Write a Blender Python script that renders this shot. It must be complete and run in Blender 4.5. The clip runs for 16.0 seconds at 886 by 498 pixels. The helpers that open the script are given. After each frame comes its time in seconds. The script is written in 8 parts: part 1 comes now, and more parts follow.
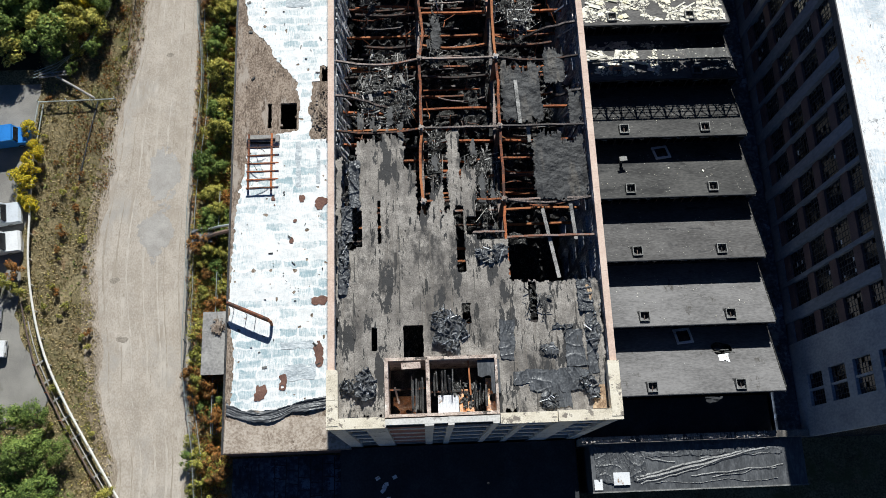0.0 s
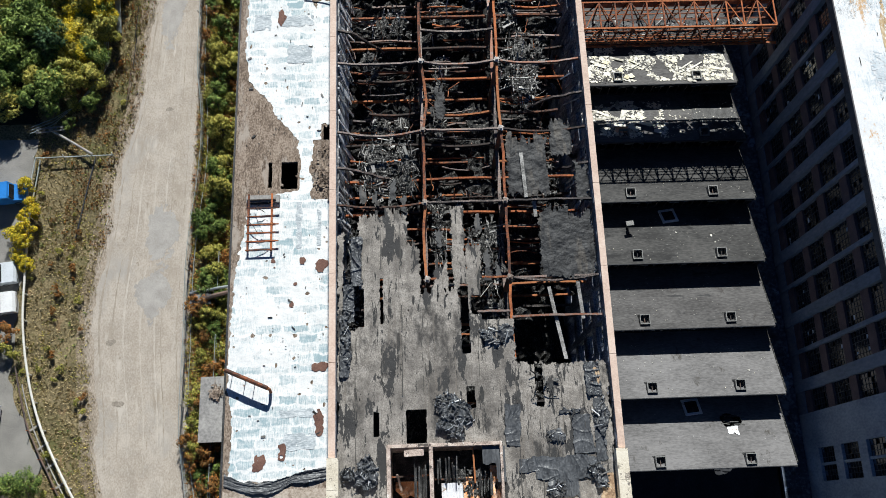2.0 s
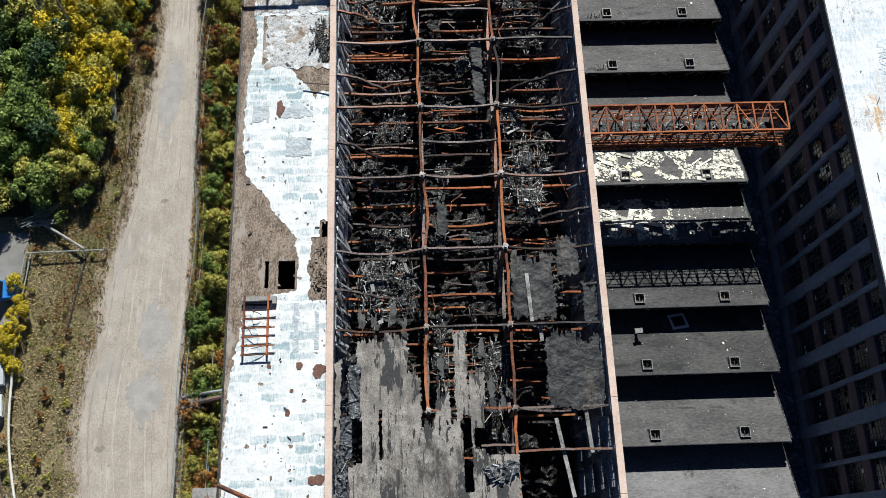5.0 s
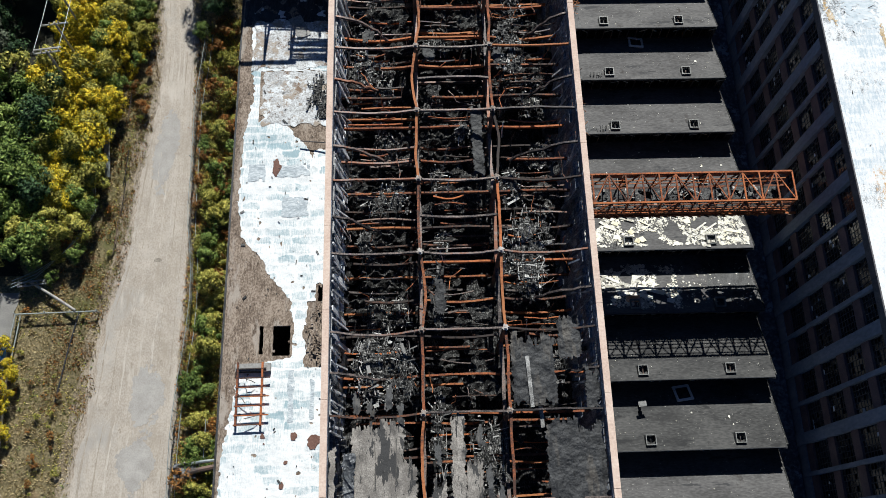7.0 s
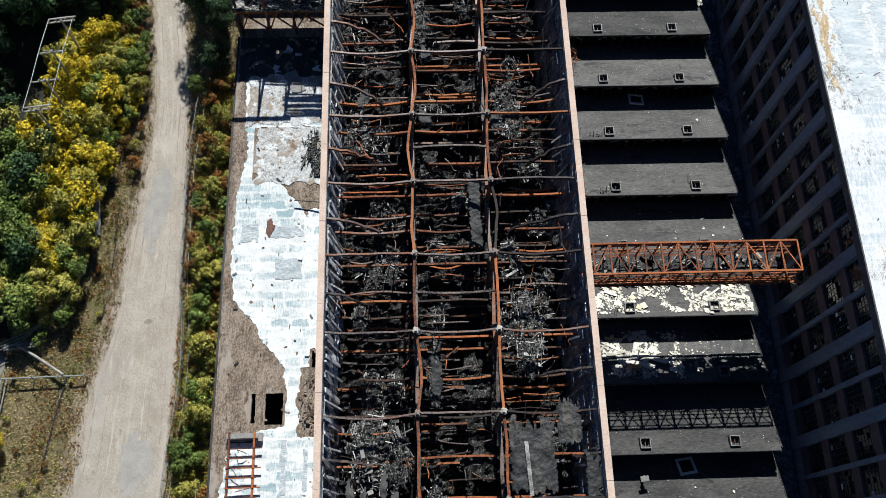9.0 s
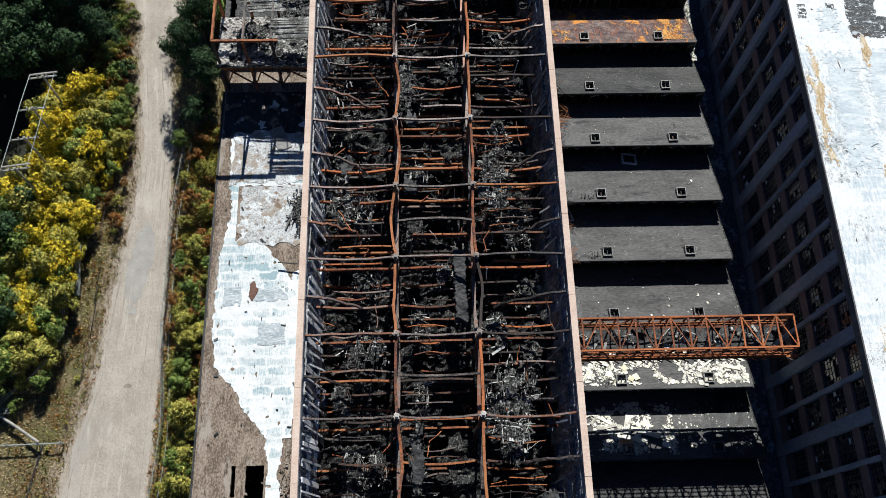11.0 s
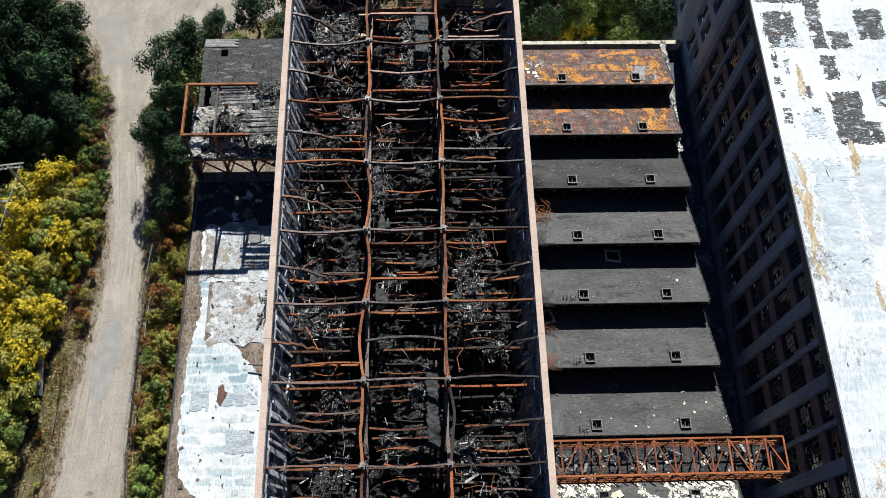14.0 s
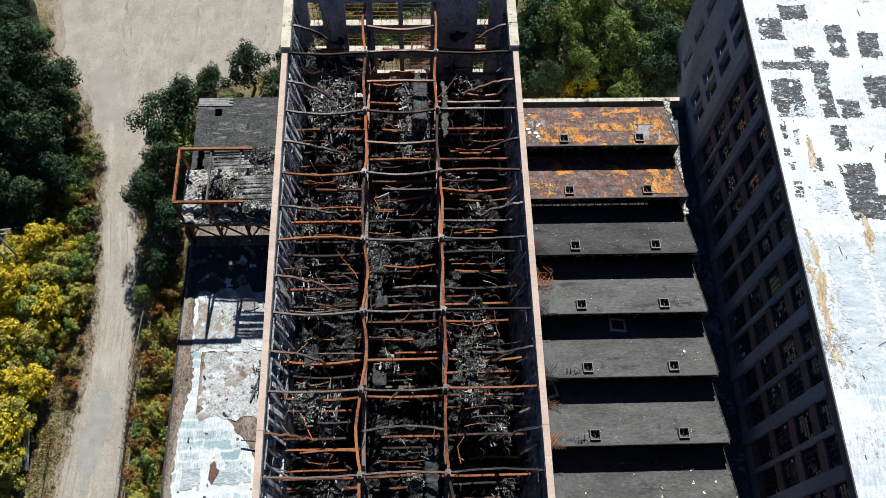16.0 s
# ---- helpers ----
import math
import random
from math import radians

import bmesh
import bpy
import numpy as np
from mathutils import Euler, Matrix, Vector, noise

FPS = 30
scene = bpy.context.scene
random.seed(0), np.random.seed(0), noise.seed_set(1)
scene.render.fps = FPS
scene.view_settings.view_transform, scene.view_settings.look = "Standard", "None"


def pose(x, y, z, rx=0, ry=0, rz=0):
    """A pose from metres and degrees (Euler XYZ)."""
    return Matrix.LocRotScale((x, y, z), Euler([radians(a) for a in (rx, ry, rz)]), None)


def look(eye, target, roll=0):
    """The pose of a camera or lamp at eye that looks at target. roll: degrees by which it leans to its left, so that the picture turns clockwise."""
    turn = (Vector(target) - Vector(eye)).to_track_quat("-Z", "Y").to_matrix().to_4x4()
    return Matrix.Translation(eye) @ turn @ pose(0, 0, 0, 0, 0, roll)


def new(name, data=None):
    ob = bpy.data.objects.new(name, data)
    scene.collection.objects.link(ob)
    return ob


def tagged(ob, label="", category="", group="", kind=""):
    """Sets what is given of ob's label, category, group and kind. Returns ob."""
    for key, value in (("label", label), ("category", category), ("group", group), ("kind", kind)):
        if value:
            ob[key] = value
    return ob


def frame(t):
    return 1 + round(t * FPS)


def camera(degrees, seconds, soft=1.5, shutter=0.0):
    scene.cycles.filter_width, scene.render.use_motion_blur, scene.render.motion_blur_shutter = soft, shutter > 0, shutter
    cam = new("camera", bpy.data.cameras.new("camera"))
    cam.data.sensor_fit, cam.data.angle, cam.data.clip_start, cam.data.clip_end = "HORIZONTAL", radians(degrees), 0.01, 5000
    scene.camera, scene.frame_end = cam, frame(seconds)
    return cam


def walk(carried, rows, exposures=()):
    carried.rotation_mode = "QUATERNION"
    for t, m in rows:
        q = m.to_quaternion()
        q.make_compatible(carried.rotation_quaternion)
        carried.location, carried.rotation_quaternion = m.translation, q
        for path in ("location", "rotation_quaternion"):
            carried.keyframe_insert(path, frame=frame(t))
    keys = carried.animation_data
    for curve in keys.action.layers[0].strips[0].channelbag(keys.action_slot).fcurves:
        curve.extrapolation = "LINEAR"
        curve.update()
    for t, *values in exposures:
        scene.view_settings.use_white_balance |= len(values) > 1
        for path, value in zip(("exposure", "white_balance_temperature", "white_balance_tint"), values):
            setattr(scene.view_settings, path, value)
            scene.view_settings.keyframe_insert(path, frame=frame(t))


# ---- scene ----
cam = camera(55.4, 16.0, soft=0.6)
PATH = [
    (0, (-3.892, -5.802, 92.037), (-3.836, -5.228, 90.122), 3.5),
    (0.5, (-3.911, -4.369, 91.998), (-3.854, -3.79, 90.085), 3.5),
    (1, (-3.93, -2.898, 91.979), (-3.873, -2.313, 90.067), 3.6),
    (1.5, (-4.0, -1.456, 91.977), (-3.942, -0.862, 90.068), 3.7),
    (2, (-4.051, -0.111, 92.01), (-3.993, 0.492, 90.104), 3.6),
    (2.5, (-4.074, 1.318, 91.971), (-4.016, 1.931, 90.068), 3.5),
    (3, (-4.083, 2.737, 91.887), (-4.024, 3.36, 89.988), 3.5),
    (3.5, (-4.081, 4.139, 91.789), (-4.022, 4.773, 89.893), 3.5),
    (4, (-4.046, 5.552, 91.742), (-3.987, 6.197, 89.849), 3.4),
    (6.5, (-3.518, 12.852, 91.703), (-3.463, 13.537, 89.825), 3.0),
    (7, (-3.448, 14.299, 91.68), (-3.392, 14.991, 89.805), 3.1),
    (7.5, (-3.381, 15.71, 91.672), (-3.324, 16.41, 89.799), 3.2),
    (8, (-3.337, 17.106, 91.681), (-3.277, 17.814, 89.811), 3.2),
    (8.5, (-3.286, 18.465, 91.691), (-3.225, 19.18, 89.825), 3.4),
    (9, (-3.148, 19.832, 91.636), (-3.087, 20.557, 89.774), 3.3),
    (11.5, (-0.941, 27.035, 91.404), (-0.884, 27.8, 89.558), 3.0),
    (12, (-0.483, 28.328, 91.381), (-0.425, 29.104, 89.539), 3.1),
    (12.5, (-0.057, 29.554, 91.403), (0.002, 30.342, 89.565), 3.3),
    (13, (0.32, 30.804, 91.434), (0.382, 31.604, 89.602), 3.3),
    (13.5, (0.676, 32.2, 91.409), (0.739, 33.012, 89.583), 3.3),
    (14, (0.991, 33.716, 91.356), (1.054, 34.538, 89.534), 3.2),
    (14.5, (1.157, 35.253, 91.298), (1.219, 36.085, 89.48), 3.1),
    (15, (1.237, 36.787, 91.235), (1.299, 37.628, 89.422), 3.0),
    (15.5, (1.179, 38.285, 91.235), (1.241, 39.132, 89.425), 2.9),
    (16, (1.103, 39.796, 91.222), (1.169, 40.654, 89.416), 3.1),
]
walk(cam, [(t, look(eye, target, roll)) for t, eye, target, roll in PATH])

# ---- light ----
SUN = Vector((0.115, 1.3, 1.0)).normalized()
sun_data = bpy.data.lights.new("sun", "SUN")
sun_data.energy, sun_data.angle, sun_data.color = 4.4, radians(0.53), (0.985, 1.0, 0.965)
sun = new("sun", sun_data)
sun.matrix_world = look(SUN * 300, (0, 0, 0))
world = bpy.data.worlds.new("sky")
scene.world = world
world.use_nodes = True
wn = world.node_tree.nodes
sky = wn.new("ShaderNodeTexSky")
sky.sky_type, sky.sun_disc = "NISHITA", False
sky.ozone_density, sky.dust_density, sky.altitude = 10.0, 0.1, 2500
sky.sun_elevation = math.asin(SUN.z)
sky.sun_rotation = math.atan2(SUN.x, SUN.y)
world.node_tree.links.new(sky.outputs[0], wn["Background"].inputs[0])
wn["Background"].inputs[1].default_value = 0.034
scene.view_settings.exposure = 0.5


# ---- materials ----
def mat(name, colours, scale=1.0, rough=0.9, bump=0.3, metal=0.0, fine=12.0, stretch=(1, 1, 1), spots=None, island=0.0, each=0.0, grit=0.75):
    """A worn surface: a ramp over coarse and fine noise, spots of another colour, fine relief."""
    m = bpy.data.materials.new(name)
    m.use_nodes = True
    nt = m.node_tree
    n, l = nt.nodes, nt.links
    b = n["Principled BSDF"]
    tc = n.new("ShaderNodeTexCoord")
    mp = n.new("ShaderNodeMapping")
    mp.inputs["Scale"].default_value = stretch
    l.new(tc.outputs["Object"], mp.inputs[0])
    a = n.new("ShaderNodeTexNoise")
    a.inputs["Scale"].default_value, a.inputs["Detail"].default_value, a.inputs["Roughness"].default_value = scale, 6, 0.65
    f = n.new("ShaderNodeTexNoise")
    f.inputs["Scale"].default_value, f.inputs["Detail"].default_value = scale * fine, 4
    for q in (a, f):
        l.new(mp.outputs[0], q.inputs["Vector"])
    mix = n.new("ShaderNodeMath")
    mix.operation = "MULTIPLY_ADD"
    l.new(f.outputs[0], mix.inputs[0])
    mix.inputs[1].default_value = grit
    add = n.new("ShaderNodeMath")
    add.operation = "MULTIPLY_ADD"
    l.new(a.outputs[0], add.inputs[0])
    add.inputs[1].default_value, add.inputs[2].default_value = 1.0, -0.5 * grit
    l.new(add.outputs[0], mix.inputs[2])
    last = mix
    for amount, node, out in ((island, "ShaderNodeNewGeometry", "Random Per Island"), (each, "ShaderNodeObjectInfo", "Random")):
        if amount:
            g = n.new(node)
            k = n.new("ShaderNodeMath")
            k.operation = "MULTIPLY_ADD"
            l.new(g.outputs[out], k.inputs[0])
            k.inputs[1].default_value = amount
            s = n.new("ShaderNodeMath")
            s.operation = "ADD"
            l.new(last.outputs[0], s.inputs[0])
            s.inputs[1].default_value = -amount / 2
            l.new(s.outputs[0], k.inputs[2])
            last = k
    r = n.new("ShaderNodeValToRGB")
    e = r.color_ramp.elements
    pos = [0.28 + 0.44 * i / (len(colours) - 1) for i in range(len(colours))]
    e[0].position, e[0].color = pos[0], (*colours[0], 1)
    e[1].position, e[1].color = pos[-1], (*colours[-1], 1)
    for p, c in list(zip(pos, colours))[1:-1]:
        e.new(p).color = (*c, 1)
    l.new(last.outputs[0], r.inputs[0])
    colour = r.outputs[0]
    for sc, lo, hi, c, *own in spots or ():
        t = n.new("ShaderNodeTexNoise")
        t.inputs["Scale"].default_value, t.inputs["Detail"].default_value, t.inputs["Roughness"].default_value = sc, 5, 0.7
        if own:
            mo = n.new("ShaderNodeMapping")
            mo.inputs["Scale"].default_value = own[0]
            l.new(tc.outputs["Object"], mo.inputs[0])
            l.new(mo.outputs[0], t.inputs["Vector"])
        else:
            l.new(mp.outputs[0], t.inputs["Vector"])
        mr = n.new("ShaderNodeMapRange")
        mr.inputs[1].default_value, mr.inputs[2].default_value = lo, hi
        l.new(t.outputs[0], mr.inputs[0])
        mx = n.new("ShaderNodeMix")
        mx.data_type = "RGBA"
        l.new(mr.outputs[0], mx.inputs[0])
        l.new(colour, mx.inputs[6])
        mx.inputs[7].default_value = (*c, 1)
        colour = mx.outputs[2]
    l.new(colour, b.inputs["Base Color"])
    b.inputs["Roughness"].default_value, b.inputs["Metallic"].default_value = rough, metal
    if bump:
        bp = n.new("ShaderNodeBump")
        bp.inputs["Strength"].default_value, bp.inputs["Distance"].default_value = bump, 0.05
        l.new(mix.outputs[0], bp.inputs["Height"])
        l.new(bp.outputs[0], b.inputs["Normal"])
    return m


RUST = mat("rusted_steel", [(0.035, 0.026, 0.023), (0.10, 0.05, 0.034), (0.27, 0.085, 0.032), (0.39, 0.148, 0.057)], 0.45, 0.85, 0.3, each=0.6)
BRIGHT = mat("bright_orange_rust", [(0.06, 0.03, 0.022), (0.27, 0.08, 0.03), (0.48, 0.15, 0.05)], 0.6, 0.85, 0.3, each=0.4)
SOOT_STEEL = mat("sooty_steel", [(0.03, 0.028, 0.028), (0.10, 0.085, 0.08), (0.2, 0.13, 0.10)], 0.7, 0.6, 0.3, 0.3, each=0.35)
RAIL = mat("burnt_beam", [(0.03, 0.025, 0.025), (0.12, 0.095, 0.085), (0.24, 0.19, 0.17), (0.22, 0.09, 0.05)], 0.7, 0.55, 0.2, 0.3, each=0.5)
CHAR = mat("charred_wood", [(0.008, 0.008, 0.008), (0.018, 0.018, 0.018), (0.05, 0.049, 0.047), (0.16, 0.157, 0.15)], 1.1, 0.6, 0.6, island=0.75)
ASH = mat("ash_and_char", [(0.014, 0.014, 0.013), (0.045, 0.044, 0.042), (0.16, 0.157, 0.15), (0.48, 0.47, 0.45)], 1.0, 0.8, 0.7, fine=9, island=0.7)
GRAVEL = mat("roof_gravel", [(0.175, 0.159, 0.141), (0.28, 0.256, 0.23), (0.39, 0.36, 0.325)], 1.1, 0.95, 0.6, fine=9, grit=1.15, stretch=(1.2, 0.9, 1),
             spots=[(0.2, 0.47, 0.66, (0.125, 0.113, 0.102), (1.3, 0.8, 1)), (0.33, 0.55, 0.66, (0.062, 0.058, 0.055), (1.4, 0.8, 1)), (0.9, 0.56, 0.68, (0.17, 0.15, 0.13), (3.6, 0.1, 1)), (0.42, 0.568, 0.582, (0.048, 0.047, 0.047), (1.7, 0.55, 1)), (1.0, 0.60, 0.615, (0.042, 0.041, 0.04), (2.2, 0.35, 1)),
                    (3.0, 0.66, 0.68, (0.03, 0.029, 0.028), (1.2, 0.6, 1)), (5.0, 0.66, 0.70, (0.42, 0.39, 0.35))])
FELT = mat("burnt_roof_felt", [(0.012, 0.0125, 0.013), (0.034, 0.0345, 0.0355), (0.08, 0.08, 0.079)], 0.9, 0.6, 0.8, grit=1.1, stretch=(1.6, 0.5, 1), spots=[(1.2, 0.62, 0.68, (0.12, 0.118, 0.114), (2.0, 0.5, 1)), (4.5, 0.68, 0.71, (0.24, 0.235, 0.225), (1.5, 1, 1)), (0.5, 0.56, 0.62, (0.012, 0.012, 0.012))])
SLAB = mat("burnt_bitumen_slab", [(0.012, 0.0125, 0.0135), (0.025, 0.026, 0.028), (0.05, 0.051, 0.053)], 1.1, 0.7, 0.35, fine=14, grit=1.2, stretch=(1.2, 0.9, 1), spots=[(0.35, 0.55, 0.66, (0.085, 0.075, 0.064), (2.0, 0.4, 1)), (0.7, 0.60, 0.64, (0.012, 0.012, 0.013), (2.0, 0.5, 1)), (6.0, 0.69, 0.72, (0.18, 0.175, 0.165))])
STUCCO = mat("pinkish_coping", [(0.55, 0.40, 0.32), (0.66, 0.50, 0.41), (0.74, 0.60, 0.50)], 0.5, 0.9, 0.2)
CREAM = mat("flaking_cream_coping", [(0.50, 0.44, 0.34), (0.70, 0.63, 0.50), (0.8, 0.74, 0.62)], 0.9, 0.9, 0.3, spots=[(1.1, 0.56, 0.60, (0.22, 0.19, 0.16))])
CONCRETE = mat("stained_concrete", [(0.19, 0.185, 0.18), (0.30, 0.29, 0.28), (0.40, 0.39, 0.37)], 0.35, 0.9, 0.3)
SOOTWALL = mat("smoked_plaster", [(0.03, 0.034, 0.042), (0.13, 0.145, 0.18), (0.40, 0.43, 0.48)], 0.7, 0.9, 0.3, stretch=(1, 1, 0.35))
BRICK = mat("dark_red_brick", [(0.09, 0.05, 0.046), (0.14, 0.08, 0.072), (0.2, 0.115, 0.1)], 0.9, 0.9, 0.3)
DARKROOF = mat("grey_roll_roofing", [(0.05, 0.048, 0.048), (0.086, 0.083, 0.083), (0.125, 0.121, 0.119)], 0.3, 0.9, 0.4, fine=14, grit=0.9, stretch=(0.6, 1.6, 1), each=0.2,
               spots=[(0.5, 0.60, 0.64, (0.04, 0.04, 0.042), (0.4, 1.3, 1)), (0.9, 0.60, 0.70, (0.045, 0.04, 0.038), (1, 0.5, 1)), (4.5, 0.69, 0.71, (0.5, 0.5, 0.48), (1, 1, 1))])
DARKESTROOF = mat("sooty_roll_roofing", [(0.026, 0.0255, 0.026), (0.05, 0.0495, 0.049), (0.08, 0.078, 0.076)], 0.3, 0.9, 0.4, fine=14, grit=0.9, stretch=(0.6, 1.6, 1), spots=[(0.5, 0.56, 0.64, (0.02, 0.02, 0.021), (0.5, 1.2, 1)), (4.5, 0.69, 0.71, (0.5, 0.5, 0.48))])
PALEROOF = mat("pale_roll_roofing", [(0.10, 0.097, 0.098), (0.15, 0.146, 0.147), (0.20, 0.195, 0.196)], 0.3, 0.9, 0.4, fine=14, grit=0.9, stretch=(0.6, 1.6, 1), each=0.15,
               spots=[(0.9, 0.62, 0.70, (0.07, 0.065, 0.06), (1, 0.5, 1)), (4.5, 0.69, 0.71, (0.5, 0.5, 0.48), (1, 1, 1))])
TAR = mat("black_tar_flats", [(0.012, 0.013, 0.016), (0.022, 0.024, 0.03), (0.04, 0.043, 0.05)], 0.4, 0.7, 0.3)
SLATEGLASS = mat("dusty_dark_glass", [(0.01, 0.011, 0.013), (0.03, 0.032, 0.035), (0.06, 0.06, 0.06)], 0.7, 0.25, 0.1, each=0.3)
ORANGEROOF = mat("orange_flaked_roof", [(0.03, 0.023, 0.024), (0.075, 0.045, 0.042), (0.14, 0.095, 0.088), (0.27, 0.22, 0.205)], 0.9, 0.9, 0.4, grit=1.2, stretch=(0.8, 1.5, 1),
                 spots=[(0.8, 0.54, 0.64, (0.19, 0.065, 0.04), (2.2, 0.4, 1)), (0.35, 0.54, 0.6, (0.08, 0.073, 0.077), (0.8, 1.3, 1)), (1.7, 0.58, 0.63, (0.46, 0.165, 0.035), (1.8, 0.5, 1)), (0.42, 0.57, 0.61, (0.55, 0.22, 0.04), (0.8, 1.2, 1)), (2.6, 0.57, 0.62, (0.045, 0.034, 0.034), (1.6, 0.7, 1)), (3.5, 0.67, 0.70, (0.6, 0.55, 0.48))])
DIRT = mat("pale_gravel_road", [(0.335, 0.288, 0.238), (0.415, 0.363, 0.307), (0.49, 0.435, 0.375)], 0.35, 0.95, 0.3, fine=16, grit=0.8, stretch=(1.1, 0.8, 1),
           spots=[(0.10, 0.53, 0.66, (0.375, 0.345, 0.31)), (0.5, 0.55, 0.70, (0.345, 0.295, 0.24), (1.3, 0.25, 1)), (0.45, 0.56, 0.70, (0.52, 0.47, 0.41), (1.3, 0.3, 1)), (1.1, 0.64, 0.70, (0.29, 0.245, 0.195), (1, 0.6, 1)), (6.0, 0.66, 0.70, (0.58, 0.53, 0.47))])
EARTH = mat("dry_weedy_earth", [(0.085, 0.07, 0.033), (0.185, 0.148, 0.075), (0.30, 0.24, 0.135)], 0.35, 0.95, 0.6, fine=14, grit=1.2,
            spots=[(0.16, 0.52, 0.64, (0.12, 0.115, 0.042)), (2.5, 0.62, 0.68, (0.08, 0.072, 0.032)), (0.3, 0.6, 0.68, (0.26, 0.16, 0.085))])
TARP = mat("crumpled_black_sheet", [(0.045, 0.048, 0.053), (0.078, 0.083, 0.09), (0.135, 0.141, 0.15)], 0.9, 0.42, 0.3, fine=5, grit=0.7, stretch=(1.6, 0.6, 1))
BROWNROOF = mat("bare_brown_deck", [(0.13, 0.096, 0.073), (0.24, 0.184, 0.142), (0.35, 0.283, 0.228)], 0.7, 0.95, 0.5, fine=8, grit=1.2, stretch=(1.2, 0.7, 1),
                spots=[(0.35, 0.55, 0.63, (0.36, 0.31, 0.265), (1.5, 0.5, 1)), (0.9, 0.58, 0.64, (0.10, 0.07, 0.05), (1.6, 0.4, 1)), (2.8, 0.63, 0.67, (0.06, 0.05, 0.042), (1, 0.6, 1)), (4.0, 0.66, 0.70, (0.5, 0.48, 0.45))])
RUBBLE = mat("charred_rubble", [(0.005, 0.005, 0.005), (0.012, 0.012, 0.012), (0.03, 0.0295, 0.0285), (0.07, 0.069, 0.066), (0.26, 0.252, 0.24)], 1.3, 0.75, 1.0, fine=5, grit=1.5, stretch=(1.5, 0.9, 1))
# Soot on burnt floors; elsewhere this black stands in for shade.
SOOTSHADE = mat("soot_black_floor", [(0.002, 0.002, 0.002), (0.004, 0.004, 0.004), (0.008, 0.008, 0.008), (0.02, 0.0198, 0.019), (0.12, 0.117, 0.11)], 1.6, 0.85, 1.0, fine=4, grit=1.3, stretch=(1.4, 0.8, 1))

FLAKEFLOOR = mat("rubble_floor", [(0.22, 0.20, 0.18), (0.42, 0.39, 0.36), (0.62, 0.59, 0.55)], 1.1, 0.9, 0.6)
# Navy is the sky-lit shade of yard and gutter, put into the colour.
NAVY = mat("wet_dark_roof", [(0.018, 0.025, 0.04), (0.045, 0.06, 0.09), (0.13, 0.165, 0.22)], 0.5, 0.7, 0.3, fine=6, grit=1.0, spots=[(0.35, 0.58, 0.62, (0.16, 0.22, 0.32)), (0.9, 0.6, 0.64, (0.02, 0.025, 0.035))])


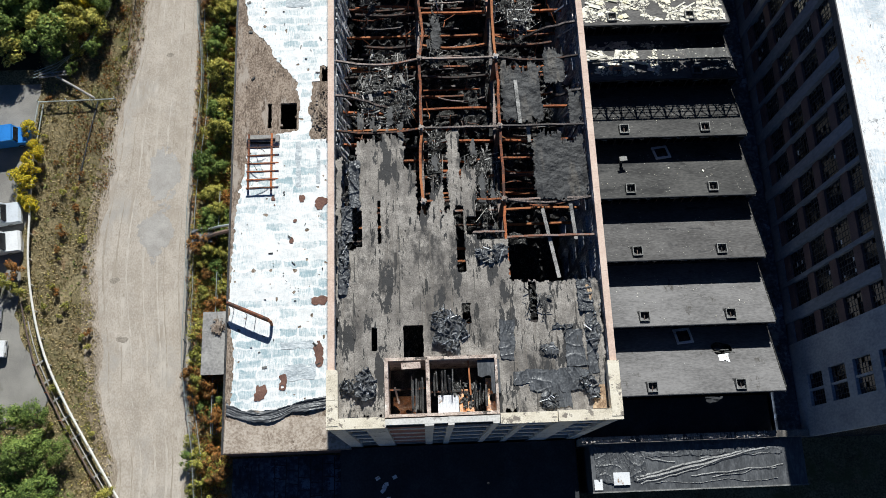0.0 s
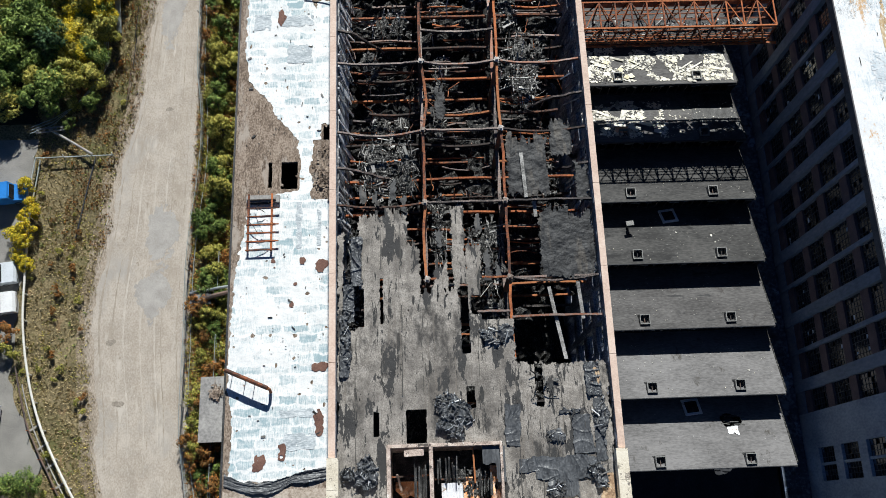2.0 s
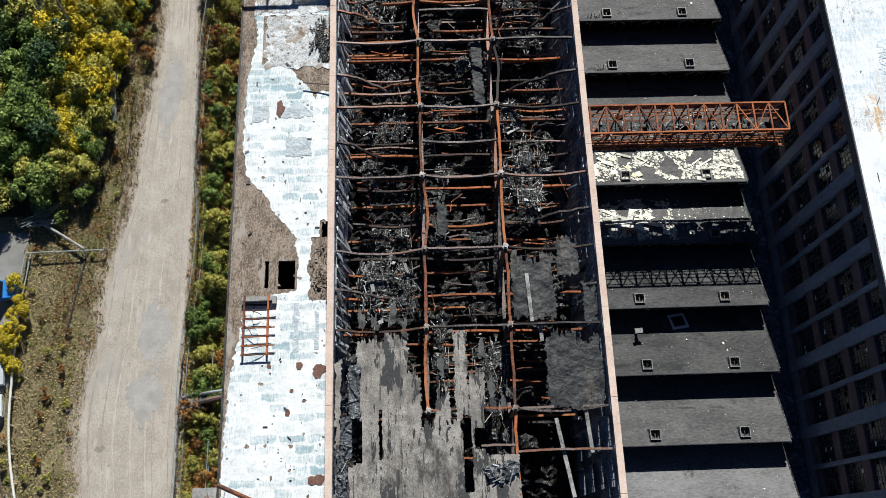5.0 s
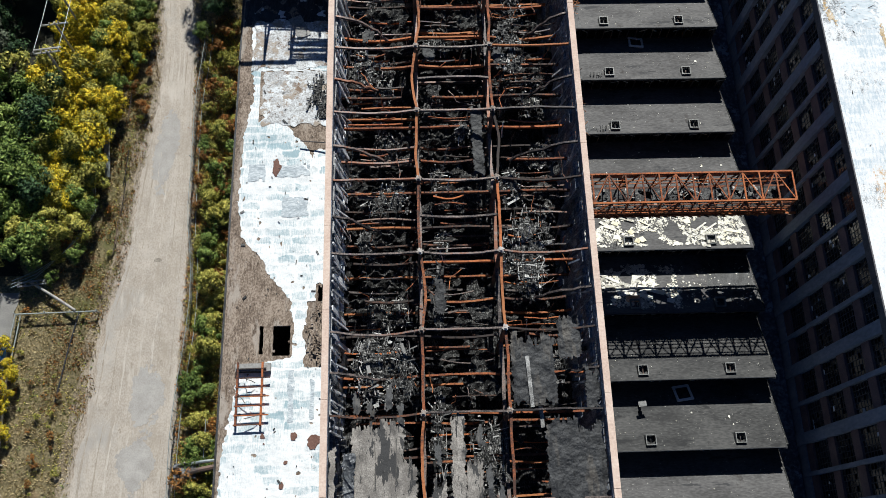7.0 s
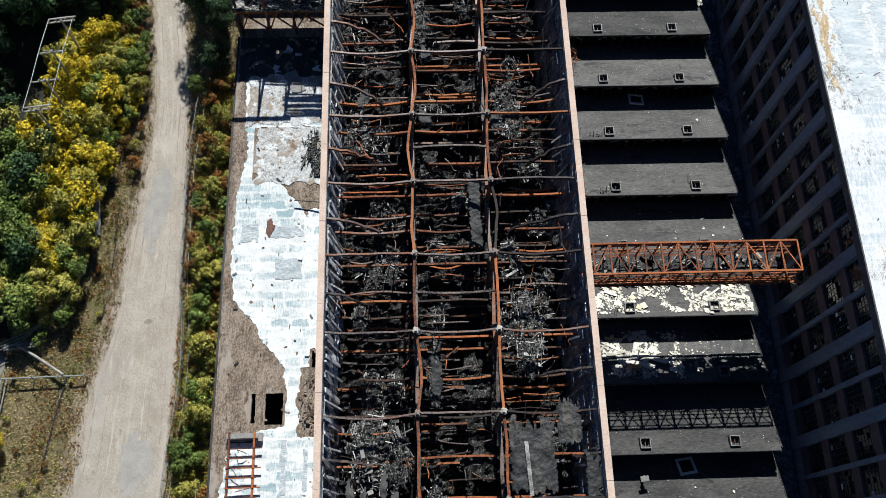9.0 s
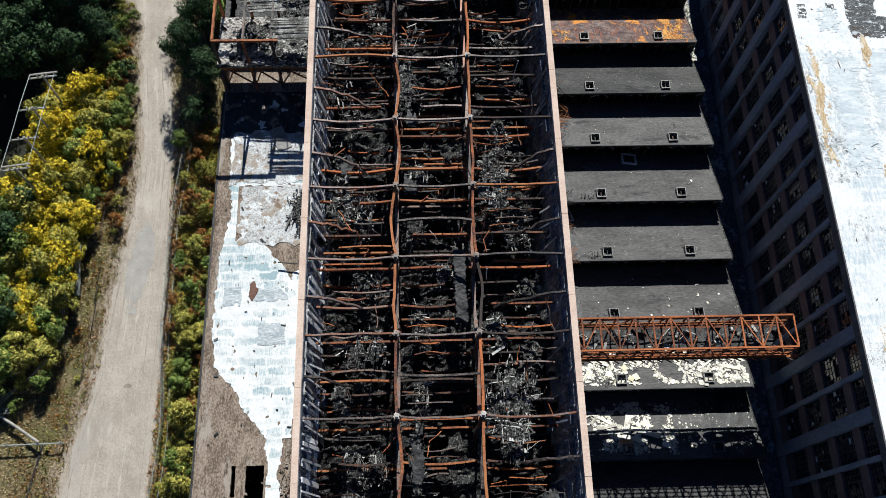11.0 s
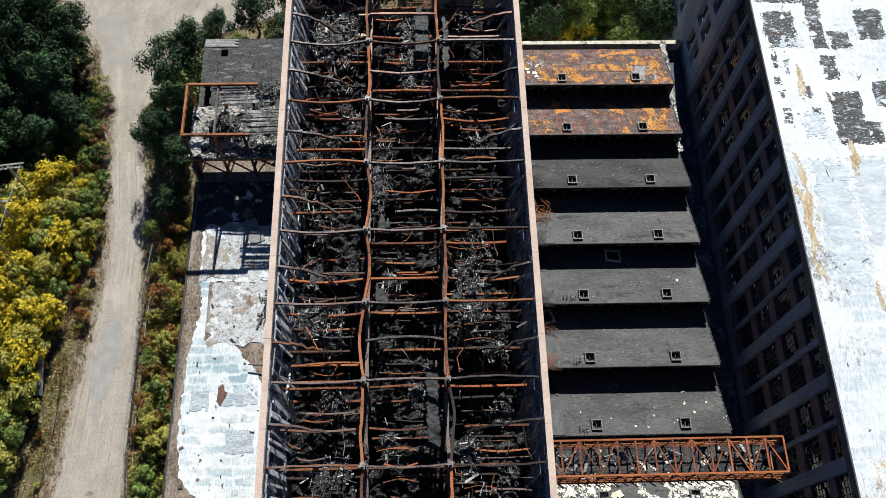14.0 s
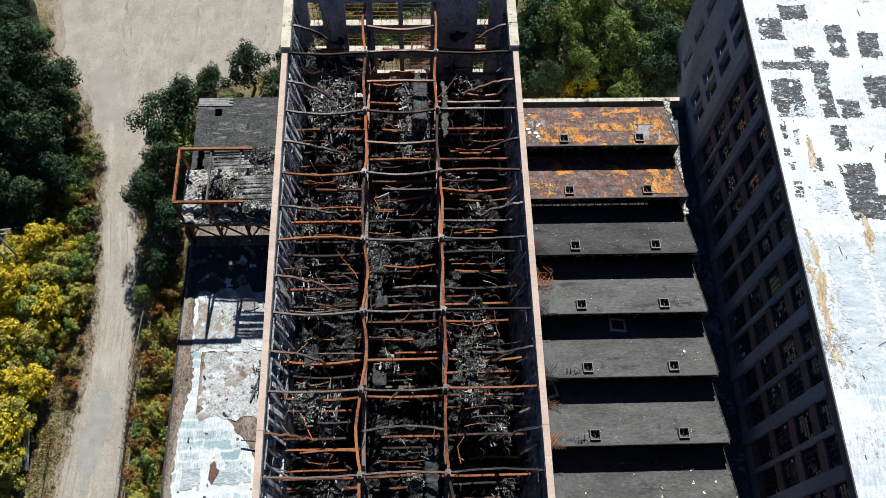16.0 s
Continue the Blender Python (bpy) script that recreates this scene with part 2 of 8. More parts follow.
def white_coat(name, lo, dark, mid, scale, rust, crisp=0.12, blocks=0.2, lay=0.1, wash=0.0, span=0.165):
    """White roof coating: thin bluish lays where the rollers ran, worn to the dark felt in blotches, rust stains."""
    m = mat(name, [(0.70, 0.72, 0.73), (0.80, 0.81, 0.81), (0.86, 0.86, 0.85)], 0.5, 0.8, 0.2)
    n, l = m.node_tree.nodes, m.node_tree.links
    b = n["Principled BSDF"]
    colour = b.inputs["Base Color"].links[0].from_socket
    tc = n.new("ShaderNodeTexCoord")

    def field(sc, detail, rough, stretch):
        mp = n.new("ShaderNodeMapping")
        mp.inputs["Scale"].default_value = stretch
        l.new(tc.outputs["Object"], mp.inputs[0])
        f = n.new("ShaderNodeTexNoise")
        f.inputs["Scale"].default_value, f.inputs["Detail"].default_value, f.inputs["Roughness"].default_value = sc, detail, rough
        l.new(mp.outputs[0], f.inputs["Vector"])
        return f.outputs[0]

    def cells(w, h, off):
        br = n.new("ShaderNodeTexBrick")
        br.offset, br.offset_frequency, br.squash, br.squash_frequency = off, 3, 1.4, 2
        br.inputs["Color1"].default_value, br.inputs["Color2"].default_value, br.inputs["Mortar"].default_value = (0, 0, 0, 1), (1, 1, 1, 1), (0.0, 0.0, 0.0, 1)
        br.inputs["Scale"].default_value, br.inputs["Mortar Size"].default_value, br.inputs["Mortar Smooth"].default_value = 1.0, 0.22, 0.8
        br.inputs["Brick Width"].default_value, br.inputs["Row Height"].default_value = w, h
        warp = n.new("ShaderNodeTexNoise")
        warp.inputs["Scale"].default_value = 0.9
        l.new(tc.outputs["Object"], warp.inputs["Vector"])
        mv = n.new("ShaderNodeVectorMath")
        mv.operation = "MULTIPLY_ADD"
        l.new(warp.outputs["Color"], mv.inputs[0])
        mv.inputs[1].default_value = (0.9, 0.9, 0)
        l.new(tc.outputs["Object"], mv.inputs[2])
        l.new(mv.outputs[0], br.inputs["Vector"])
        return br.outputs[0]

    def total(parts, low, high):
        acc = None
        for sock, k in parts:
            q = n.new("ShaderNodeMath")
            q.operation = "MULTIPLY_ADD"
            l.new(sock, q.inputs[0])
            q.inputs[1].default_value = k
            if acc is None:
                q.inputs[2].default_value = 0
            else:
                l.new(acc, q.inputs[2])
            acc = q.outputs[0]
        r = n.new("ShaderNodeMapRange")
        r.inputs[1].default_value, r.inputs[2].default_value = low, high
        l.new(acc, r.inputs[0])
        return r.outputs[0]

    def over(base, fac, c):
        mx = n.new("ShaderNodeMix")
        mx.data_type = "RGBA"
        l.new(fac, mx.inputs[0])
        l.new(base, mx.inputs[6])
        mx.inputs[7].default_value = (*c, 1)
        return mx.outputs[2]

    big = field(0.10, 3, 0.5, (1, 1, 1))
    block = cells(scale * 1.0, scale * 1.25, 0.41)
    thin = total([(cells(scale * 1.2, scale * 0.62, 0.3), lay), (field(1.3, 7, 0.8, (0.45, 1.5, 1)), 0.5), (field(3.0, 6, 0.8, (2.2, 0.4, 1)), 0.95), (field(0.16, 2, 0.5, (1, 1, 1)), 0.6)], 1.035 + lay / 2 - wash, 1.035 + span + lay / 2 - wash)
    colour = over(colour, thin, mid)
    worn = total([(block, blocks), (field(2.2, 10, 0.92, (1.3, 0.8, 1)), 1.6), (big, 1.1)], lo, lo + crisp)
    colour = over(colour, worn, dark)
    if rust:
        colour = over(colour, total([(field(0.35, 5, 0.7, (1.6, 0.35, 1)), 1.0), (field(3.0, 5, 0.8, (1, 1, 1)), 0.5)], 0.90, 0.98), (0.58, 0.36, 0.17))
    l.new(colour, b.inputs["Base Color"])
    return m


WHITE_L = white_coat("white_roof_coating", 1.72, (0.22, 0.22, 0.22), (0.31, 0.43, 0.475), 1.7, False, lay=0.25, wash=0.09, span=0.28)
WHITE_R = white_coat("patchy_white_roof", 1.66, (0.15, 0.155, 0.16), (0.50, 0.58, 0.63), 2.2, True, wash=0.03)
WHITE_W = white_coat("worn_white_roof", 1.74, (0.05, 0.053, 0.057), (0.55, 0.62, 0.66), 1.25, False, 0.07, 0.28)


# ---- building blocks ----
class Build:
    """Collects boxes, bars, tubes and sheets for one mesh."""

    def __init__(self):
        self.v, self.f = [], []

    def add(self, vs, fs):
        k = len(self.v)
        self.v += [tuple(p) for p in vs]
        self.f += [tuple(i + k for i in q) for q in fs]
        return self

    def box(self, x0, x1, y0, y1, z0, z1):
        return self.add([(x, y, z) for z in (z0, z1) for y in (y0, y1) for x in (x0, x1)],
                        [(0, 2, 3, 1), (4, 5, 7, 6), (0, 1, 5, 4), (2, 6, 7, 3), (0, 4, 6, 2), (1, 3, 7, 5)])

    def bar(self, p, q, w, h, up=(0, 0, 1)):
        p, q = Vector(p), Vector(q)
        d = (q - p).normalized()
        side = d.cross(Vector(up))
        if side.length < 1e-3:
            side = d.cross(Vector((0, 1, 0)))
        side.normalize()
        u = side.cross(d)
        vs = [e + side * a * w / 2 + u * b * h / 2 for e in (p, q) for b in (-1, 1) for a in (-1, 1)]
        return self.add(vs, [(0, 2, 3, 1), (4, 5, 7, 6), (0, 1, 5, 4), (2, 6, 7, 3), (0, 4, 6, 2), (1, 3, 7, 5)])

    def ibeam(self, pts, w, h, t=0.03, up=(0, 0, 1)):
        """An I-section swept along points."""
        half = [(-w / 2, h / 2), (w / 2, h / 2), (w / 2, h / 2 - t), (t / 2, h / 2 - t), (t / 2, -h / 2 + t), (w / 2, -h / 2 + t),
                (w / 2, -h / 2), (-w / 2, -h / 2), (-w / 2, -h / 2 + t), (-t / 2, -h / 2 + t), (-t / 2, h / 2 - t), (-w / 2, h / 2 - t)]
        return self.sweep(pts, half, up)

    def sweep(self, pts, prof, up=(0, 0, 1)):
        pts = [Vector(p) for p in pts]
        n, k = len(prof), len(self.v)
        for i, p in enumerate(pts):
            d = (pts[min(i + 1, len(pts) - 1)] - pts[max(i - 1, 0)]).normalized()
            s = d.cross(Vector(up))
            if s.length < 1e-3:
                s = d.cross(Vector((0, 1, 0)))
            s.normalize()
            u = s.cross(d)
            self.v += [tuple(p + s * a + u * b) for a, b in prof]
        for i in range(len(pts) - 1):
            for j in range(n):
                a, b = k + i * n + j, k + i * n + (j + 1) % n
                self.f.append((a, b, b + n, a + n))
        self.f.append(tuple(k + j for j in reversed(range(n))))
        self.f.append(tuple(k + (len(pts) - 1) * n + j for j in range(n)))
        return self

    def tube(self, pts, r, n=6, up=(0, 0, 1)):
        return self.sweep(pts, [(r * math.cos(6.2832 * i / n), r * math.sin(6.2832 * i / n)) for i in range(n)], up)


def part(name, b, material, parent=None, label="", smooth=False):
    """One mesh object from a Build, under a thing or a part."""
    me = bpy.data.meshes.new(name)
    me.from_pydata(b.v, [], b.f)
    me.materials.append(material)
    if smooth:
        me.polygons.foreach_set("use_smooth", [True] * len(me.polygons))
    me.update()
    ob = new(name, me)
    if parent:
        ob.parent = parent
        ob.matrix_parent_inverse = parent.matrix_world.inverted() if parent.type == "EMPTY" and parent.parent is None else Matrix()
    if label:
        tagged(ob, label)
    return ob


def again(ob, m, parent):
    """The same piece at another place, on the same mesh."""
    o = bpy.data.objects.new(ob.name.split(".")[0], ob.data)
    scene.collection.objects.link(o)
    o.parent = parent
    o.matrix_basis = m
    return o


def thing(name, label, category, group="", kind=""):
    return tagged(new(name), label, category, group, kind)


def jag(x, y, s=1.0, seed=0.0):
    return noise.noise(Vector((x * s, y * s, seed)))


def sheet(x0, x1, y0, y1, z, inside, cell=0.3, thick=0.12, relief=0.0, rs=1.0, seed=0.0, turns=3):
    """A slab on a fine grid that keeps the cells for which inside(x, y) holds, with real edges; z: height or a function."""
    zf = z if callable(z) else (lambda x, y: z)
    nx, ny = max(1, round((x1 - x0) / cell)), max(1, round((y1 - y0) / cell))
    b, idx = Build(), {}
    X = lambda i: x0 + (x1 - x0) * i / nx
    Y = lambda j: y0 + (y1 - y0) * j / ny
    keep = {(i, j) for i in range(nx) for j in range(ny) if inside(X(i + 0.5), Y(j + 0.5))}

    def vert(i, j, low):
        key = (i, j, low)
        if key not in idx:
            x, y = X(i), Y(j)
            if 0 < i < nx and 0 < j < ny:
                x, y = x + cell * 0.4 * jag(x, y, 2.1, seed + 3), y + cell * 0.4 * jag(x, y, 2.1, seed + 7)
            h = zf(x, y) + (relief * noise.fractal(Vector((x * rs, y * rs, seed)), 0.9, 2.0, 4) if relief else 0)
            idx[key] = len(b.v)
            b.v.append((x, y, h - (thick if low else 0)))
        return idx[key]

    rim = {}
    for i, j in sorted(keep):
        b.f.append((vert(i, j, 0), vert(i + 1, j, 0), vert(i + 1, j + 1, 0), vert(i, j + 1, 0)))
        for di, dj, p, q in ((-1, 0, (i, j + 1), (i, j)), (1, 0, (i + 1, j), (i + 1, j + 1)), (0, -1, (i, j), (i + 1, j)), (0, 1, (i + 1, j + 1), (i, j + 1))):
            if (i + di, j + dj) not in keep:
                b.f.append((vert(*p, 0), vert(*p, 1), vert(*q, 1), vert(*q, 0)))
                rim.setdefault(p, []).append(q)
                rim.setdefault(q, []).append(p)
    for turn in range(turns):
        moved = {}
        for (i, j), near in rim.items():
            if 0 < i < nx and 0 < j < ny:
                a = b.v[idx[i, j, 0]]
                mx = sum(b.v[idx[k[0], k[1], 0]][0] for k in near) / len(near)
                my = sum(b.v[idx[k[0], k[1], 0]][1] for k in near) / len(near)
                moved[i, j] = ((a[0] + mx) / 2, (a[1] + my) / 2)
        for (i, j), (x, y) in moved.items():
            for low in (0, 1):
                b.v[idx[i, j, low]] = (x, y, b.v[idx[i, j, low]][2])
    return b


def grille(us, vs, x0, x1):
    """One connected grating in the y-z plane: bars at the odd steps of us (y) and vs (z), openings at the even ones."""
    b, idx = Build(), {}
    keep = {(i, j) for i in range(len(us) - 1) for j in range(len(vs) - 1) if i % 2 == 0 or j % 2 == 0}

    def vert(i, j, k):
        if (i, j, k) not in idx:
            idx[i, j, k] = len(b.v)
            b.v.append(((x0, x1)[k], us[i], vs[j]))
        return idx[i, j, k]

    for i, j in sorted(keep):
        b.f.append((vert(i, j, 0), vert(i, j + 1, 0), vert(i + 1, j + 1, 0), vert(i + 1, j, 0)))
        b.f.append((vert(i, j, 1), vert(i + 1, j, 1), vert(i + 1, j + 1, 1), vert(i, j + 1, 1)))
        for di, dj, p, q in ((-1, 0, (i, j + 1), (i, j)), (1, 0, (i + 1, j), (i + 1, j + 1)), (0, -1, (i, j), (i + 1, j)), (0, 1, (i + 1, j + 1), (i, j + 1))):
            if (i + di, j + dj) not in keep:
                b.f.append((vert(*p, 0), vert(*q, 0), vert(*q, 1), vert(*p, 1)))
    return b


def bars(total, n, w):
    """Steps for grille(): n openings over a length, bars of width w between and at the ends."""
    out = []
    for i in range(n + 1):
        c = total * i / n
        out += [c - w / 2, c + w / 2]
    return out


def in_rect(x, y, r, wob=0.0, s=0.7):
    a = wob * jag(x, y, s, 5.0) if wob else 0
    c = wob * jag(x, y, s, 9.0) if wob else 0
    return r[0] + a < x < r[1] + c and r[2] + c < y < r[3] + a

# ---- ground, road, yard ----
ground = part("ground", Build().add([(-1500, -1500, -0.05), (1500, -1500, -0.05), (1500, 1500, -0.05), (-1500, 1500, -0.05)], [(0, 1, 2, 3)]), EARTH)
tagged(ground, "dry weedy ground with brown and green patches", "ground", kind="structure")


def lerp(rows, y):
    """Values between rows of (y, ...)."""
    if y <= rows[0][0]:
        return rows[0][1:]
    for a, b in zip(rows, rows[1:]):
        if y <= b[0]:
            k = (y - a[0]) / (b[0] - a[0])
            k = k * k * (3 - 2 * k)
            return [p + (q - p) * k for p, q in zip(a[1:], b[1:])]
    return rows[-1][1:]


ROAD = [(-40, -34, -24), (-2, -36.7, -28.4), (8, -39.0, -29.2), (22, -40.5, -29.9), (36, -39.2, -30.1), (51, -36.8, -30.1), (74, -35.1, -30.9), (94, -36.9, -33.1), (103, -40, -30), (113, -46, -14), (150, -60, -8)]


def on_road(x, y):
    a, b = lerp(ROAD, y)
    w = 0.55 * jag(x, y, 0.35, 2) + 0.3 * jag(x, y, 1.3, 4)
    return a + w < x < b + w * 0.6


def rut(x, y):
    a, b = lerp(ROAD, y)
    k = (x - a) / max(b - a, 1)
    return 0.0 - 0.03 * math.cos(k * 22)


def strip(wide, z, seed, step=0.3):
    """The road's bed as a strip of rows from edge to edge, with frayed edges."""
    b, n = Build(), 46
    ys = np.arange(-30, 134.1, step)
    for y in ys:
        a, c = lerp(ROAD, y)
        a += -wide + 0.7 * jag(y, 0, 0.3, seed) + 0.22 * jag(y, 0, 1.2, seed) + 0.1 * jag(y, 0, 3.0, seed) + 0.06 * jag(y, 0, 9.0, seed)
        c += wide * 0.5 + 0.35 * jag(y, 9, 0.3, seed) + 0.16 * jag(y, 9, 1.2, seed) + 0.1 * jag(y, 9, 3.0, seed) + 0.05 * jag(y, 9, 9.0, seed)
        for i in range(n + 1):
            x = a + (c - a) * i / n
            fall = 0.04 if i in (0, n) else 0.0
            b.v.append((x, y, z + (rut(x, y) if z > 0 else 0) + 0.03 * jag(x, y, 0.7, 8) - fall))
    for r in range(len(ys) - 1):
        for i in range(n):
            k = r * (n + 1) + i
            b.f.append((k, k + 1, k + n + 2, k + n + 1))
    return b


SHOULDER = mat("dusty_shoulder", [(0.15, 0.115, 0.07), (0.26, 0.205, 0.14), (0.37, 0.305, 0.225)], 0.5, 0.95, 0.6, fine=12, grit=1.2, spots=[(0.7, 0.54, 0.64, (0.14, 0.115, 0.06)), (0.5, 0.58, 0.66, (0.42, 0.355, 0.28))])
EDGE_DIRT = mat("trodden_road_edge", [(0.24, 0.195, 0.145), (0.345, 0.29, 0.232), (0.44, 0.38, 0.315)], 0.45, 0.95, 0.5, fine=14, grit=1.3, stretch=(1.5, 0.5, 1))
tagged(part("road_edge", strip(0.55, 0.0, 33, 0.2), EDGE_DIRT), "trodden pale edge of the gravel road", "road", kind="structure")
tagged(part("road_shoulder", strip(1.7, -0.03, 21), SHOULDER), "dusty shoulder of the gravel road", "road", kind="structure")
road = part("road", strip(-0.15, 0.03, 2, 0.15), DIRT)
tagged(road, "pale rutted gravel road widening into a yard", "road", kind="structure")
PATCH = mat("grey_road_patch", [(0.315, 0.292, 0.268), (0.37, 0.348, 0.322), (0.43, 0.405, 0.375)], 0.6, 0.95, 0.3, fine=14)
SCUFF = mat("dark_road_scuff", [(0.20, 0.172, 0.14), (0.27, 0.235, 0.195), (0.35, 0.31, 0.262)], 1.2, 0.95, 0.4, fine=6, grit=1.1)


def road_patch(cx, cy, rx, ry, lean=0.0, m=PATCH, label="grey washed-out patch in the gravel road"):
    """A thin ragged lens of other gravel, its edge broken up at several scales."""
    def inside(x, y):
        u, v = (x - cx - lean * (y - cy)) / rx, (y - cy) / ry
        return u * u + v * v < 0.6 + 0.55 * jag(x, y * 0.6, 0.5, cx) + 0.3 * jag(x, y, 1.6, cy) + 0.3 * jag(x, y * 0.7, 5.0, cx)
    k = rx + abs(lean) * ry
    b = sheet(cx - k, cx + k, cy - ry, cy + ry, lambda x, y: rut(x, y) + 0.043 + 0.03 * jag(x, y, 0.7, 8), inside, 0.1, 0.002, turns=1)
    tagged(part("road_patch", b, m), label, "road patch", kind="structure")


for q in ((-33.3, 31.2, 2.0, 5.4, 0.03), (-33.9, 24.6, 2.2, 3.6, 0.0), (-33.6, 61.0, 1.7, 7.0, 0.05)):
    road_patch(*q)
for q in ((-38.0, 19.3, 0.7, 0.5), (-36.8, 12.6, 0.9, 0.35), (-33.4, 47.5, 0.6, 0.3)):
    road_patch(*q, 0.1, SCUFF, "shallow darker hollow in the gravel road")
TRACKS = {"pale": mat("pale_wheel_track", [(0.40, 0.352, 0.298), (0.47, 0.42, 0.362), (0.53, 0.48, 0.42)], 0.8, 0.95, 0.3, fine=10), "worn": mat("brown_wheel_track", [(0.285, 0.24, 0.19), (0.345, 0.297, 0.243), (0.41, 0.36, 0.30)], 0.8, 0.95, 0.3, fine=10)}
for i, (k, w, tone) in enumerate(((0.1, 0.35, "worn"), (0.24, 0.22, "worn"), (0.35, 0.4, "pale"), (0.52, 0.45, "pale"), (0.67, 0.4, "pale"), (0.74, 0.18, "worn"), (0.9, 0.22, "worn"))):
    b, ys = Build(), np.arange(-10, 80 + 9 * (i % 2), 0.35)
    for y in ys:
        a, c = lerp(ROAD, y)
        x = a + (c - a) * (k + 0.03 * jag(y, i, 0.06, 3)) + 0.06 * jag(y, i, 0.9, 5)
        h = max(0.0005, w * 0.5 * (0.35 + 1.2 * jag(y, i, 0.11, 7) + 0.7 * jag(y, i, 1.0, 9) + 0.3 * jag(y, i, 3.5, 9)))
        z = 0.033 + 0.03 * jag(x, y, 0.7, 8) + rut(x, y)
        b.v += [(x - h, y, z), (x, y, z + 0.006), (x + h, y, z)]
    for r in range(len(ys) - 1):
        for q in (0, 1):
            b.f.append((3 * r + q, 3 * r + q + 1, 3 * r + q + 4, 3 * r + q + 3))
    tagged(part("wheel_track", b, TRACKS[tone]), "faint wheel track in the gravel road", "wheel track", kind="structure")
LOT = mat("grey_lot_gravel", [(0.17, 0.16, 0.15), (0.24, 0.23, 0.21), (0.30, 0.285, 0.26)], 0.3, 0.95, 0.4, fine=30, spots=[(0.2, 0.56, 0.66, (0.10, 0.10, 0.05))])
def lot_in(x, y):
    return x < (-42.9 - 0.45 * (y - 3) if 5 < y < 16 else -48.6) + 0.7 * jag(x, y, 0.5)


lot = part("parking_lot", sheet(-75, -43, 4, 44, 0.0, lot_in, 0.5, 0.06), LOT)
tagged(lot, "grey gravel parking lot with weeds", "parking lot", kind="structure")

# ---- middle factory, burnt out ----
BAY, NODE0 = 6.73, 79.0
NODES = [NODE0 + BAY * k for k in range(-11, 3)]
XW, YF, YE, ZTOP = 11.3, 0.0, 99.3, 26.0
FLOORS = [4.2, 8.4, 12.6, 16.8, 21.0]
mill = thing("burnt_factory", "long burnt-out concrete factory with a collapsed roof", "factory")


def span(a, b):
    return min(a, b), max(a, b)


PLASTER = mat("streaked_pale_plaster", [(0.07, 0.07, 0.072), (0.30, 0.30, 0.30), (0.55, 0.54, 0.53)], 0.6, 0.9, 0.3, stretch=(1, 1.5, 0.25))
SASH = mat("burnt_pale_steel", [(0.08, 0.08, 0.083), (0.28, 0.28, 0.28), (0.5, 0.5, 0.5)], 0.8, 0.7, 0.2)


def side_wall(sx):
    """A long wall: a band at every floor, piers at every half bay, inner pilasters; all the rest is open window."""
    xo, xi = sx * XW, sx * (XW - 0.5)
    wall = part("side_wall", Build().box(*span(xo, xi), YF + 0.55, YE - 0.55, 0, 5.15), SOOTWALL, mill, "smoke-stained wall with empty window openings")
    for lo, hi in [(z - 0.55, z + 0.95) for z in FLOORS[1:]] + [(24.9, ZTOP - 0.25)]:
        part("floor_band", Build().box(*span(xo, xi), YF + 0.55, YE - 0.55, lo, hi), SOOTWALL, wall)
    s = NODES[0] - BAY
    while s < YE + 1:
        for d, w, deep in ((0, 0.6, 0.28), (BAY / 2, 0.32, 0.14)):
            y0, y1 = max(YF + 0.6, s + d - w), min(YE - 0.6, s + d + w)
            if y1 > y0:
                q = Build().box(*span(xo + sx * 0.02, xi - sx * 0.02), y0, y1, 0.1, ZTOP - 0.27)
                part("pier", q, SOOTWALL, wall)
                part("inner_pier", Build().box(*span(xi - sx * 0.021, xi - sx * deep), y0, y1, 0.1, 23.6), SOOTWALL, wall)
        s += BAY
    s = NODES[0] - BAY
    while s < YE:
        for a, b in ((s + 0.6, s + BAY / 2 - 0.32), (s + BAY / 2 + 0.32, s + BAY - 0.6)):
            if a > YF + 0.6 and b < YE - 0.6:
                for z in FLOORS[2:]:
                    g = grille(bars(b - a, 4, 0.07), bars(2.45, 3, 0.07), *span(xo - sx * 0.2, xo - sx * 0.27))
                    g.v = [(v[0], v[1] + a, v[2] + z + 0.95) for v in g.v]
                    part("window_sash", g, SASH, wall, "burnt steel sash without glass")
        s += BAY
    return wall


for sx in (-1, 1):
    side_wall(sx)
    y = 4.4
    while y < 92:
        y1 = min(92.2, y + 7.3)
        part("coping", Build().box(*span(sx * (XW + 0.07), sx * (XW - 0.47)), y, y1 - 0.03, ZTOP - 0.24, ZTOP), STUCCO, mill, "pinkish plaster coping")
        y = y1
    for y0, y1 in ((0.05, 2.0), (2.02, 4.35), (92.25, 95.0), (95.05, 99.25)):
        q = Build().box(*span(sx * (XW + 0.15), sx * (XW - 0.75)), y0, y1, ZTOP - 0.5, ZTOP + 0.35)
        part("coping", q, CREAM, mill, "flaking cream corner coping")

def torn(u, seed, long=0.5):
    """A broken edge: straight snapped pieces of uneven length, frayed a little."""
    return long * (0.7 * noise.cell(Vector((u / 0.62, seed, 0.5))) + 0.45 * noise.cell(Vector((u / 0.19, seed + 9, 0.5))) + 0.25 * noise.cell(Vector((u / 0.08, seed + 4, 0.5))) - 0.7)


def broken(x, y, r, seed, side=0.12, end=0.6):
    """Inside a rectangle whose ends are snapped off unevenly and whose long sides follow the laps."""
    return (r[0] - torn(y, seed, side) < x < r[1] + torn(y, seed + 3, side)) and (r[2] - torn(x, seed + 5, end * 0.5) < y < r[3] + torn(x, seed + 7, end))


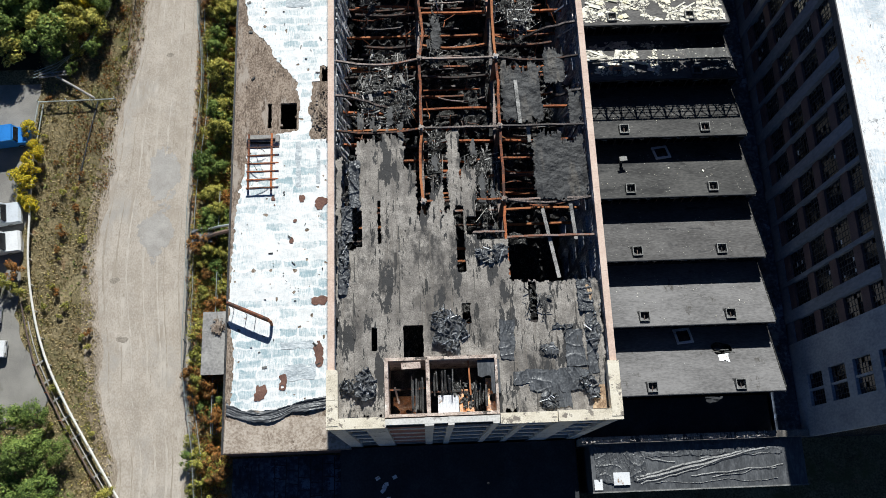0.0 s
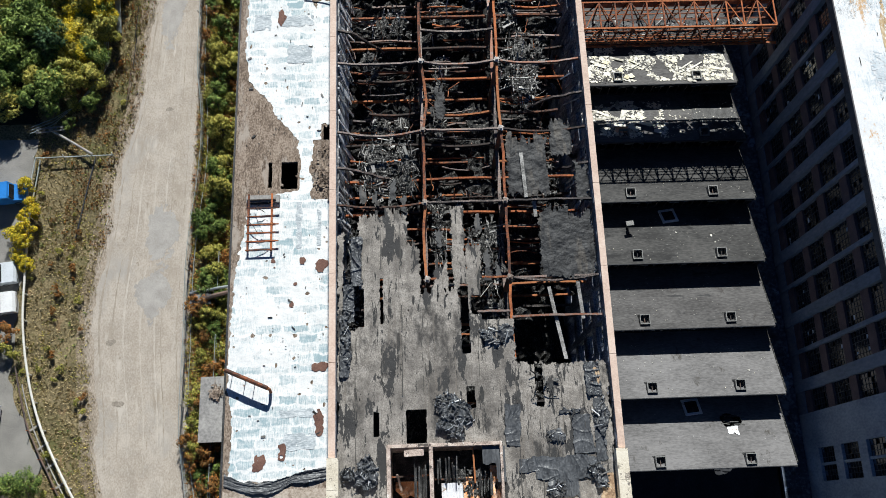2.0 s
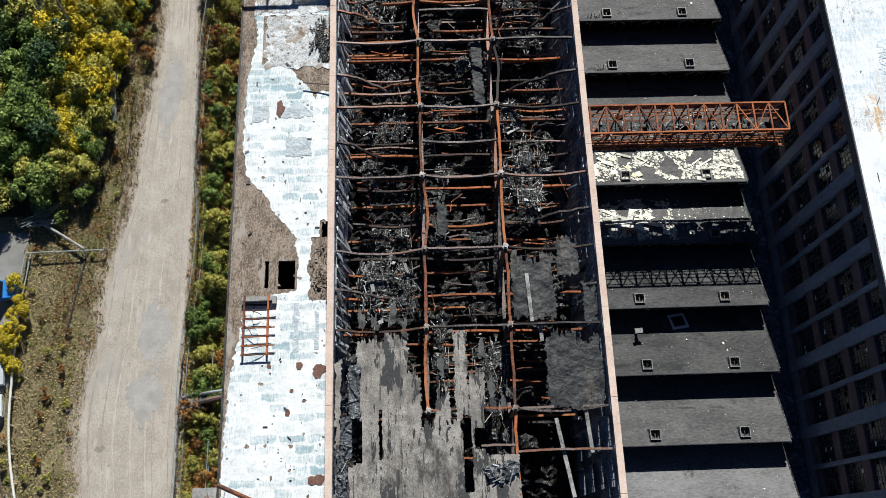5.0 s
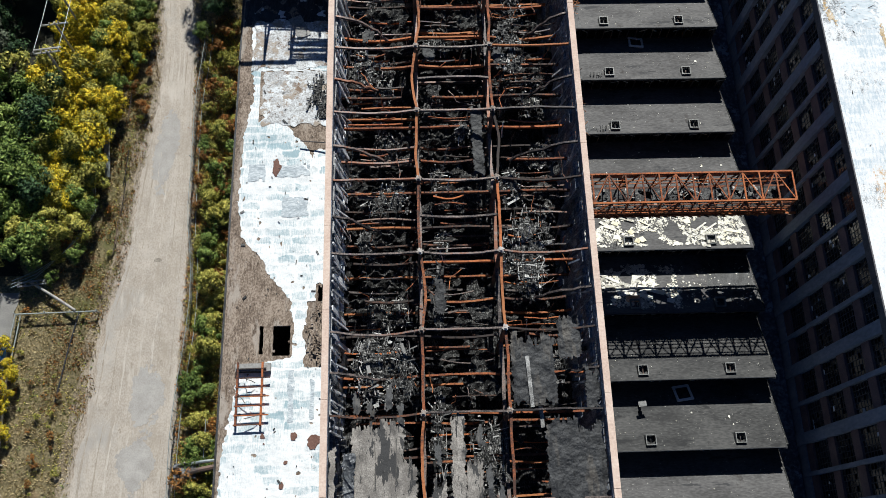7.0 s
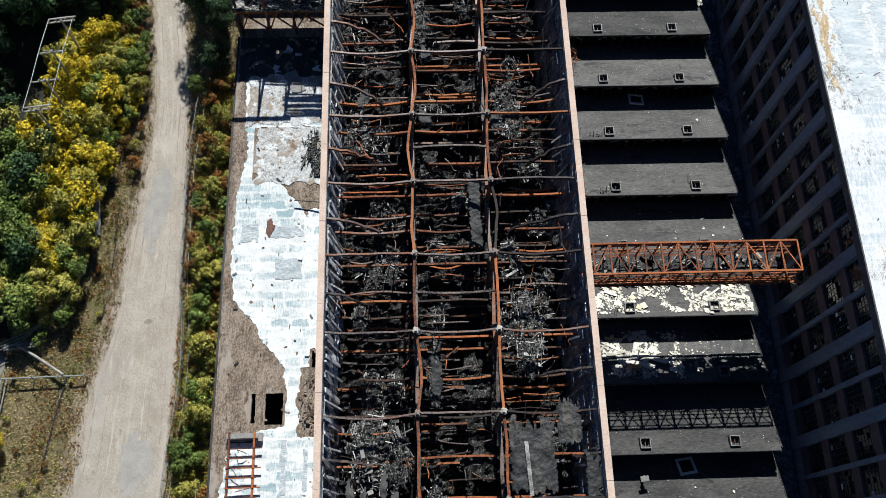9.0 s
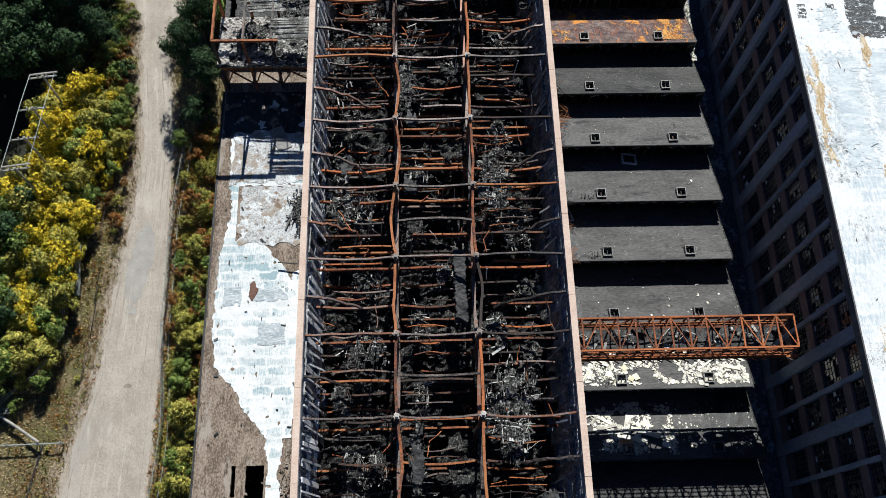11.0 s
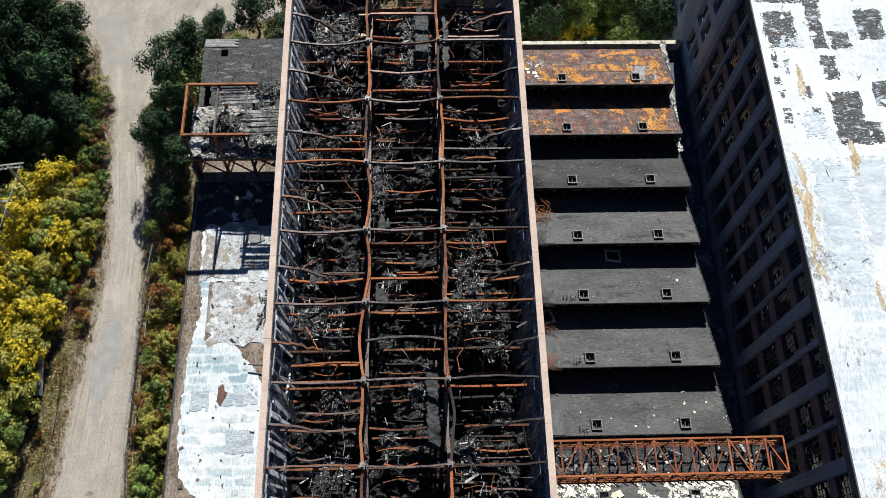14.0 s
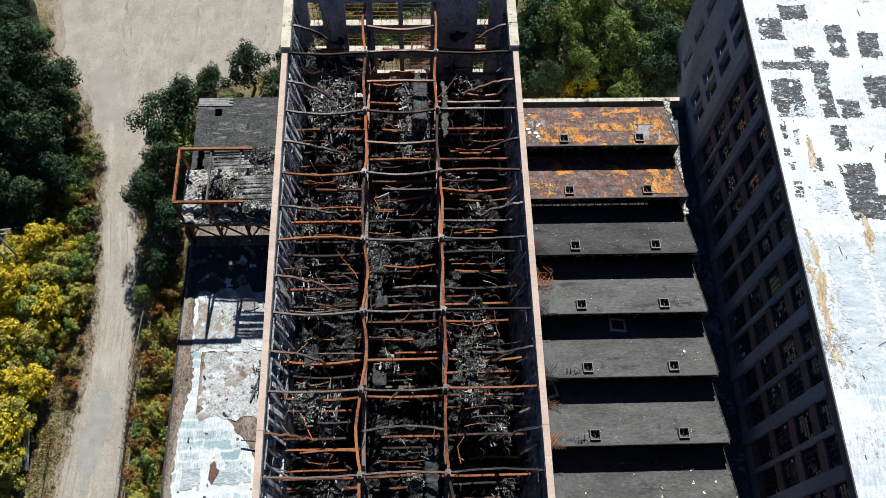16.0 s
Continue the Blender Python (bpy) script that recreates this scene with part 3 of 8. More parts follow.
# roof deck that still stands at the front, with its holes
RUINS = [(-9.1, -4.85, 0.5, 25.0), (-5.2, -3.85, 0.5, 21.7), (-4.3, -2.6, 0.5, 18.1), (-3.0, 3.5, 0.5, 17.9), (-1.4, -0.1, 17, 25.1), (-0.3, 1.1, 17, 21.9), (-2.9, -1.6, 17, 20.5), (3.2, 10.75, 0.5, 11.4), (-10.8, -8.8, 0.5, 14.5), (-10.8, -10.2, 14, 23)]
HOLES = [(-5.4, -3.8, 5.3, 7.9), (-7.95, -7.5, 5.9, 7.8), (-0.57, 0.1, 7.9, 9.6), (4.9, 5.5, 7.8, 11.2), (-0.8, -0.1, 12.2, 18.0), (0.9, 3.5, 14.9, 18.4), (-9.4, -8.6, 14.6, 17.8),
         (-7.3, -7.05, 14.8, 18.6), (-6.8, 2.0, 0.1, 5.2), (0.1, 0.9, 15.4, 17.0)]


def deck_in(x, y):
    if not any(broken(x, y, r, 11.0 * i, 0.14, 0.7 if r[3] > 15 else 0.2) for i, r in enumerate(RUINS)):
        return False
    return not any(in_rect(x, y, h, 0.05, 3.5) for h in HOLES)


def sag(x, y):
    return 25.3 + 0.08 * jag(x, y, 0.15, 3) - 0.25 * max(0, (y - 19) / 6) ** 2


part("roof_deck", sheet(-10.8, 10.8, 0.5, 27, sag, deck_in, 0.065, 0.22, 0.05, 0.7, turns=1), GRAVEL, mill, "gravelled roof deck, burnt through in places")
HANGERS = [(-9.9, 24.6, 26.4, 0.35), (-8.7, 25.2, 27.8, 0.5), (-7.5, 25.0, 27.2, 0.6), (-6.1, 25.1, 28.0, 0.45), (-5.2, 24.0, 26.6, 0.4), (-2.3, 20.6, 23.6, 0.4), (1.6, 18.2, 21.4, 0.45), (2.5, 18.0, 20.6, 0.35), (1.0, 22.2, 24.8, 0.4)]
for x, ya, yb, w in HANGERS:
    part("hanging_deck_strip", sheet(x - w, x + w, ya, yb, lambda px, py: 25.25 - 0.55 * ((py - ya) / (yb - ya)) ** 2 * (yb - ya) * 0.6 + 0.08 * jag(px, py, 1.5, x), lambda px, py: broken(px, py, (x - w + 0.1, x + w - 0.1, ya, yb - 0.3), x, 0.14, 0.8), 0.065, 0.12, 0.05, 1.0, turns=1), SLAB, mill, "charred strip of roof deck that sags into the gap")
FELT_SLABS = [(3.6, 7.4, 25.2, 32.0, 25.15), (7.5, 9.7, 28.9, 33.6, 25.0), (6.0, 10.75, 17.8, 25.0, 25.25), (9.3, 10.75, 24.5, 29.1, 25.2), (1.5, 2.9, 47.0, 55.2, 21.4), (-2.4, -1.2, 33.0, 37.6, 24.0), (-2.6, -1.3, 66.5, 69.6, 21.2), (-2.9, -1.4, 59.5, 62.5, 20.9), (4.0, 5.6, 58.6, 61.8, 21.0), (1.0, 2.7, 86.0, 92.5, 22.4), (3.8, 4.7, 84.5, 92.0, 21.6), (-8.8, -7.2, 62.0, 64.6, 20.9)]
FHOLES = [(8.0, 9.2, 25.2, 27.6), (7.3, 7.7, 25.5, 27.0)]
for x0, x1, y0, y1, z in FELT_SLABS:
    f = lambda x, y: broken(x, y, (x0 + 0.05, x1 - 0.05, y0 + 0.25, y1 - 0.35), x0, 0.16, 0.7) and not any(in_rect(x, y, h, 0.12, 3.2) for h in FHOLES)
    part("roof_slab", sheet(x0, x1, y0, y1, lambda x, y: z - 0.5 * max(0.0, abs(2 * (x - x0) / (x1 - x0) - 1) - 0.7) + 0.08 * jag(x, y * 0.2, 0.9, x0), f, 0.065, 0.14, 0.12, 0.9, seed=x0, turns=1), SLAB, mill, "burnt felt-covered roof slab")

LAP = mat("tarry_lap", [(0.03, 0.029, 0.028), (0.07, 0.065, 0.06), (0.13, 0.118, 0.105)], 1.5, 0.7, 0.3)
for x, ya, yb in ((-3.92, 1.0, 21.0), (-7.15, 8.5, 24.0), (0.52, 6.0, 14.5), (3.35, 1.2, 11.0), (6.9, 3.0, 11.2), (-9.3, 1.0, 14.0), (5.0, 0.8, 7.6), (-5.6, 9.0, 24.4), (8.6, 6.0, 11.2)):
    y = ya
    while y < yb:
        y1 = y + random.uniform(0.5, 2.2)
        w = 0.03 + 0.07 * random.random()
        if all(deck_in(x + e, y + (y1 - y) * t) for e in (-0.1, 0.1) for t in (0, 0.25, 0.5, 0.75, 1)) and random.random() < 0.8:
            x2 = x + random.gauss(0, 0.03)
            part("roof_lap", Build().bar((x2, y, sag(x, y) + 0.05), (x2 + random.gauss(0, 0.03), y1, sag(x, y1) + 0.05), w, 0.05), LAP, mill)
        y = y1 + random.choice((0, 0, 0.3, 1.0))

FRAMEW = mat("pale_scorched_wood", [(0.05, 0.05, 0.05), (0.22, 0.215, 0.205), (0.48, 0.47, 0.45)], 0.9, 0.8, 0.3, island=0.5)
CAPS = mat("pale_flaked_cap", [(0.13, 0.09, 0.07), (0.32, 0.27, 0.235), (0.56, 0.53, 0.5)], 2.2, 0.7, 0.3, each=0.3)
# steel skeleton
for x in (-3.4, 3.4):
    for y in NODES:
        part("column", Build().ibeam([(x, y, 0), (x, y, 24.85)], 0.34, 0.34, 0.04, (0, 1, 0)), SOOT_STEEL, mill)
        if y > 15:
            part("cap_plate", Build().box(x - 0.2, x + 0.2, y - 0.22, y + 0.22, 25.33, 25.40).box(x - 0.12, x + 0.12, y - 0.12, y + 0.12, 25.4, 25.55).bar((x - 0.3, y - 0.08, 25.38), (x + 0.3, y + 0.08, 25.38), 0.09, 0.06).bar((x - 0.08, y + 0.3, 25.38), (x + 0.08, y - 0.3, 25.38), 0.09, 0.06), CAPS, mill, "pale rusted cap plate")
    for y in NODES:
        if y < (17 if x < 0 else 10) or y > 96:
            continue
        kink = random.choice((0.06, 0.12, 0.2, 0.42)) * random.choice((-1, 1))
        n, fold = 12, random.uniform(0.3, 0.7)
        tri = lambda t: min(t / fold, (1 - t) / (1 - fold))
        pts = [(x + kink * (0.6 * tri(i / n) + 0.4 * math.sin(math.pi * i / n)) + 0.07 * jag(i, y, 0.5), y + BAY * i / n, 25.0 - abs(kink) * 0.7 * math.sin(math.pi * i / n)) for i in range(n + 1)]
        part("girder", Build().ibeam(pts, 0.22, 0.42, 0.04), BRIGHT if random.random() < 0.55 else RUST, mill, "rusted roof girder")
    for y in [NODES[0] - BAY] + NODES:
        pts = [(x + 0.12 * jag(i, y, 0.5, 4), max(0.6, min(98.6, y + BAY * i / 6)), 20.75) for i in range(7)]
        if pts[-1][1] - pts[0][1] > 1:
            part("floor_girder", Build().ibeam(pts, 0.3, 0.55, 0.04), RAIL, mill)
THIRDS = ((-10.8, -3.4), (-3.4, 3.4), (3.4, 10.8))


def bent(x0, x1, y, z, drop, sway, n=12):
    return [(x0 + (x1 - x0) * i / n, y + sway * math.sin(math.pi * i / n) + 0.06 * jag(i * 0.5, y, 1.0), z - drop * math.sin(math.pi * i / n) + 0.03 * jag(i * 0.7, y, 1, 3)) for i in range(n + 1)]


for y in NODES:
    for k, (x0, x1) in enumerate(THIRDS):
        if y > (24 if k == 0 else 17):
            part("roof_beam", Build().ibeam(bent(x0, x1, y, 25.22, random.uniform(0.1, 0.5), random.uniform(-0.3, 0.3)), 0.15, 0.26, 0.03), RAIL if random.random() < 0.7 else RUST, mill)
    ym = y + BAY / 2
    if ym < 24 or ym > 98:
        continue
    for sx in (-1, 1):
        if random.random() < 0.8:
            reach, fall = random.uniform(3.5, 6.2), random.uniform(1.5, 4.0)
            pts = [(sx * (10.8 - reach * i / 10), ym - 0.5 * random.random() * i / 10, 25.2 - fall * (i / 10) ** 1.7 + 0.08 * jag(i, ym, 0.7)) for i in range(11)]
            part("hanging_beam", Build().ibeam(pts, 0.17, 0.26, 0.03), RAIL, mill, "burnt beam that hangs bent from the wall")
    if random.random() < 0.45:
        part("roof_beam", Build().ibeam(bent(-3.3, 3.3, ym, 25.0, random.uniform(0.3, 0.9), random.uniform(-0.6, 0.6)), 0.17, 0.26, 0.03), RAIL, mill)

for x0, x1, yy in ((3.4, 10.8, 15.1), (3.4, 10.8, 18.4), (0.6, 3.3, 15.6)):
    part("roof_beam", Build().ibeam(bent(x0, x1, yy, 25.1, 0.12, 0.1), 0.17, 0.26, 0.03), RAIL, mill)
for a, b in (((6.6, 17.6, 24.9), (7.6, 11.6, 24.7)), ((9.0, 18.0, 25.0), (9.3, 14.9, 24.6)), ((5.0, 29.5, 25.3), (5.2, 25.4, 25.25)), ((5.9, 25.5, 24.8), (6.0, 23.9, 24.5))):
    part("long_plank", Build().bar(a, b, 0.3, 0.07), FRAMEW, mill, "long pale plank across the gap")
y = NODES[0] - BAY
row = 0
while y < YE:
    for d in (0.55, BAY / 2 + 0.45):
        yy = y + d
        for x0, x1 in ((-10.5, -3.65), (-3.15, 3.15), (3.65, 10.5)):
            if not 3 < yy < YE - 1.5 or (x0 > 3 and 9.5 < yy < 17.5):
                continue
            for z, keep, m, w in ((20.95, 0.92, random.choice((BRIGHT, BRIGHT, BRIGHT, RUST, RUST, RAIL)), 0.17), (16.75, 0.85, RUST, 0.17), (12.55, 0.6, SOOT_STEEL, 0.2)):
                if random.random() < keep:
                    cut = random.choice((0, 0, 0, 0, 1.2, 2.2)) if z < 21.5 else 0
                    a, b = (x0, x1 - cut) if random.random() < 0.5 else (x0 + cut, x1)
                    part("floor_beam", Build().ibeam(bent(a, b, yy, z, random.choice((0.03, 0.05, 0.1, 0.3)), random.choice((0, 0, 0.1, -0.2)), 6), w, 0.34, 0.035), m, mill)
    for x0, x1 in ((-10.5, -3.65), (-3.15, 3.15), (3.65, 10.5)):
        for d in (1.3, 2.0, 2.7, 4.6, 5.3, 6.1):
            if 20 < y + d < YE - 2 and random.random() < 0.9:
                a = x0 + random.uniform(0, 2.5)
                part("floor_joist", Build().ibeam(bent(a, min(x1, a + random.uniform(2.5, 5.5)), y + d, random.choice((20.9, 20.4, 18.5, 16.8)), random.uniform(0, 0.3), random.uniform(-0.3, 0.3), 6), random.choice((0.06, 0.09, 0.13)), 0.18, 0.03), random.choice((RUST, RUST, BRIGHT, BRIGHT, RAIL, SOOT_STEEL)), mill)
    y += BAY

# loose sashes, laths and channels that lean on the long walls inside
lg = random.Random(23)
# Near-white stands in for sun grazing the west wall's posts and ledges.
POSTS = mat("scorched_white_post", [(0.25, 0.255, 0.265), (0.6, 0.61, 0.62), (0.84, 0.85, 0.86)], 0.9, 0.8, 0.2, stretch=(1, 1, 0.4), each=0.5)
# Blue of the east wall's shade is mixed into this burnt steel.
BLUESTEEL = mat("bluish_burnt_steel", [(0.025, 0.03, 0.045), (0.06, 0.075, 0.11), (0.16, 0.19, 0.25)], 0.8, 0.6, 0.2, each=0.4)
for sx in (-1, 1):
    yy = 24.0
    while yy < 98:
        z0 = lg.uniform(22.8, 25.2)
        x1, x0 = sx * (10.72 - lg.uniform(0.3, 1.15)), sx * 10.72
        ya = yy + lg.gauss(0, 0.5)
        low = lg.choice((20.9, 19.5, 21.6))
        if sx < 0:
            x0 = -10.66 + lg.uniform(0, 0.35)
            part("wall_post", Build().bar((-10.66, yy, 25.0 - lg.choice((0, 0, 0.6, 1.5))), (-10.3 + lg.uniform(0.0, 0.7), yy + lg.gauss(0, 0.08), 20.9 - lg.choice((0, 0, 2.0))), lg.choice((0.14, 0.2, 0.3, 0.4)), 0.1, (1.0, 0, 0.2)), POSTS, mill)
            if lg.random() < 0.25:
                part("leaning_channel", Build().bar((-10.6, yy, z0), (x1, ya - 0.8, low), 0.1, 0.07, (1.0, 0, 0.6)), SASH, mill)
            yy += lg.uniform(0.55, 1.5)
        else:
            part("leaning_channel", Build().bar((x0, yy, z0), (x1, ya, low), lg.uniform(0.08, 0.2), 0.07, (-1.0, 0, 0.6)), PLASTER if lg.random() < 0.12 else BLUESTEEL, mill)
            yy += lg.uniform(0.5, 1.3)

# pale ledges under the openings of the west wall, and the bare frames between them
for z, deep, m in ((21.96, 0.34, POSTS), (17.76, 0.42, POSTS), (25.02, 0.14, PLASTER)):
    y = 24.2
    while y < 98.2:
        y1 = min(98.3, y + lg.choice((1.4, 2.2, 3.0, 3.36)))
        if lg.random() < 0.86:
            tip = lg.uniform(-0.05, 0.12)
            part("sill_ledge", Build().bar((-10.8 + deep / 2, y + 0.03, z), (-10.8 + deep / 2 + tip, y1 - 0.03, z - 0.03), deep * lg.uniform(0.45, 1.0), 0.09), m, mill)
        y = y1
for y in NODES:
    for d in (0.0, 1.12, 2.24, BAY / 2, 4.48, 5.6):
        if 24 < y + d < 98 and lg.random() < 0.85:
            w = 0.4 if d in (0.0, BAY / 2) else 0.13
            part("window_post", Build().bar((-10.72, y + d, 24.9), (-10.5 + lg.uniform(0, 0.12), y + d + lg.gauss(0, 0.1), 22.02), w, 0.16, (1, 0, 0)), POSTS if lg.random() < 0.6 else PLASTER, mill)
            if lg.random() < 0.7:
                part("window_post", Build().bar((-10.62, y + d, 21.0), (-10.45, y + d, 17.85), w, 0.16, (1, 0, 0)), PLASTER, mill)

# thin rods and wires that hang from the bent steel
for i in range(150):
    x, y = lg.choice((lg.uniform(-9.8, -4.0), lg.uniform(-2.9, 2.9), lg.uniform(4.0, 9.8))), lg.uniform(26, 97)
    z = lg.uniform(22.5, 25.0)
    p = Vector((x, y, z))
    q = p + Vector((lg.gauss(0, 0.25), lg.gauss(0, 0.5), -lg.uniform(1.5, 4.5)))
    m = (p + q) / 2 + Vector((lg.gauss(0, 0.15), lg.gauss(0, 0.15), 0))
    tagged(part("hanging_rod", Build().tube([p, m, q], lg.choice((0.02, 0.03, 0.045)), 4, (0, 1, 0)), lg.choice((RUST, RAIL, POSTS, FRAMEW, SOOT_STEEL))), "thin burnt rod hanging in the wreckage", "rod", "hanging rods")

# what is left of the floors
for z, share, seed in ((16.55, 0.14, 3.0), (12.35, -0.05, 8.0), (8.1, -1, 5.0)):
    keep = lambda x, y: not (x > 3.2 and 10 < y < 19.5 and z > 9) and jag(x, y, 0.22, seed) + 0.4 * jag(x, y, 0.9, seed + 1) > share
    rest = part("floor_slab", sheet(-10.75, 10.75, 0.6, 98.7, z, keep, 0.35, 0.2, 0.5, 1.3, seed=seed, turns=1), SOOTSHADE, mill, "charred floor with burnt-out gaps")
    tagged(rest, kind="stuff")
rest = part("upper_floor", sheet(-10.75, 10.75, 0.6, 98.7, 20.6, lambda x, y: (y < 14 + 3 * jag(x, y, 0.3) and x < 4) or jag(x, y, 0.3, 12) + 0.5 * jag(x, y, 1.0, 13) > 0.5, 0.25, 0.2, 0.4, 1.6, seed=2, turns=1), SOOTSHADE, mill, "scraps of the charred upper floor")
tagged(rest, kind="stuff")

# front wall
FRONTC = mat("weathered_pale_front", [(0.46, 0.45, 0.42), (0.62, 0.605, 0.57), (0.74, 0.72, 0.68)], 0.6, 0.9, 0.3, stretch=(1, 1, 0.4), spots=[(0.9, 0.6, 0.66, (0.3, 0.28, 0.26), (1, 1, 0.4))])
REDBRICK = mat("smoky_red_brick", [(0.2, 0.09, 0.075), (0.3, 0.14, 0.115), (0.4, 0.2, 0.165)], 0.9, 0.9, 0.3)
FRONT = [(-11.4, -10.2), (-8.6, -6.9), (-3.9, -3.2), (-2.1, -1.6), (1.4, 1.9), (3.7, 4.2), (6.5, 8.2), (10.5, 11.4)]
front = part("front_wall", Build().box(-11.4, 11.4, 0.0, 0.5, 0, 5.2), CONCRETE, mill, "pale concrete front wall")
for z in FLOORS[1:] + [25.0]:
    part("floor_band", Build().box(-11.38, 11.38, 0.04, 0.5, z - 0.35, z + 0.75), FRONTC, front)
for a, b in FRONT:
    part("pier", Build().box(a, b, -0.12, 0.52, 0, 25.74), FRONTC, front)
part("brick_panel", Build().box(-6.88, -3.92, 0.08, 0.45, 5.2, 24.6), REDBRICK, front, "red brick infill")
gaps = [(FRONT[i][1], FRONT[i + 1][0]) for i in range(len(FRONT) - 1) if i != 1]
for a, b in gaps:
    for z in FLOORS[1:]:
        g = grille(bars(b - a, max(2, round((b - a) / 0.55)), 0.06), bars(2.88, 4, 0.06), 0.2, 0.27)
        w = Build().add([(a + v[1], v[0], z + 0.75 + v[2]) for v in g.v], [tuple(reversed(f)) for f in g.f])
        win = part("window", w, CONCRETE, front, "steel window with small dark panes")
        part("pane", Build().box(a, b, 0.23, 0.24, z + 0.76, z + 3.6), SLATEGLASS, win)
for a, b, m in ((-11.45, -6.95, CREAM), (-6.93, 1.95, FELT), (1.97, 6.4, CREAM), (6.42, 11.45, CREAM)):
    part("coping", Build().box(a, b, -0.1 if m is FELT else -0.22, 0.3 if m is FELT else 0.62, (24.9 if m is FELT else 25.76), (25.3 if m is FELT else ZTOP + (0.3 if a < -8 or a > 6 else 0))), m, mill, "flaking front coping")

PEEL = mat("peeling_pink_plaster", [(0.22, 0.17, 0.145), (0.52, 0.41, 0.345), (0.74, 0.64, 0.56)], 1.2, 0.9, 0.3, spots=[(1.5, 0.58, 0.62, (0.09, 0.075, 0.065)), (2.5, 0.6, 0.64, (0.8, 0.74, 0.68))])
# stair head in the front roof: low plaster walls, open top
for q in ((-6.95, -6.65, 0.6, 5.25), (-3.7, -3.4, 0.6, 5.25), (1.75, 1.95, 0.6, 5.25)):
    part("stair_wall", Build().box(q[0], q[1], q[2], q[3], 20.8, 25.8), PEEL, mill, "peeling cream wall of the roofless stair head")
for x0, x1 in ((-6.65, -3.7), (-3.4, 1.75)):
    for ya, yb, zt in ((4.98, 5.23, 25.75), (0.62, 0.85, 25.6)):
        part("stair_wall", Build().box(x0, x1, ya, yb, 20.8, zt), PEEL, mill, "peeling cream wall of the roofless stair head")
for x0, x1, y0, y1, n in ((-4.9, -4.0, 0.8, 4.2, 9), (-3.2, -1.6, 2.2, 4.3, 11), (0.0, 1.1, 1.1, 3.2, 8)):
    for i in range(n):
        x = x0 + (x1 - x0) * i / (n - 1) + random.gauss(0, 0.04)
        a, b = y0 + random.uniform(0, 0.5), y1 - random.uniform(0, 0.9)
        part("rafter", Build().bar((x, a, 25.0 + random.uniform(-0.4, 0.3)), (x + random.uniform(-0.08, 0.08), b, 25.3), random.uniform(0.06, 0.13), 0.2), CHAR, mill)
for a, b in (((-6.6, 2.9, 24.2), (-3.75, 2.95, 24.3)), ((-0.3, 4.9, 25.2), (-0.2, 2.2, 25.0)), ((-3.3, 2.6, 24.6), (1.6, 2.5, 24.6))):
    part("bare_beam", Build().bar(a, b, 0.13, 0.16), RUST, mill, "rusted beam across the stair head")
part("bare_beam", Build().bar((-6.2, 3.1, 24.3), (-5.9, 1.9, 23.6), 0.16, 0.1), PEEL, mill, "pale board leaning in the stair head")
part("bare_beam", Build().bar((-5.6, 4.55, 25.75), (-4.1, 4.6, 25.75), 0.5, 0.08), PEEL, mill, "pale boards on the wall head")
part("felt_corner", sheet(0.4, 2.15, 2.2, 4.9, 25.5, lambda x, y: x > 1.45 + 0.12 * jag(y, 1, 2.0) or y > 3.6 + 0.3 * jag(x, 2, 2.0), 0.08, 0.05, 0.01, 1.0), TARP, mill, "slate-grey felt left in the roof corner")
TIN = mat("white_tin", [(0.6, 0.62, 0.65), (0.75, 0.77, 0.8), (0.82, 0.82, 0.82)], 0.8, 0.4, 0.1, spots=[(1.2, 0.6, 0.65, (0.3, 0.2, 0.12))])
ORANGE = mat("orange_plaster", [(0.6, 0.2, 0.06), (0.74, 0.36, 0.16), (0.8, 0.66, 0.56)], 1.0, 0.8, 0.2)
part("tin_sheet", sheet(-2.8, -1.15, 0.7, 2.3, lambda x, y: 24.7 + 0.04 * math.sin(x * 26), lambda x, y: True, 0.06, 0.01), TIN, mill, "white corrugated tin sheet")
part("plaster_slab", sheet(-1.1, 0.1, 0.8, 2.7, 24.6, lambda x, y: jag(x, y, 1.5, 3) > -0.3, 0.12, 0.08, 0.2, 0.8), ORANGE, mill, "orange and white broken plaster")
part("plaster_slab", sheet(1.0, 1.72, 0.95, 3.5, 24.7, lambda x, y: jag(x, y, 0.9, 3) > -0.35, 0.15, 0.1, 0.3, 0.8), ORANGE, mill, "orange and white broken plaster")
part("plaster_slab", sheet(-6.4, -4.6, 1.0, 2.6, 22.4, lambda x, y: jag(x, y, 0.9, 6) > -0.2, 0.15, 0.1, 0.4, 0.8), ORANGE, mill, "orange broken plaster")
part("stair_floor", Build().box(-6.6, 1.7, 0.9, 4.95, 20.7, 20.9), CHAR, mill)

# end wall
EW = [(-11.3, -9.4), (-8.1, -5.7), (-3.6, -2.9), (-0.25, 0.2), (3.1, 7.9), (9.1, 11.3)]
ENDIN = mat("pale_smoked_end_wall", [(0.10, 0.115, 0.14), (0.30, 0.33, 0.37), (0.52, 0.55, 0.59)], 0.6, 0.9, 0.3, stretch=(1, 1, 0.4))
endw = part("end_wall", Build().box(-11.3, 11.3, YE - 0.5, YE, 0, 1.2), ENDIN, mill, "burnt end wall with open windows")
for lo, hi in [(f - 0.6, f + 0.75) for f in FLOORS] + [(25.1, ZTOP - 0.2)]:
    part("floor_band", Build().box(-11.3, 11.3, YE - 0.5, YE, lo, hi), ENDIN, endw)
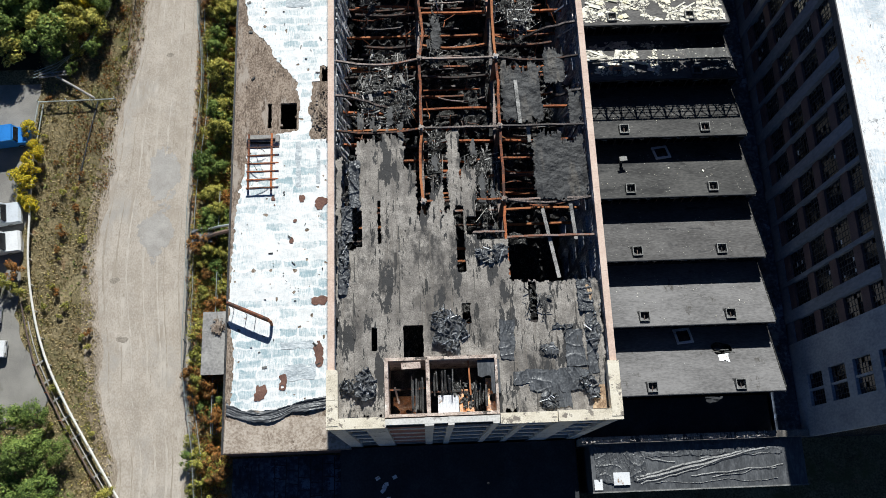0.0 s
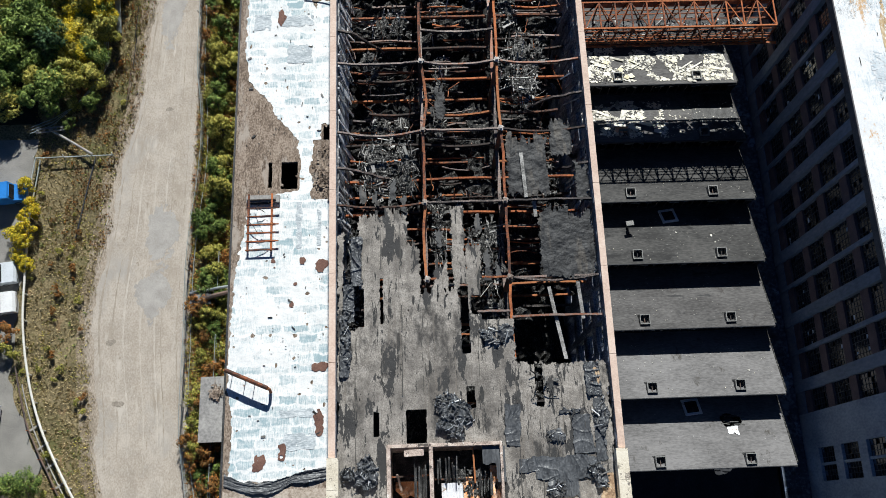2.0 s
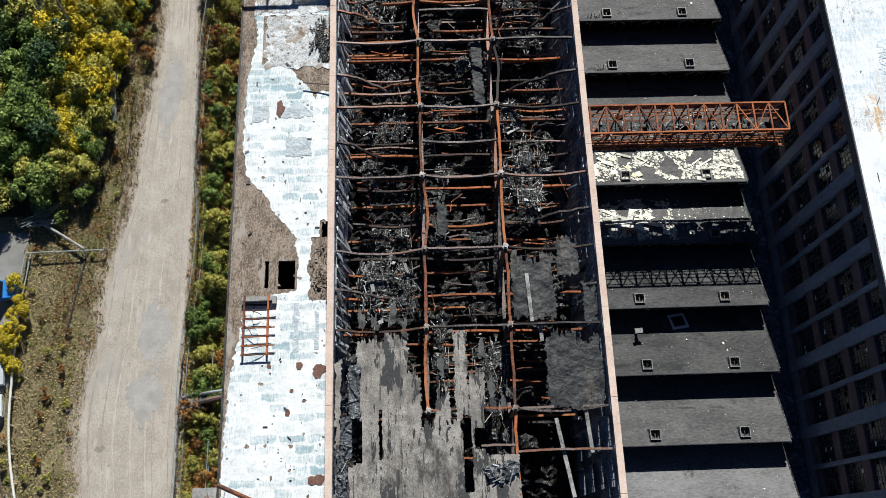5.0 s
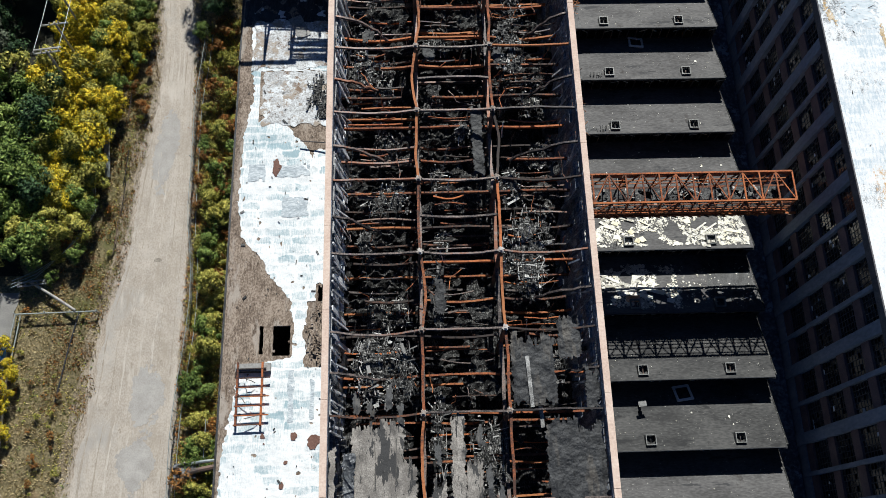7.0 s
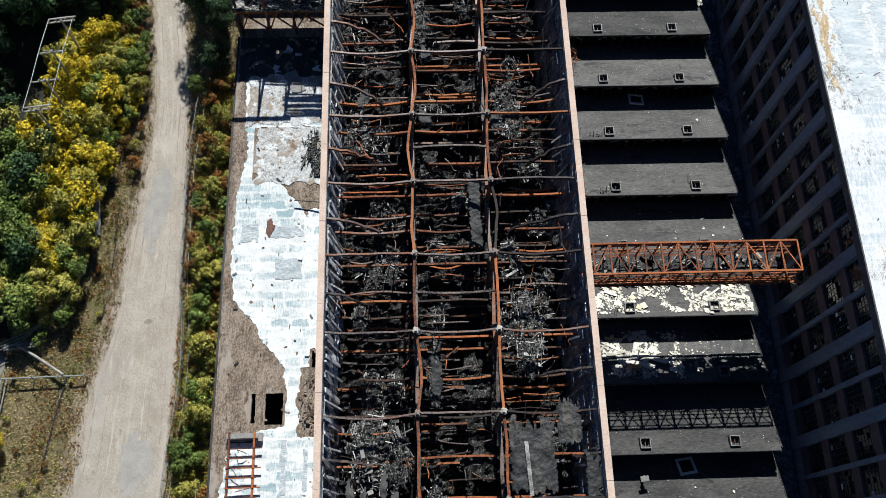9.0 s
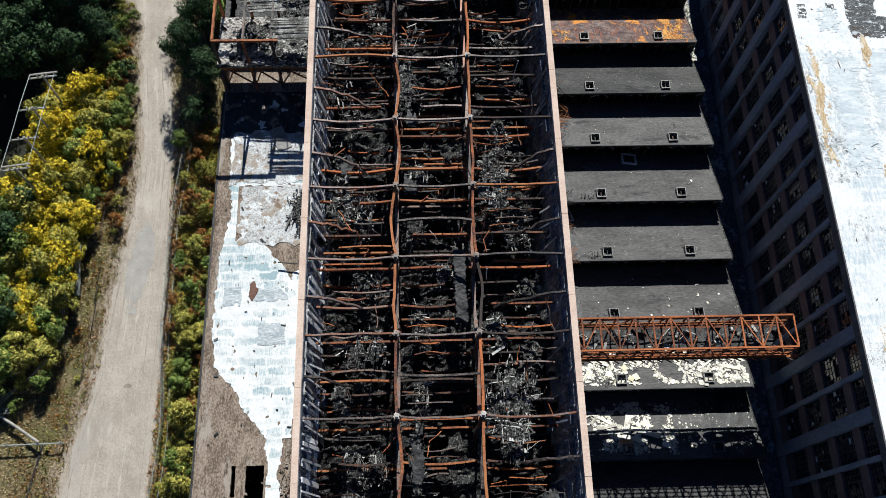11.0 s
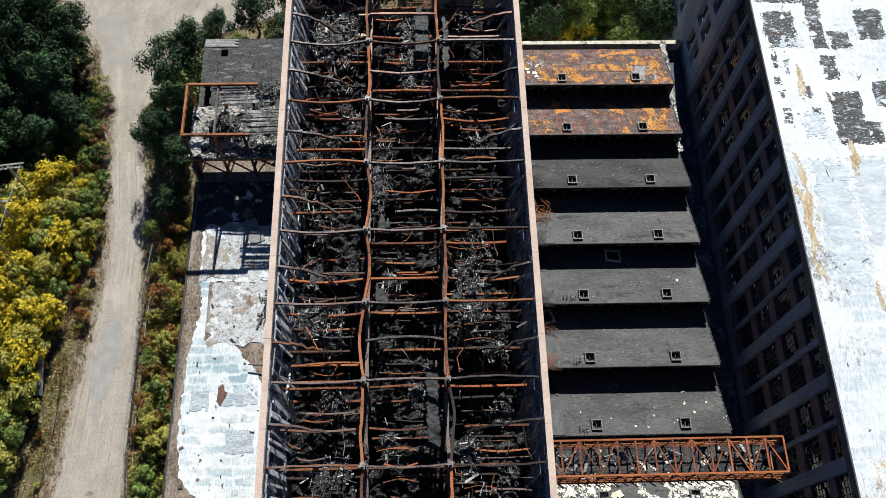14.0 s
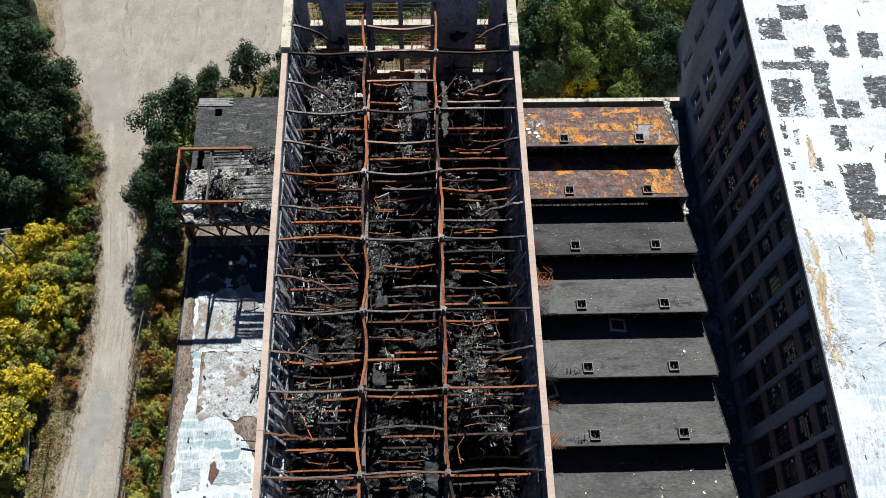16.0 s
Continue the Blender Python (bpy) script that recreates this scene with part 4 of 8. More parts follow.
for a, b in EW:
    part("pier", Build().box(a, b, YE - 0.62, YE + 0.02, 0, ZTOP - 0.22), ENDIN, endw)
for a, b in [(EW[i][1], EW[i + 1][0]) for i in range(len(EW) - 1)]:
    for z in FLOORS:
        if z < 8:
            continue
        g = grille(bars(b - a, 3, 0.04), bars(2.85, 5, 0.04), YE - 0.3, YE - 0.26)
        w = Build().add([(a + v[1], v[0], z + 0.75 + v[2]) for v in g.v], [tuple(reversed(f)) for f in g.f])
        part("window_grid", w, RUST, endw)
        part("sill", Build().box(a - 0.1, b + 0.1, YE - 0.66, YE + 0.06, z + 0.75, z + 0.85), CREAM, endw)
part("coping", Build().box(-10.5, 10.5, YE - 0.58, YE + 0.08, ZTOP - 0.2, ZTOP + 0.05), CREAM, mill)
fire = Build()
for z in FLOORS[1:]:
    fire.box(1.0, 6.5, YE + 0.1, YE + 1.3, z - 0.06, z)
    for i in range(9):
        fire.bar((1.0 + 0.62 * i, YE + 1.3, z), (1.0 + 0.62 * i, YE + 1.3, z + 1.0), 0.04, 0.04)
    fire.bar((1.0, YE + 1.3, z + 1.0), (6.5, YE + 1.3, z + 1.0), 0.05, 0.05)
    fire.bar((1.2, YE + 0.7, z - 4.2), (6.0, YE + 0.7, z), 0.6, 0.08)
part("fire_escape", fire, RUST, mill, "rusted outside fire escape")


# ---- debris ----
def heap(cx, cy, z, rx, ry, n, size=1.0, m=None, high=0.8, label="heap of charred planks and laths", bed=True):
    """A heap of burnt stuff: a rough ragged bed, and over it planks that lie mostly along or across the bay."""
    b = Build()
    lean = random.gauss(0, 0.2)
    seed = cx * 3.7 + cy
    base = None
    if bed and rx > 0.5:
        q = sheet(cx - rx, cx + rx, cy - ry, cy + ry, lambda x, y: z + 0.1 + high * 0.55 * max(0.0, 1 - ((x - cx) / rx) ** 2 - ((y - cy) / ry) ** 2) + (0.32 * abs(jag(x * 3.2, y * 0.9, 1.0, seed)) + 0.2 * abs(jag(x * 7.0, y * 1.6, 1.0, seed)) + 0.12 * jag(x * 2, y * 5.0, 1.0, seed)) * min(1, high * 2),
                  lambda x, y: ((x - cx) / rx) ** 2 + ((y - cy) / ry) ** 2 < 0.62 + 0.75 * jag(x, y, 0.9, seed) + 0.5 * noise.cell(Vector((x * 3.0, y * 1.2, seed))) - 0.25 + 0.4 * jag(x * 2, y, 2.5, seed), 0.11, 0.1, turns=0)
        base = q
    for i in range(int(n * (1.5 if bed else 1.4))):
        x, y = cx + rx * random.uniform(-1, 1), cy + ry * random.uniform(-1, 1)
        e = ((x - cx) / rx) ** 2 + ((y - cy) / ry) ** 2
        if e > 0.95 + 0.9 * jag(x, y, 0.9, seed):
            continue
        ln = size * random.choice((0.2, 0.3, 0.4, 0.5, 0.7, 1.0, 1.5) if not bed else (0.15, 0.3, 0.5, 0.8, 1.2, 1.6, 2.2))
        t = lean + random.gauss(0, 0.16) + (1.57 if random.random() < 0.65 else 0) + (random.uniform(0, 3) if random.random() < 0.2 else 0)
        d = Vector((math.cos(t), math.sin(t), random.gauss(0, 0.2))) * ln / 2
        p = Vector((x, y, z + 0.2 + high * 0.7 * max(0, 1 - e) * random.random()))
        if bed and random.random() < 0.22:
            c = random.choice((0.04, 0.05, 0.08, 0.1, 0.16))
            p.z = z + 0.12 + high * 0.55 * max(0, 1 - e) + 0.15 * random.random()
            b.bar(p - d.normalized() * c * 0.7, p + d.normalized() * c * 0.7, c, c * random.uniform(0.3, 0.9), (random.gauss(0, 0.6), random.gauss(0, 0.6), 1))
        elif random.random() < 0.07:
            b.bar(p - d * 0.6, p + d * 0.6, random.uniform(0.14, 0.34) * size, 0.05, (random.gauss(0, 0.25), random.gauss(0, 0.25), 1))
        else:
            b.bar(p - d * 0.7, p + d * 0.7, random.choice((0.025, 0.03, 0.04, 0.06, 0.1)), random.uniform(0.02, 0.05), (random.gauss(0, 0.4), random.gauss(0, 0.4), 1))
    h = tagged(part("debris_heap", b, m or CHAR), label, "debris", "burnt debris", "stuff")
    if base:
        part("ash_bed", base, BROWNROOF if m is BROWNROOF else RUBBLE, h)
    return h


rng = random.Random(5)
spots = [(-7, 89.5, 20.7, 2.4, 4.5), (0.7, 87.5, 20.7, 1.0, 4.8), (2.2, 87, 20.7, 0.7, 4), (-2.4, 71.3, 20.5, 1.0, 3), (-8.2, 58.7, 20.7, 1.6, 1.8), (6.1, 40.7, 20.7, 2.3, 3.4), (5.9, 60.5, 20.6, 1.5, 2.4),
         (-6.2, 45.1, 20.5, 2.2, 2), (-7.2, 29.6, 22.5, 2.4, 3.2), (-4.9, 28.4, 23.2, 1.0, 2.6), (-1.7, 48.4, 18, 0.8, 2), (-1.8, 35.5, 20.8, 0.7, 3.5), (6.2, 37.0, 22.5, 1.4, 2.0), (2.0, 22, 20.8, 1.6, 3.5),
         (-2.2, 24, 21, 0.8, 3.5), (-9.4, 19, 23.0, 0.7, 4.5), (2.2, 16.4, 22.5, 1.0, 1.8), (-1.3, 62.3, 19.6, 0.9, 1.2), (5.2, 46.5, 20.5, 1.0, 2)]
for q in spots:
    heap(*q, n=int(40 + 26 * q[3] * q[4]), m=rng.choice((ASH, ASH, ASH, CHAR)))
for i in range(54):
    x, y = rng.choice((rng.uniform(-10, -4.2), rng.uniform(-10, -4.2), rng.uniform(-2.6, 2.2), rng.uniform(4.2, 8.8))), rng.uniform(27, 97)
    heap(x, y, rng.choice((16.6, 16.6, 18.6, 12.6, 20.6)), rng.uniform(0.7, 1.6), rng.uniform(0.8, 2.2), rng.randint(40, 95), rng.choice((0.6, 0.9, 1.1)), rng.choice((CHAR, ASH, ASH)), rng.uniform(0.5, 1.4))
for q in ((-7.4, 91.5, 21.0, 2.2, 3.0), (0.3, 88.5, 21.2, 1.3, 5.0), (-6.0, 84.5, 20.9, 2.0, 2.0), (6.5, 92.5, 20.8, 1.6, 2.6), (-8.4, 70.5, 20.8, 1.2, 2.0), (-1.5, 77.0, 20.6, 1.4, 2.2), (6.3, 66.0, 20.6, 1.5, 1.8), (-8.0, 27.5, 23.2, 2.0, 1.8)):
    heap(*q, 44, 1.0, FRAMEW, 0.7, "pale scorched boards and laths in the wreckage", bed=False)
heap(5.6, 9.4, 25.3, 1.3, 1.6, 50, 0.7, CHAR, 0.3, bed=False)
heap(-0.5, 2.2, 24.2, 2.2, 1.3, 70, 0.8, CHAR, 0.7)


def crumpled(x0, x1, y0, y1, z, high=0.07, label="crumpled black plastic sheet on the roof", turn=0.0, rough=0.25):
    """A thin loose sheet: taut long folds across it, small creases, edges dragged out of square."""
    t = turn + 0.35 * jag(x0, y0, 1.0, 2)
    c, s = math.cos(t), math.sin(t)

    def ridge(u, v, k):
        return max(0.0, 1 - k * abs(jag(u, v, 1.0, x0 + 3 * y0)))

    def fold(x, y):
        u, v = x * c + y * s, y * c - x * s
        u += 0.25 * jag(x, y, 1.1, 4)
        return z + high * (0.9 * ridge(u * 1.3, v * 0.22, 4.0) ** 2 + 0.7 * ridge(u * 0.5 + 7, v * 0.9, 5.0) ** 2 + 0.45 * ridge(u * 3.4, v * 0.7 + 3, 3.0) + 0.25 * ridge(u * 5.0, v * 4.0, 2.5))

    b = sheet(x0, x1, y0, y1, fold, lambda x, y: in_rect(x, y, (x0 + rough + 0.5 * rough * jag(y, x0, 0.6, 3), x1 - rough + rough * jag(y, x1, 0.7, 5), y0 + rough + rough * jag(x, y0, 0.8, 1), y1 - rough + rough * jag(x, y1, 0.7, 8)), 0.12, 2.6), 0.055, 0.02, turns=1)
    return tagged(part("plastic_sheet", b, TARP), label, "plastic sheet", "black sheets")


for q in ((2.05, 3.75, 4.6, 8.3), (7.3, 9.3, 3.9, 7.4), (9.0, 10.3, 3.4, 8.6), (4.2, 9.6, 2.0, 4.2), (5.2, 8.0, 0.65, 2.5), (3.0, 5.0, 2.6, 4.2)):
    crumpled(*q, 25.36, 0.055)
for q, t in (((-9.8, -8.6, 17.8, 22.4), 0.2), ((-10.7, -9.7, 10.4, 15.6), 0.1), ((8.7, 10.2, 8.4, 11.4), 0.0), ((-10.4, -9.2, 14.8, 18.2), -0.4)):
    crumpled(*q, 25.38, 0.16, "bunched black roofing felt along the wall", t, 0.15)
BAREDECK = mat("bare_tan_board", [(0.2, 0.13, 0.08), (0.36, 0.24, 0.15), (0.55, 0.42, 0.28)], 0.8, 0.9, 0.4, fine=8)
tagged(part("bare_board", sheet(9.2, 10.1, 9.1, 10.9, 25.46, lambda x, y: ((x - 9.65) / 0.45) ** 2 + ((y - 10.0) / 0.85) ** 2 < 0.75 + 0.4 * jag(x, y, 1.5, 2), 0.08, 0.03, 0.02, 1.0), BAREDECK), "tan bare board where the felt has gone", "board")
tagged(part("bare_board", sheet(9.3, 10.4, 0.75, 2.6, 25.42, lambda x, y: x - 9.3 + 0.3 * jag(x, y, 1.5, 2) > 0.2 * (y - 0.7), 0.1, 0.03, 0.04, 1.0), BAREDECK), "red-brown bare boards in a roof corner", "board")
SHINE = mat("bright_torn_foil", [(0.10, 0.11, 0.12), (0.3, 0.32, 0.34), (0.62, 0.64, 0.66)], 2.2, 0.35, 0.4, island=0.7)


def shreds(cx, cy, z, rx, ry, n, high, label):
    """Torn roofing felt bunched into a heap: a sharply creased skin with a ragged outline, loose strips and flaps over it."""
    def inside(x, y):
        e = ((x - cx) / rx) ** 2 + ((y - cy) / ry) ** 2
        return e < 0.55 + 0.9 * jag(x, y, 0.8, cx) + 0.5 * jag(x, y, 2.2, cy) + 0.3 * jag(x, y, 6.0, cx)

    def top(x, y):
        e = max(0.0, 1 - ((x - cx) / rx) ** 2 - ((y - cy) / ry) ** 2)
        u, v = x + 0.3 * jag(x, y, 1.7, 1), y + 0.3 * jag(x, y, 1.7, 5)
        return z + 0.02 + high * (0.3 * e + 0.5 * max(0, 1 - 3.2 * abs(jag(u * 1.6, v * 1.1, 1.0, cx))) + 0.4 * max(0, 1 - 2.6 * abs(jag(u * 3.3, v * 2.4, 1.0, cy))) + 0.25 * abs(jag(u * 7, v * 7, 1.0, cx)))

    k = sheet(cx - rx * 1.3, cx + rx * 1.3, cy - ry * 1.3, cy + ry * 1.3, top, inside, 0.075, 0.02, turns=0)
    h = tagged(part("torn_felt", k, TARP), label, "roofing felt", "torn felt", "stuff")
    for share, m in ((0.13, SHINE), (0.3, CHAR)):
        b = Build()
        for i in range(int(n * share)):
            x, y = cx + rx * rng.uniform(-1.1, 1.1), cy + ry * rng.uniform(-1.1, 1.1)
            if not inside(x, y):
                continue
            d = Vector((rng.gauss(0, 1), rng.gauss(0, 1), rng.gauss(0, 0.2))).normalized() * rng.choice((0.06, 0.1, 0.2, 0.4))
            p = Vector((x, y, top(x, y) + 0.04))
            b.bar(p - d, p + d, rng.choice((0.02, 0.04, 0.09)), 0.02, (rng.gauss(0, 0.5), rng.gauss(0, 0.5), 1))
        part("loose_strips", b, m, h)


shreds(-8.9, 2.9, 25.36, 1.5, 1.6, 260, 0.45, "heap of torn black roofing felt")
shreds(-1.9, 7.4, 25.36, 1.6, 2.3, 480, 0.4, "heap of torn black roofing felt beside an open hatch")
shreds(2.0, 13.7, 25.34, 1.5, 1.2, 190, 0.3, "torn black felt at the edge of a hole")
shreds(9.2, 2.4, 25.38, 0.9, 1.1, 150, 0.35, "shiny crumpled felt in a roof corner")
shreds(6.3, 5.5, 25.36, 1.0, 0.7, 70, 0.15, "scraps of torn felt")
shreds(7.4, 7.4, 25.36, 1.6, 0.35, 90, 0.15, "ragged edge of a torn sheet")
shreds(6.0, 1.6, 25.4, 0.9, 0.8, 110, 0.25, "torn felt over a plastic sheet")
shreds(9.9, 7.0, 25.38, 0.6, 2.4, 150, 0.25, "torn felt along the wall")
shreds(-10.0, 13.5, 25.38, 0.5, 3.0, 170, 0.3, "torn felt along the wall")
for i in range(130):
    x, y = rng.uniform(-10.2, 10.2), rng.uniform(26, 97)
    p = Vector((x, y, rng.uniform(19, 24)))
    d = Vector((rng.gauss(0, 0.7), rng.gauss(0, 1), rng.gauss(0, 0.8))).normalized() * rng.uniform(1.5, 3.5)
    q = p + d
    mid = (p + q) / 2 + Vector((rng.gauss(0, 0.4), rng.gauss(0, 0.4), -0.4))
    q.z, p.z = max(q.z, 17), max(p.z, 17)
    tagged(part("bent_pipe", Build().tube([p, (p + mid) / 2 + Vector((0.1, 0, 0.1)), mid, (q + mid) / 2, q], 0.04, 5), rng.choice((RUST, RAIL, BRIGHT))), "thin bent pipe tangled in the burnt steel", "pipe", "bent pipes")

# ---- sawtooth factory ----
saw = thing("sawtooth_factory", "low factory hall with a row of north-light roofs", "factory")
RID0, RP, ZR, ZV, XA, XB = 3.5, 6.72, 10.8, 8.25, 11.34, 31.0
FLAKE = mat("white_flaked_paint", [(0.34, 0.32, 0.27), (0.6, 0.58, 0.52), (0.74, 0.72, 0.66), (0.74, 0.69, 0.54)], 0.8, 0.85, 0.3, island=0.5)
FRAME = mat("grey_metal_frame", [(0.12, 0.12, 0.117), (0.23, 0.23, 0.222), (0.36, 0.36, 0.35)], 1.0, 0.6, 0.1, 0.2)


def slope_z(k, y):
    return ZR + 0.08 + (ZV - ZR - 0.08) * (y - (RID0 + RP * k) + 0.25) / (RP + 0.25)


def hatch(parent, cx, cy, k):
    """A small roof light: raised kerb, frame and a dark opening."""
    z0, z1 = slope_z(k, cy + 0.45) - 0.1, slope_z(k, cy - 0.45) + 0.28
    r = 0.5
    b = Build()
    for q in ((-r, r, -r, -r + 0.08), (-r, r, r - 0.08, r), (-r, -r + 0.08, -r + 0.081, r - 0.081), (r - 0.08, r, -r + 0.081, r - 0.081)):
        b.box(cx + q[0], cx + q[1], cy + q[2], cy + q[3], z0, z1)
    h = part("roof_light", b, FRAME, parent, "small square roof light with a metal kerb")
    part("bar", Build().box(cx - 0.03, cx + 0.03, cy - r + 0.1, cy + r - 0.1, z1 - 0.3, z1 - 0.22), SOOT_STEEL, h)
    part("flashing", Build().box(cx - r - 0.1, cx + r + 0.1, cy - r - 0.06, cy + r + 0.1, z0 - 0.05, z0 + 0.13), FELT, h, "black felt flashing")


for k in range(14):
    y0 = RID0 + RP * k
    m = ORANGEROOF if k >= 12 else (PALEROOF if k < 2 else DARKESTROOF if k in (3, 4, 11) else DARKROOF)
    hy = y0 + (0.5 if k == 0 else 0.75)
    hole = (24.9, 26.8, y0 + 3.7, y0 + 4.9) if k == 0 else None
    b = sheet(XA, XB, y0 - 0.25, y0 + RP - 0.02, lambda x, y: slope_z(k, y), lambda x, y: not (hole and in_rect(x, y, hole, 0.5, 1.0)) and not (abs(x - 18.1) < 0.37 and abs(y - hy) < 0.37) and not (abs(x - 26.7) < 0.37 and abs(y - hy) < 0.37), 0.24, 0.16, 0.02, 0.8, seed=k)
    slope = part("roof_slope", b, m, saw, "orange-flaked roof slope" if k >= 12 else "grey felted roof slope")
    part("fascia", Build().box(XA, XB, y0 - 0.32, y0 - 0.252, ZR - 0.22, ZR + 0.1), TAR, slope)
    hatch(slope, 18.1, hy, k)
    hatch(slope, 26.7, hy, k)
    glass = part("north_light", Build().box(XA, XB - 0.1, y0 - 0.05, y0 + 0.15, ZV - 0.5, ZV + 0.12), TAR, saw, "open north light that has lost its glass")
    part("head_beam", Build().box(XA, XB - 0.1, y0 - 0.04, y0 + 0.08, ZR - 0.32, ZR - 0.14), SOOT_STEEL, glass)
    for j in range(21):
        x = XA + 0.4 + j * 0.94
        part("mullion", Build().box(x - 0.04, x + 0.04, y0 - 0.03, y0 + 0.05, ZV + 0.1, ZR - 0.16), SOOT_STEEL, glass)
    for j in range(10):
        x = XA + 1.0 + j * 2.0
        part("bracket", Build().bar((x, y0 - 0.06, ZR - 1.0), (x + (0.7 if j % 2 else -0.7), y0 - 0.34, ZR - 0.2), 0.09, 0.09), FRAME, glass)
    # Gable widened past the roof edge to block sun, black to pass for shade.
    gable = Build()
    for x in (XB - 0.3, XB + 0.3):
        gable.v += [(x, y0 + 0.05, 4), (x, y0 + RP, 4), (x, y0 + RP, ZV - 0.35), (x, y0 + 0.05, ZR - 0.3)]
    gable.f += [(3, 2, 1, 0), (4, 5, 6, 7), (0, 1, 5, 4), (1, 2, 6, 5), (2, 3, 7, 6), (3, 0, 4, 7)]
    part("gable_wall", gable, SOOTSHADE, saw)
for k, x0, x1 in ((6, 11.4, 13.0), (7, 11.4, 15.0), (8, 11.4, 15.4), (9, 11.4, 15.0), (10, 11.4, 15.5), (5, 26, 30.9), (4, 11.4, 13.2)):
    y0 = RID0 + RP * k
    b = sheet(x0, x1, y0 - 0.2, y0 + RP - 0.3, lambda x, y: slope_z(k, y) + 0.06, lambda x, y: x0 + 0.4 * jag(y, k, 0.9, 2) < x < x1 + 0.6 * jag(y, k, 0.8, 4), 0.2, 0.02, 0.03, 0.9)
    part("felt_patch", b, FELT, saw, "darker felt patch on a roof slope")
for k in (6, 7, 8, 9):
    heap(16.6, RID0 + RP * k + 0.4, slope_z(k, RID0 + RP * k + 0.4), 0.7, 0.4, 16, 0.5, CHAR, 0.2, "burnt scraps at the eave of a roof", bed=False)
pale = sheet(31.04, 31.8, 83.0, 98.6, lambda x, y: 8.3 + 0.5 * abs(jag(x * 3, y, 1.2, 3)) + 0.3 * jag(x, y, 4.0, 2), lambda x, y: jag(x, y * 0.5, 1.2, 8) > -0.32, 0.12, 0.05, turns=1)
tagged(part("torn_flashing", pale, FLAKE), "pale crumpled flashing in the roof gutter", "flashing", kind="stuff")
part("hall_floor", Build().box(XA, XB - 0.3, 0, 98.8, 0.02, 0.12), SOOTSHADE, saw, "dark hall floor")
# The gutter's blue is sky-lit shade given as colour.
part("gutter", Build().box(XB + 0.305, 33.9, -0.5, 99.0, 5.9, 6.3), NAVY, saw, "gutter roof coloured as blue shade")
part("end_parapet", Build().box(11.36, 33.95, 98.8, 99.3, 0, 7.7), CREAM, saw, "pale end parapet")
part("front_parapet", Build().box(11.45, 33.95, -0.95, -0.3, 0, 7.75), GRAVEL, saw, "rough parapet with rubble on top")
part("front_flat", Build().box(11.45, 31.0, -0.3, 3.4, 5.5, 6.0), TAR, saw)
for q in range(5):
    heap(12.6 + 3.9 * q, -0.62, 7.7, 1.9, 0.28, 46, 0.22, FLAKEFLOOR, 0.12, "pale rubble along the top of a parapet", bed=False)
tear = Build()
for i in range(15):
    yy = RID0 + 3.7 + 0.085 * i
    p = Vector((rng.uniform(25.2, 26.6), yy, slope_z(0, yy) + rng.uniform(-0.12, 0.03)))
    d = Vector((rng.uniform(0.3, 0.7), rng.gauss(0, 0.04), rng.gauss(0, 0.03)))
    tear.bar(p - d, p + d, 0.07, 0.03)
rag = sheet(25.2, 26.7, RID0 + 2.7, RID0 + 3.8, lambda x, y: slope_z(0, y) + 0.05, lambda x, y: in_rect(x, y, (25.35, 26.55, RID0 + 2.9, RID0 + 3.7), 0.4, 1.8), 0.08, 0.03, 0.05, 2)
tagged(part("white_rag", rag, TIN), "crumpled white scrap below a hole in the roof", "scrap")
tagged(part("torn_boards", tear, CHAR), "torn boards round a hole in the roof", "boards", kind="stuff")


def flakes(k, n, x0, x1, big):
    """Shards of white paint or board that lie on a roof slope."""
    b = Build()
    for i in range(n):
        x, y = rng.uniform(x0, x1), RID0 + RP * k + rng.uniform(0.2, RP - 1.2)
        if jag(x, y, 0.5, k) < -0.12:
            continue
        z = slope_z(k, y) + 0.03 + 0.05 * rng.random()
        s = big * rng.choice((0.12, 0.2, 0.3, 0.6, 1.0))
        a = rng.uniform(0, 3.14)
        c, t = math.cos(a), math.sin(a)
        e = rng.uniform(0.3, 0.9)
        tilt = -0.37
        q = []
        for u, v in ((-1, -0.7), (0.2, -1), (1, -0.3), (0.7, 0.9), (-0.6, 1)):
            u, v = u * s + rng.gauss(0, s * 0.15), v * s * e
            dx, dy = u * c - v * t, u * t + v * c
            q.append((x + dx, y + dy, z + dy * tilt))
        b.add(q + [(p[0], p[1], p[2] - 0.025) for p in q], [(0, 1, 2, 3, 4)] + [(i, i + 5, (i + 1) % 5 + 5, (i + 1) % 5) for i in range(5)])
    return tagged(part("paint_shards", b, FLAKE), "shards of white flaked paint on a grey roof", "debris", "roof shards", "stuff")


def long_shards(k, n, x0, x1, y0, y1, label, m, lo=0.8, hi=2.2, w=0.32):
    """Long slabs of broken white board lying crosswise on a slope."""
    b = Build()
    for i in range(n):
        x, y = rng.uniform(x0, x1), RID0 + RP * k + rng.uniform(y0, y1)
        a = rng.choice((-0.5, -0.35, -0.2, 0.4, 0.9, 1.2)) + rng.gauss(0, 0.15)
        d = Vector((math.cos(a), math.sin(a), -0.38 * math.sin(a))) * rng.uniform(lo, hi) / 2
        p = Vector((x, y, slope_z(k, y) + 0.1 + 0.05 * rng.random()))
        b.bar(p - d, p + d, w * rng.uniform(0.4, 1.5), 0.03, (rng.gauss(0, 0.06), 0.38, 1))
    return tagged(part("broken_boards", b, m), label, "debris", "roof shards", "stuff")


